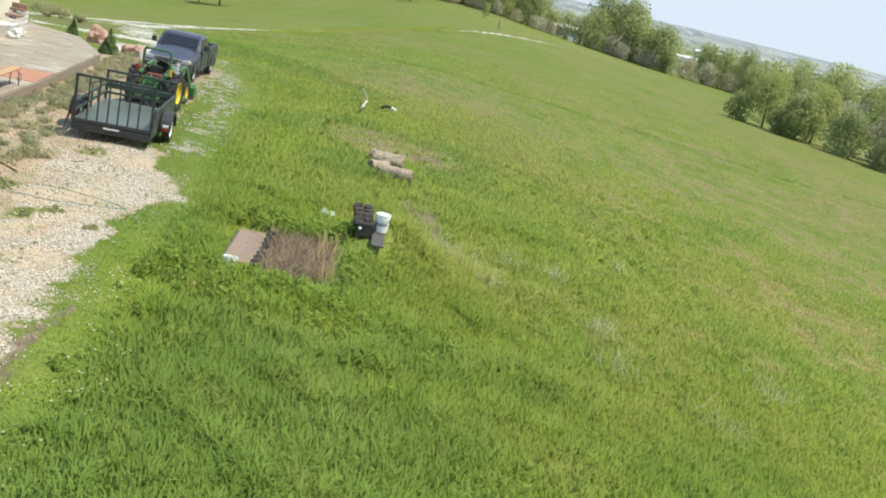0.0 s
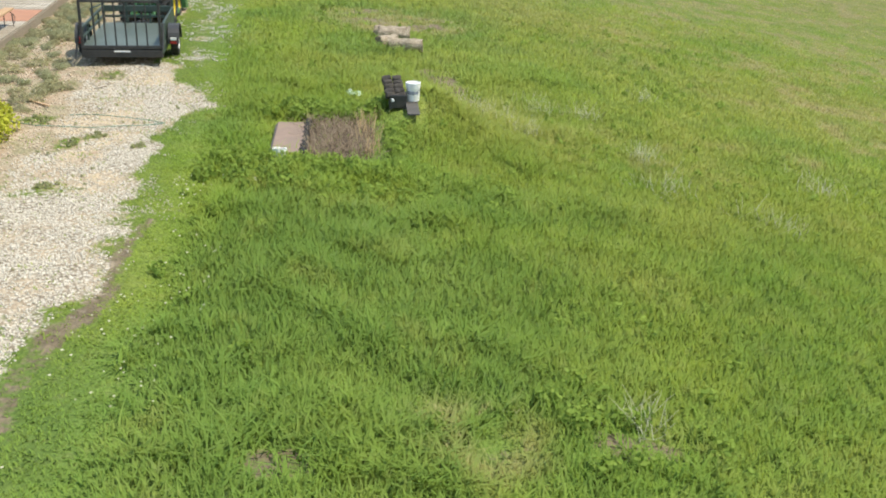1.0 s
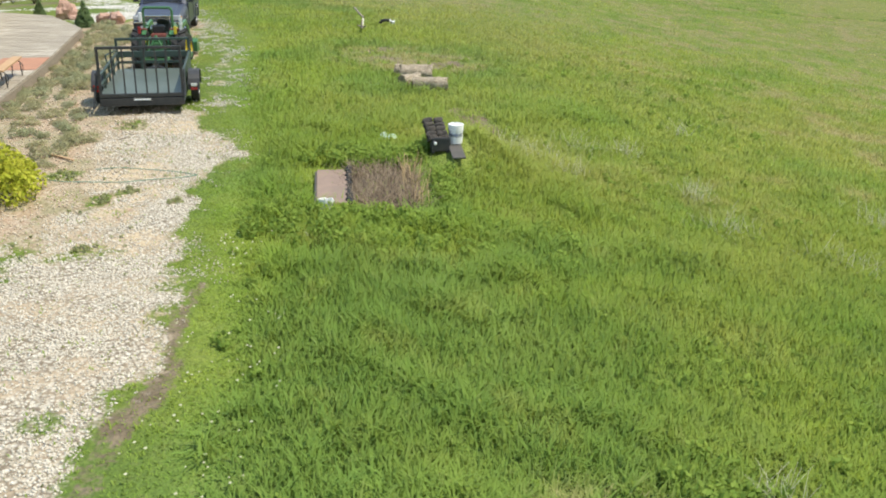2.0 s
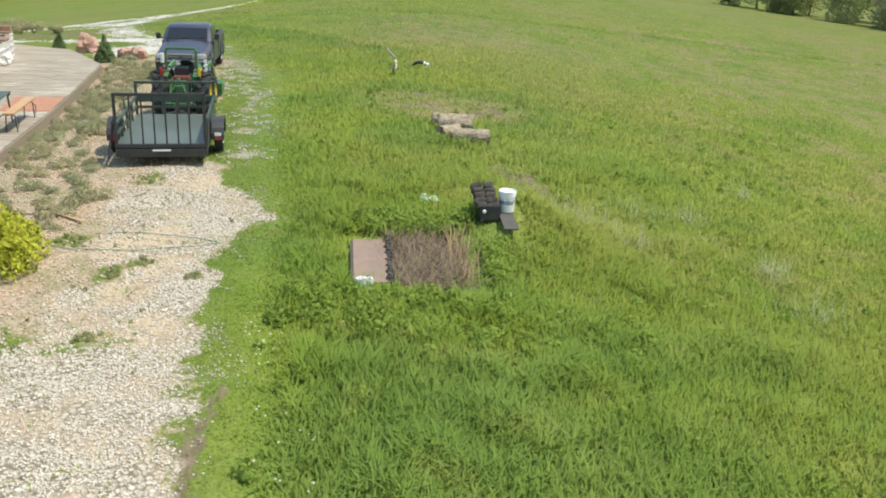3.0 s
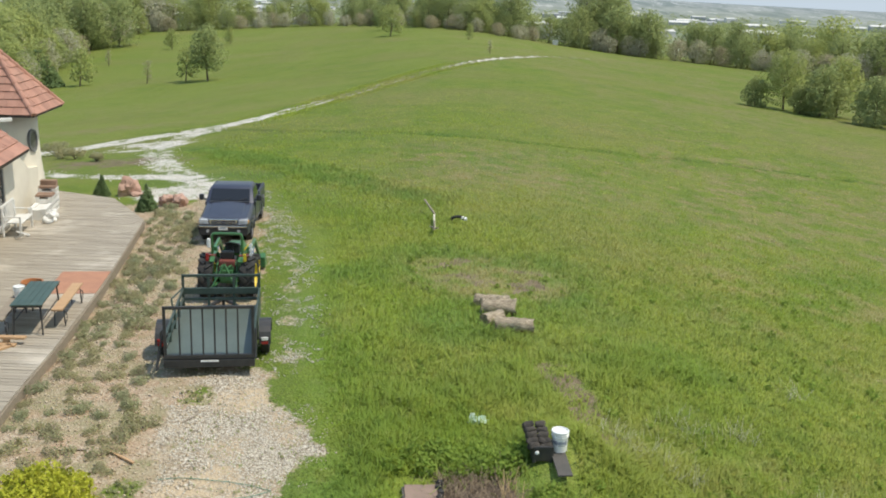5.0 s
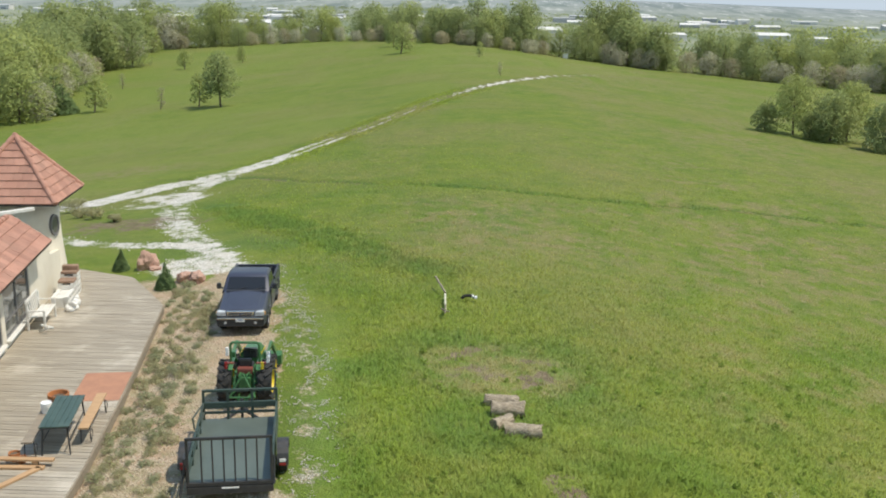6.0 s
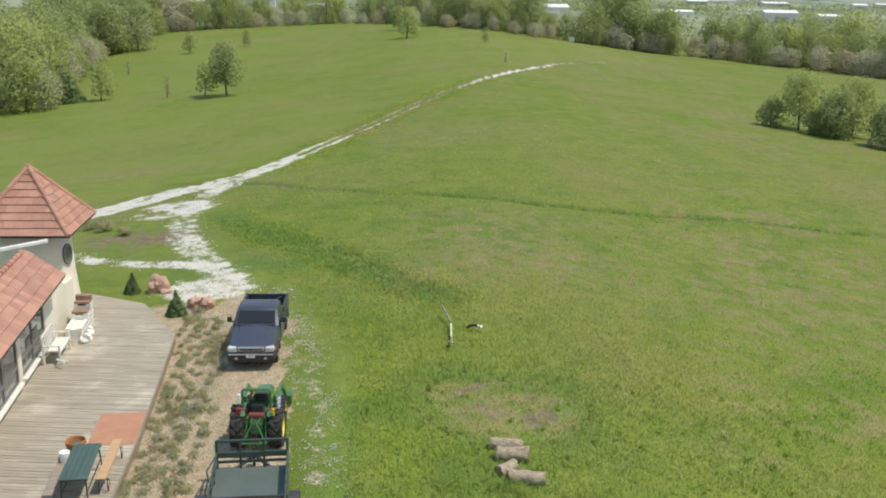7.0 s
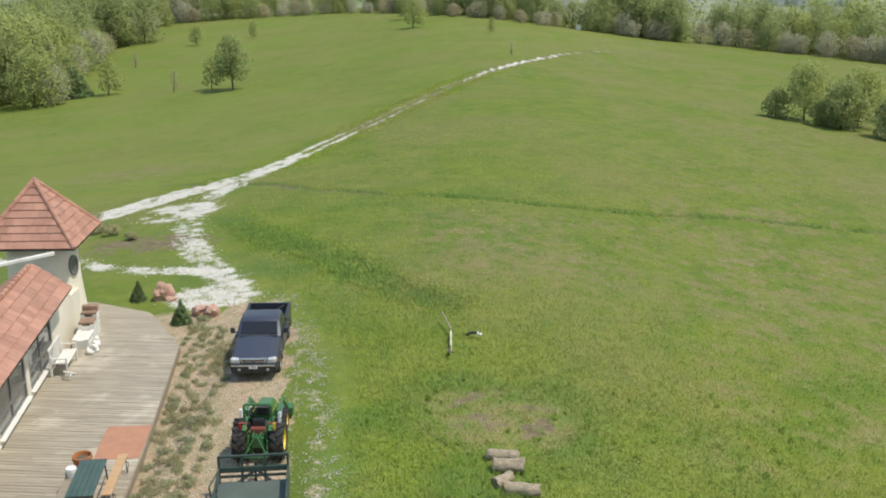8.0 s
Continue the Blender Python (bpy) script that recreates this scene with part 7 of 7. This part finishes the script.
def make_table():
    t = thing("patio_table", "dark green slatted patio table on black legs", "table", -10.92, 20.72, TOP, 10.5)
    for k in range(5):
        part("slat", box(0.128, 1.80, 0.03, (-0.27 + 0.135 * k, 0, 0.71), 0.005), GREEN_TOP, t)
    for s in (1, -1):
        part("apron", box(0.66, 0.03, 0.06, (0, s * 0.82, 0.665), 0.004), BLACK_STEEL, t)
    for sx in (1, -1):
        for sy in (1, -1):
            part("leg", rod((sx * 0.27, sy * 0.80, 0.69), (sx * 0.31, sy * 0.86, 0.0), 0.022, 0.018, 8), BLACK_STEEL, t)
        part("stretcher", rod((sx * 0.29, 0.82, 0.32), (sx * 0.29, -0.82, 0.32), 0.014, sides=8), BLACK_STEEL, t)


def make_bench(x, y, rz, wood, label):
    b = thing("garden_bench", label, "bench", x, y, TOP, rz)
    part("seat", box(0.24, 2.05, 0.045, (0, 0, 0.44), 0.008), wood, b)
    for s in (1, -1):
        leg = pipe([(-0.12, s * 0.82, 0.0), (-0.10, s * 0.82, 0.36), (0.0, s * 0.82, 0.415), (0.10, s * 0.82, 0.36), (0.12, s * 0.82, 0.0)], 0.014, 8)
        part("leg", leg, BLACK_STEEL, b)
        ring = pipe([(0.13, s * 0.82 + 0.13 * math.cos(a), 0.20 + 0.13 * math.sin(a)) for a in np.linspace(0, 2 * math.pi, 13)], 0.009, 6)
        part("scroll", ring, BLACK_STEEL, b)


def make_pot(x, y, r, h, z=TOP, label="orange clay pot with dark soil"):
    p = thing("clay_pot", label, "pot", x, y, z, group="clay pots on the deck")
    part("wall", turned([(r * 0.7, 0), (r * 0.95, h * 0.8), (r, h * 0.8), (r, h), (r * 0.88, h), (r * 0.8, h * 0.75), (0, h * 0.75)], 20), CLAY, p)
    part("soil", lump(r * 0.75, 2, (1, 1, 0.25), 0.2, 2, at=(0, 0, h * 0.8)), BARK, p)


make_table()
make_bench(-10.47, 21.38, 9.0, PINE, "orange-toned wooden bench seat on black metal legs")
make_bench(-11.45, 20.55, 10.0, GREY_WOOD, "grey wooden bench on black metal legs")
make_pot(-11.62, 22.1, 0.26, 0.55)
make_pot(-11.58, 19.55, 0.13, 0.20, label="small orange clay pot")
make_pot(-11.36, 19.45, 0.10, 0.15, label="small orange clay pot")
make_bucket("flower_pail", "white pail on a wooden bench", -11.5, 21.15, TOP + 0.465, 0.125, 0.26)
mat = thing("orange_mat", "faded orange mat spread on the deck", "mat", -11.2, 23.85, TOP + 0.004, 9)
part("cloth", box(1.25, 1.95, 0.012, (0, 0, 0.004), 0.003), ORANGE_MAT, mat)
for x0, y0, x1, y1, z in ((-13.4, 19.30, -10.60, 19.38, 0.16), (-13.3, 19.10, -10.75, 19.20, 0.05), (-10.85, 19.2, -11.55, 17.9, 0.05), (-13.6, 17.55, -11.15, 17.65, 0.05)):
    v = Vector((x1 - x0, y1 - y0, 0))
    plank = thing("timber", "loose new timber plank lying on the deck", "plank", (x0 + x1) / 2, (y0 + y1) / 2, TOP, math.degrees(math.atan2(v.y, v.x)), group="loose timber on the deck")
    part("beam", box(v.length, 0.14, 0.05, (0, 0, z - 0.02), 0.006), PINE, plank)
    if z > 0.1:
        for s in (-0.35, 0.35):
            part("block", box(0.12, 0.12, 0.115, (s * v.length, 0, 0.0575), 0.005), PINE, plank)


def make_white_bench():
    b = thing("white_bench", "white painted slatted garden bench against the wall", "bench", -14.98, 28.72, TOP, HOUSE_TURN)
    for k in range(4):
        part("seat_slat", box(0.10, 1.30, 0.03, (-0.10 + 0.115 * k, 0, 0.43), 0.006), WHITE_PAINT, b)
    for k in range(7):
        part("back_slat", box(0.025, 0.08, 0.45, (-0.24, -0.56 + 0.187 * k, 0.68), 0.006, (0, -10, 0)), WHITE_PAINT, b)
    part("top_rail", box(0.05, 1.34, 0.08, (-0.28, 0, 0.92), 0.012), WHITE_PAINT, b)
    for s in (1, -1):
        part("arm", box(0.56, 0.07, 0.035, (0.0, s * 0.66, 0.63), 0.01), WHITE_PAINT, b)
        part("front_leg", box(0.06, 0.06, 0.62, (0.25, s * 0.66, 0.31), 0.008), WHITE_PAINT, b)
        part("rear_leg", box(0.06, 0.06, 0.90, (-0.25, s * 0.66, 0.45), 0.008), WHITE_PAINT, b)
    foot = bmesh.new()
    for s in (1, -1):
        box(0.42, 0.07, 0.05, (0.30, -0.80 + 0.16 * s, 0.12), 0.01, (0, 25 * s, 30 * s), foot)
    part("loose_foot", foot, WHITE_PAINT, b)


make_white_bench()
planter = thing("block_planter", "stepped planter of white pierced blocks with brown brick caps", "planter", -15.42, 31.4, TOP, HOUSE_TURN)


def pierced_block(depth, wide, high):
    """A white garden block: a frame round an opening with a cross in it."""
    b = bmesh.new()
    for s in (1, -1):
        box(depth, 0.035, high, (0, s * (wide / 2 - 0.0175), 0), into=b)
        box(depth, wide - 0.07, 0.035, (0, 0, s * (high / 2 - 0.0175)), into=b)
    for a in (45, -45):
        box(depth * 0.5, 0.03, high * 1.1, (0, 0, 0), 0, (a, 0, 0), b)
    mesh = bpy.data.meshes.new("block")
    b.to_mesh(mesh)
    b.free()
    mesh.materials.append(WHITE_PAINT)
    return mesh


BLOCK = pierced_block(0.14, 0.235, 0.185)
for rows, y0 in ((2, -1.15), (2, -0.66), (3, -0.17), (4, 0.32)):
    for r in range(rows):
        for i in range(2):
            for x in (0.36, -0.06):
                block = new("block", BLOCK)
                block.parent = planter
                block.matrix_basis = pose(x + random.uniform(-0.01, 0.01), y0 + 0.12 + 0.245 * i, 0.095 + 0.19 * r, 0, 0, random.uniform(-2, 2))
    part("earth_fill", box(0.28, 0.46, 0.17 * rows, (0.15, y0 + 0.24, 0.085 * rows)), WHITE_PAINT, planter)
    for i in range(2 if rows > 2 else 0):
        for j in range(2):
            for layer in range(3 if rows == 4 and i == 1 else 1):
                part("cap_brick", box(0.26, 0.235, 0.075, (0.02 + 0.27 * j, y0 + 0.12 + 0.245 * i, 0.19 * rows + 0.042 + 0.08 * layer), 0.006), BROWN_BRICK, planter)
pile_rng = random.Random(8)
for k in range(16):
    y = pile_rng.uniform(-1.3, -0.2)
    x = pile_rng.uniform(0.50, 0.78)
    lx, ly = math.cos(radians(HOUSE_TURN)), math.sin(radians(HOUSE_TURN))
    r = pile_rng.uniform(0.09, 0.16)
    level = 0 if k < 11 else 1
    stone = thing("white_stone", "white painted stone heaped by the planter", "stone", -15.42 + x * lx - y * ly, 31.1 + x * ly + y * lx, TOP + r * 0.7 + level * 0.14, pile_rng.uniform(0, 360), group="heap of white stones")
    part("stone", lump(r, k, (1, 0.85, 0.8), 0.35, 2), WHITE_PAINT, stone)
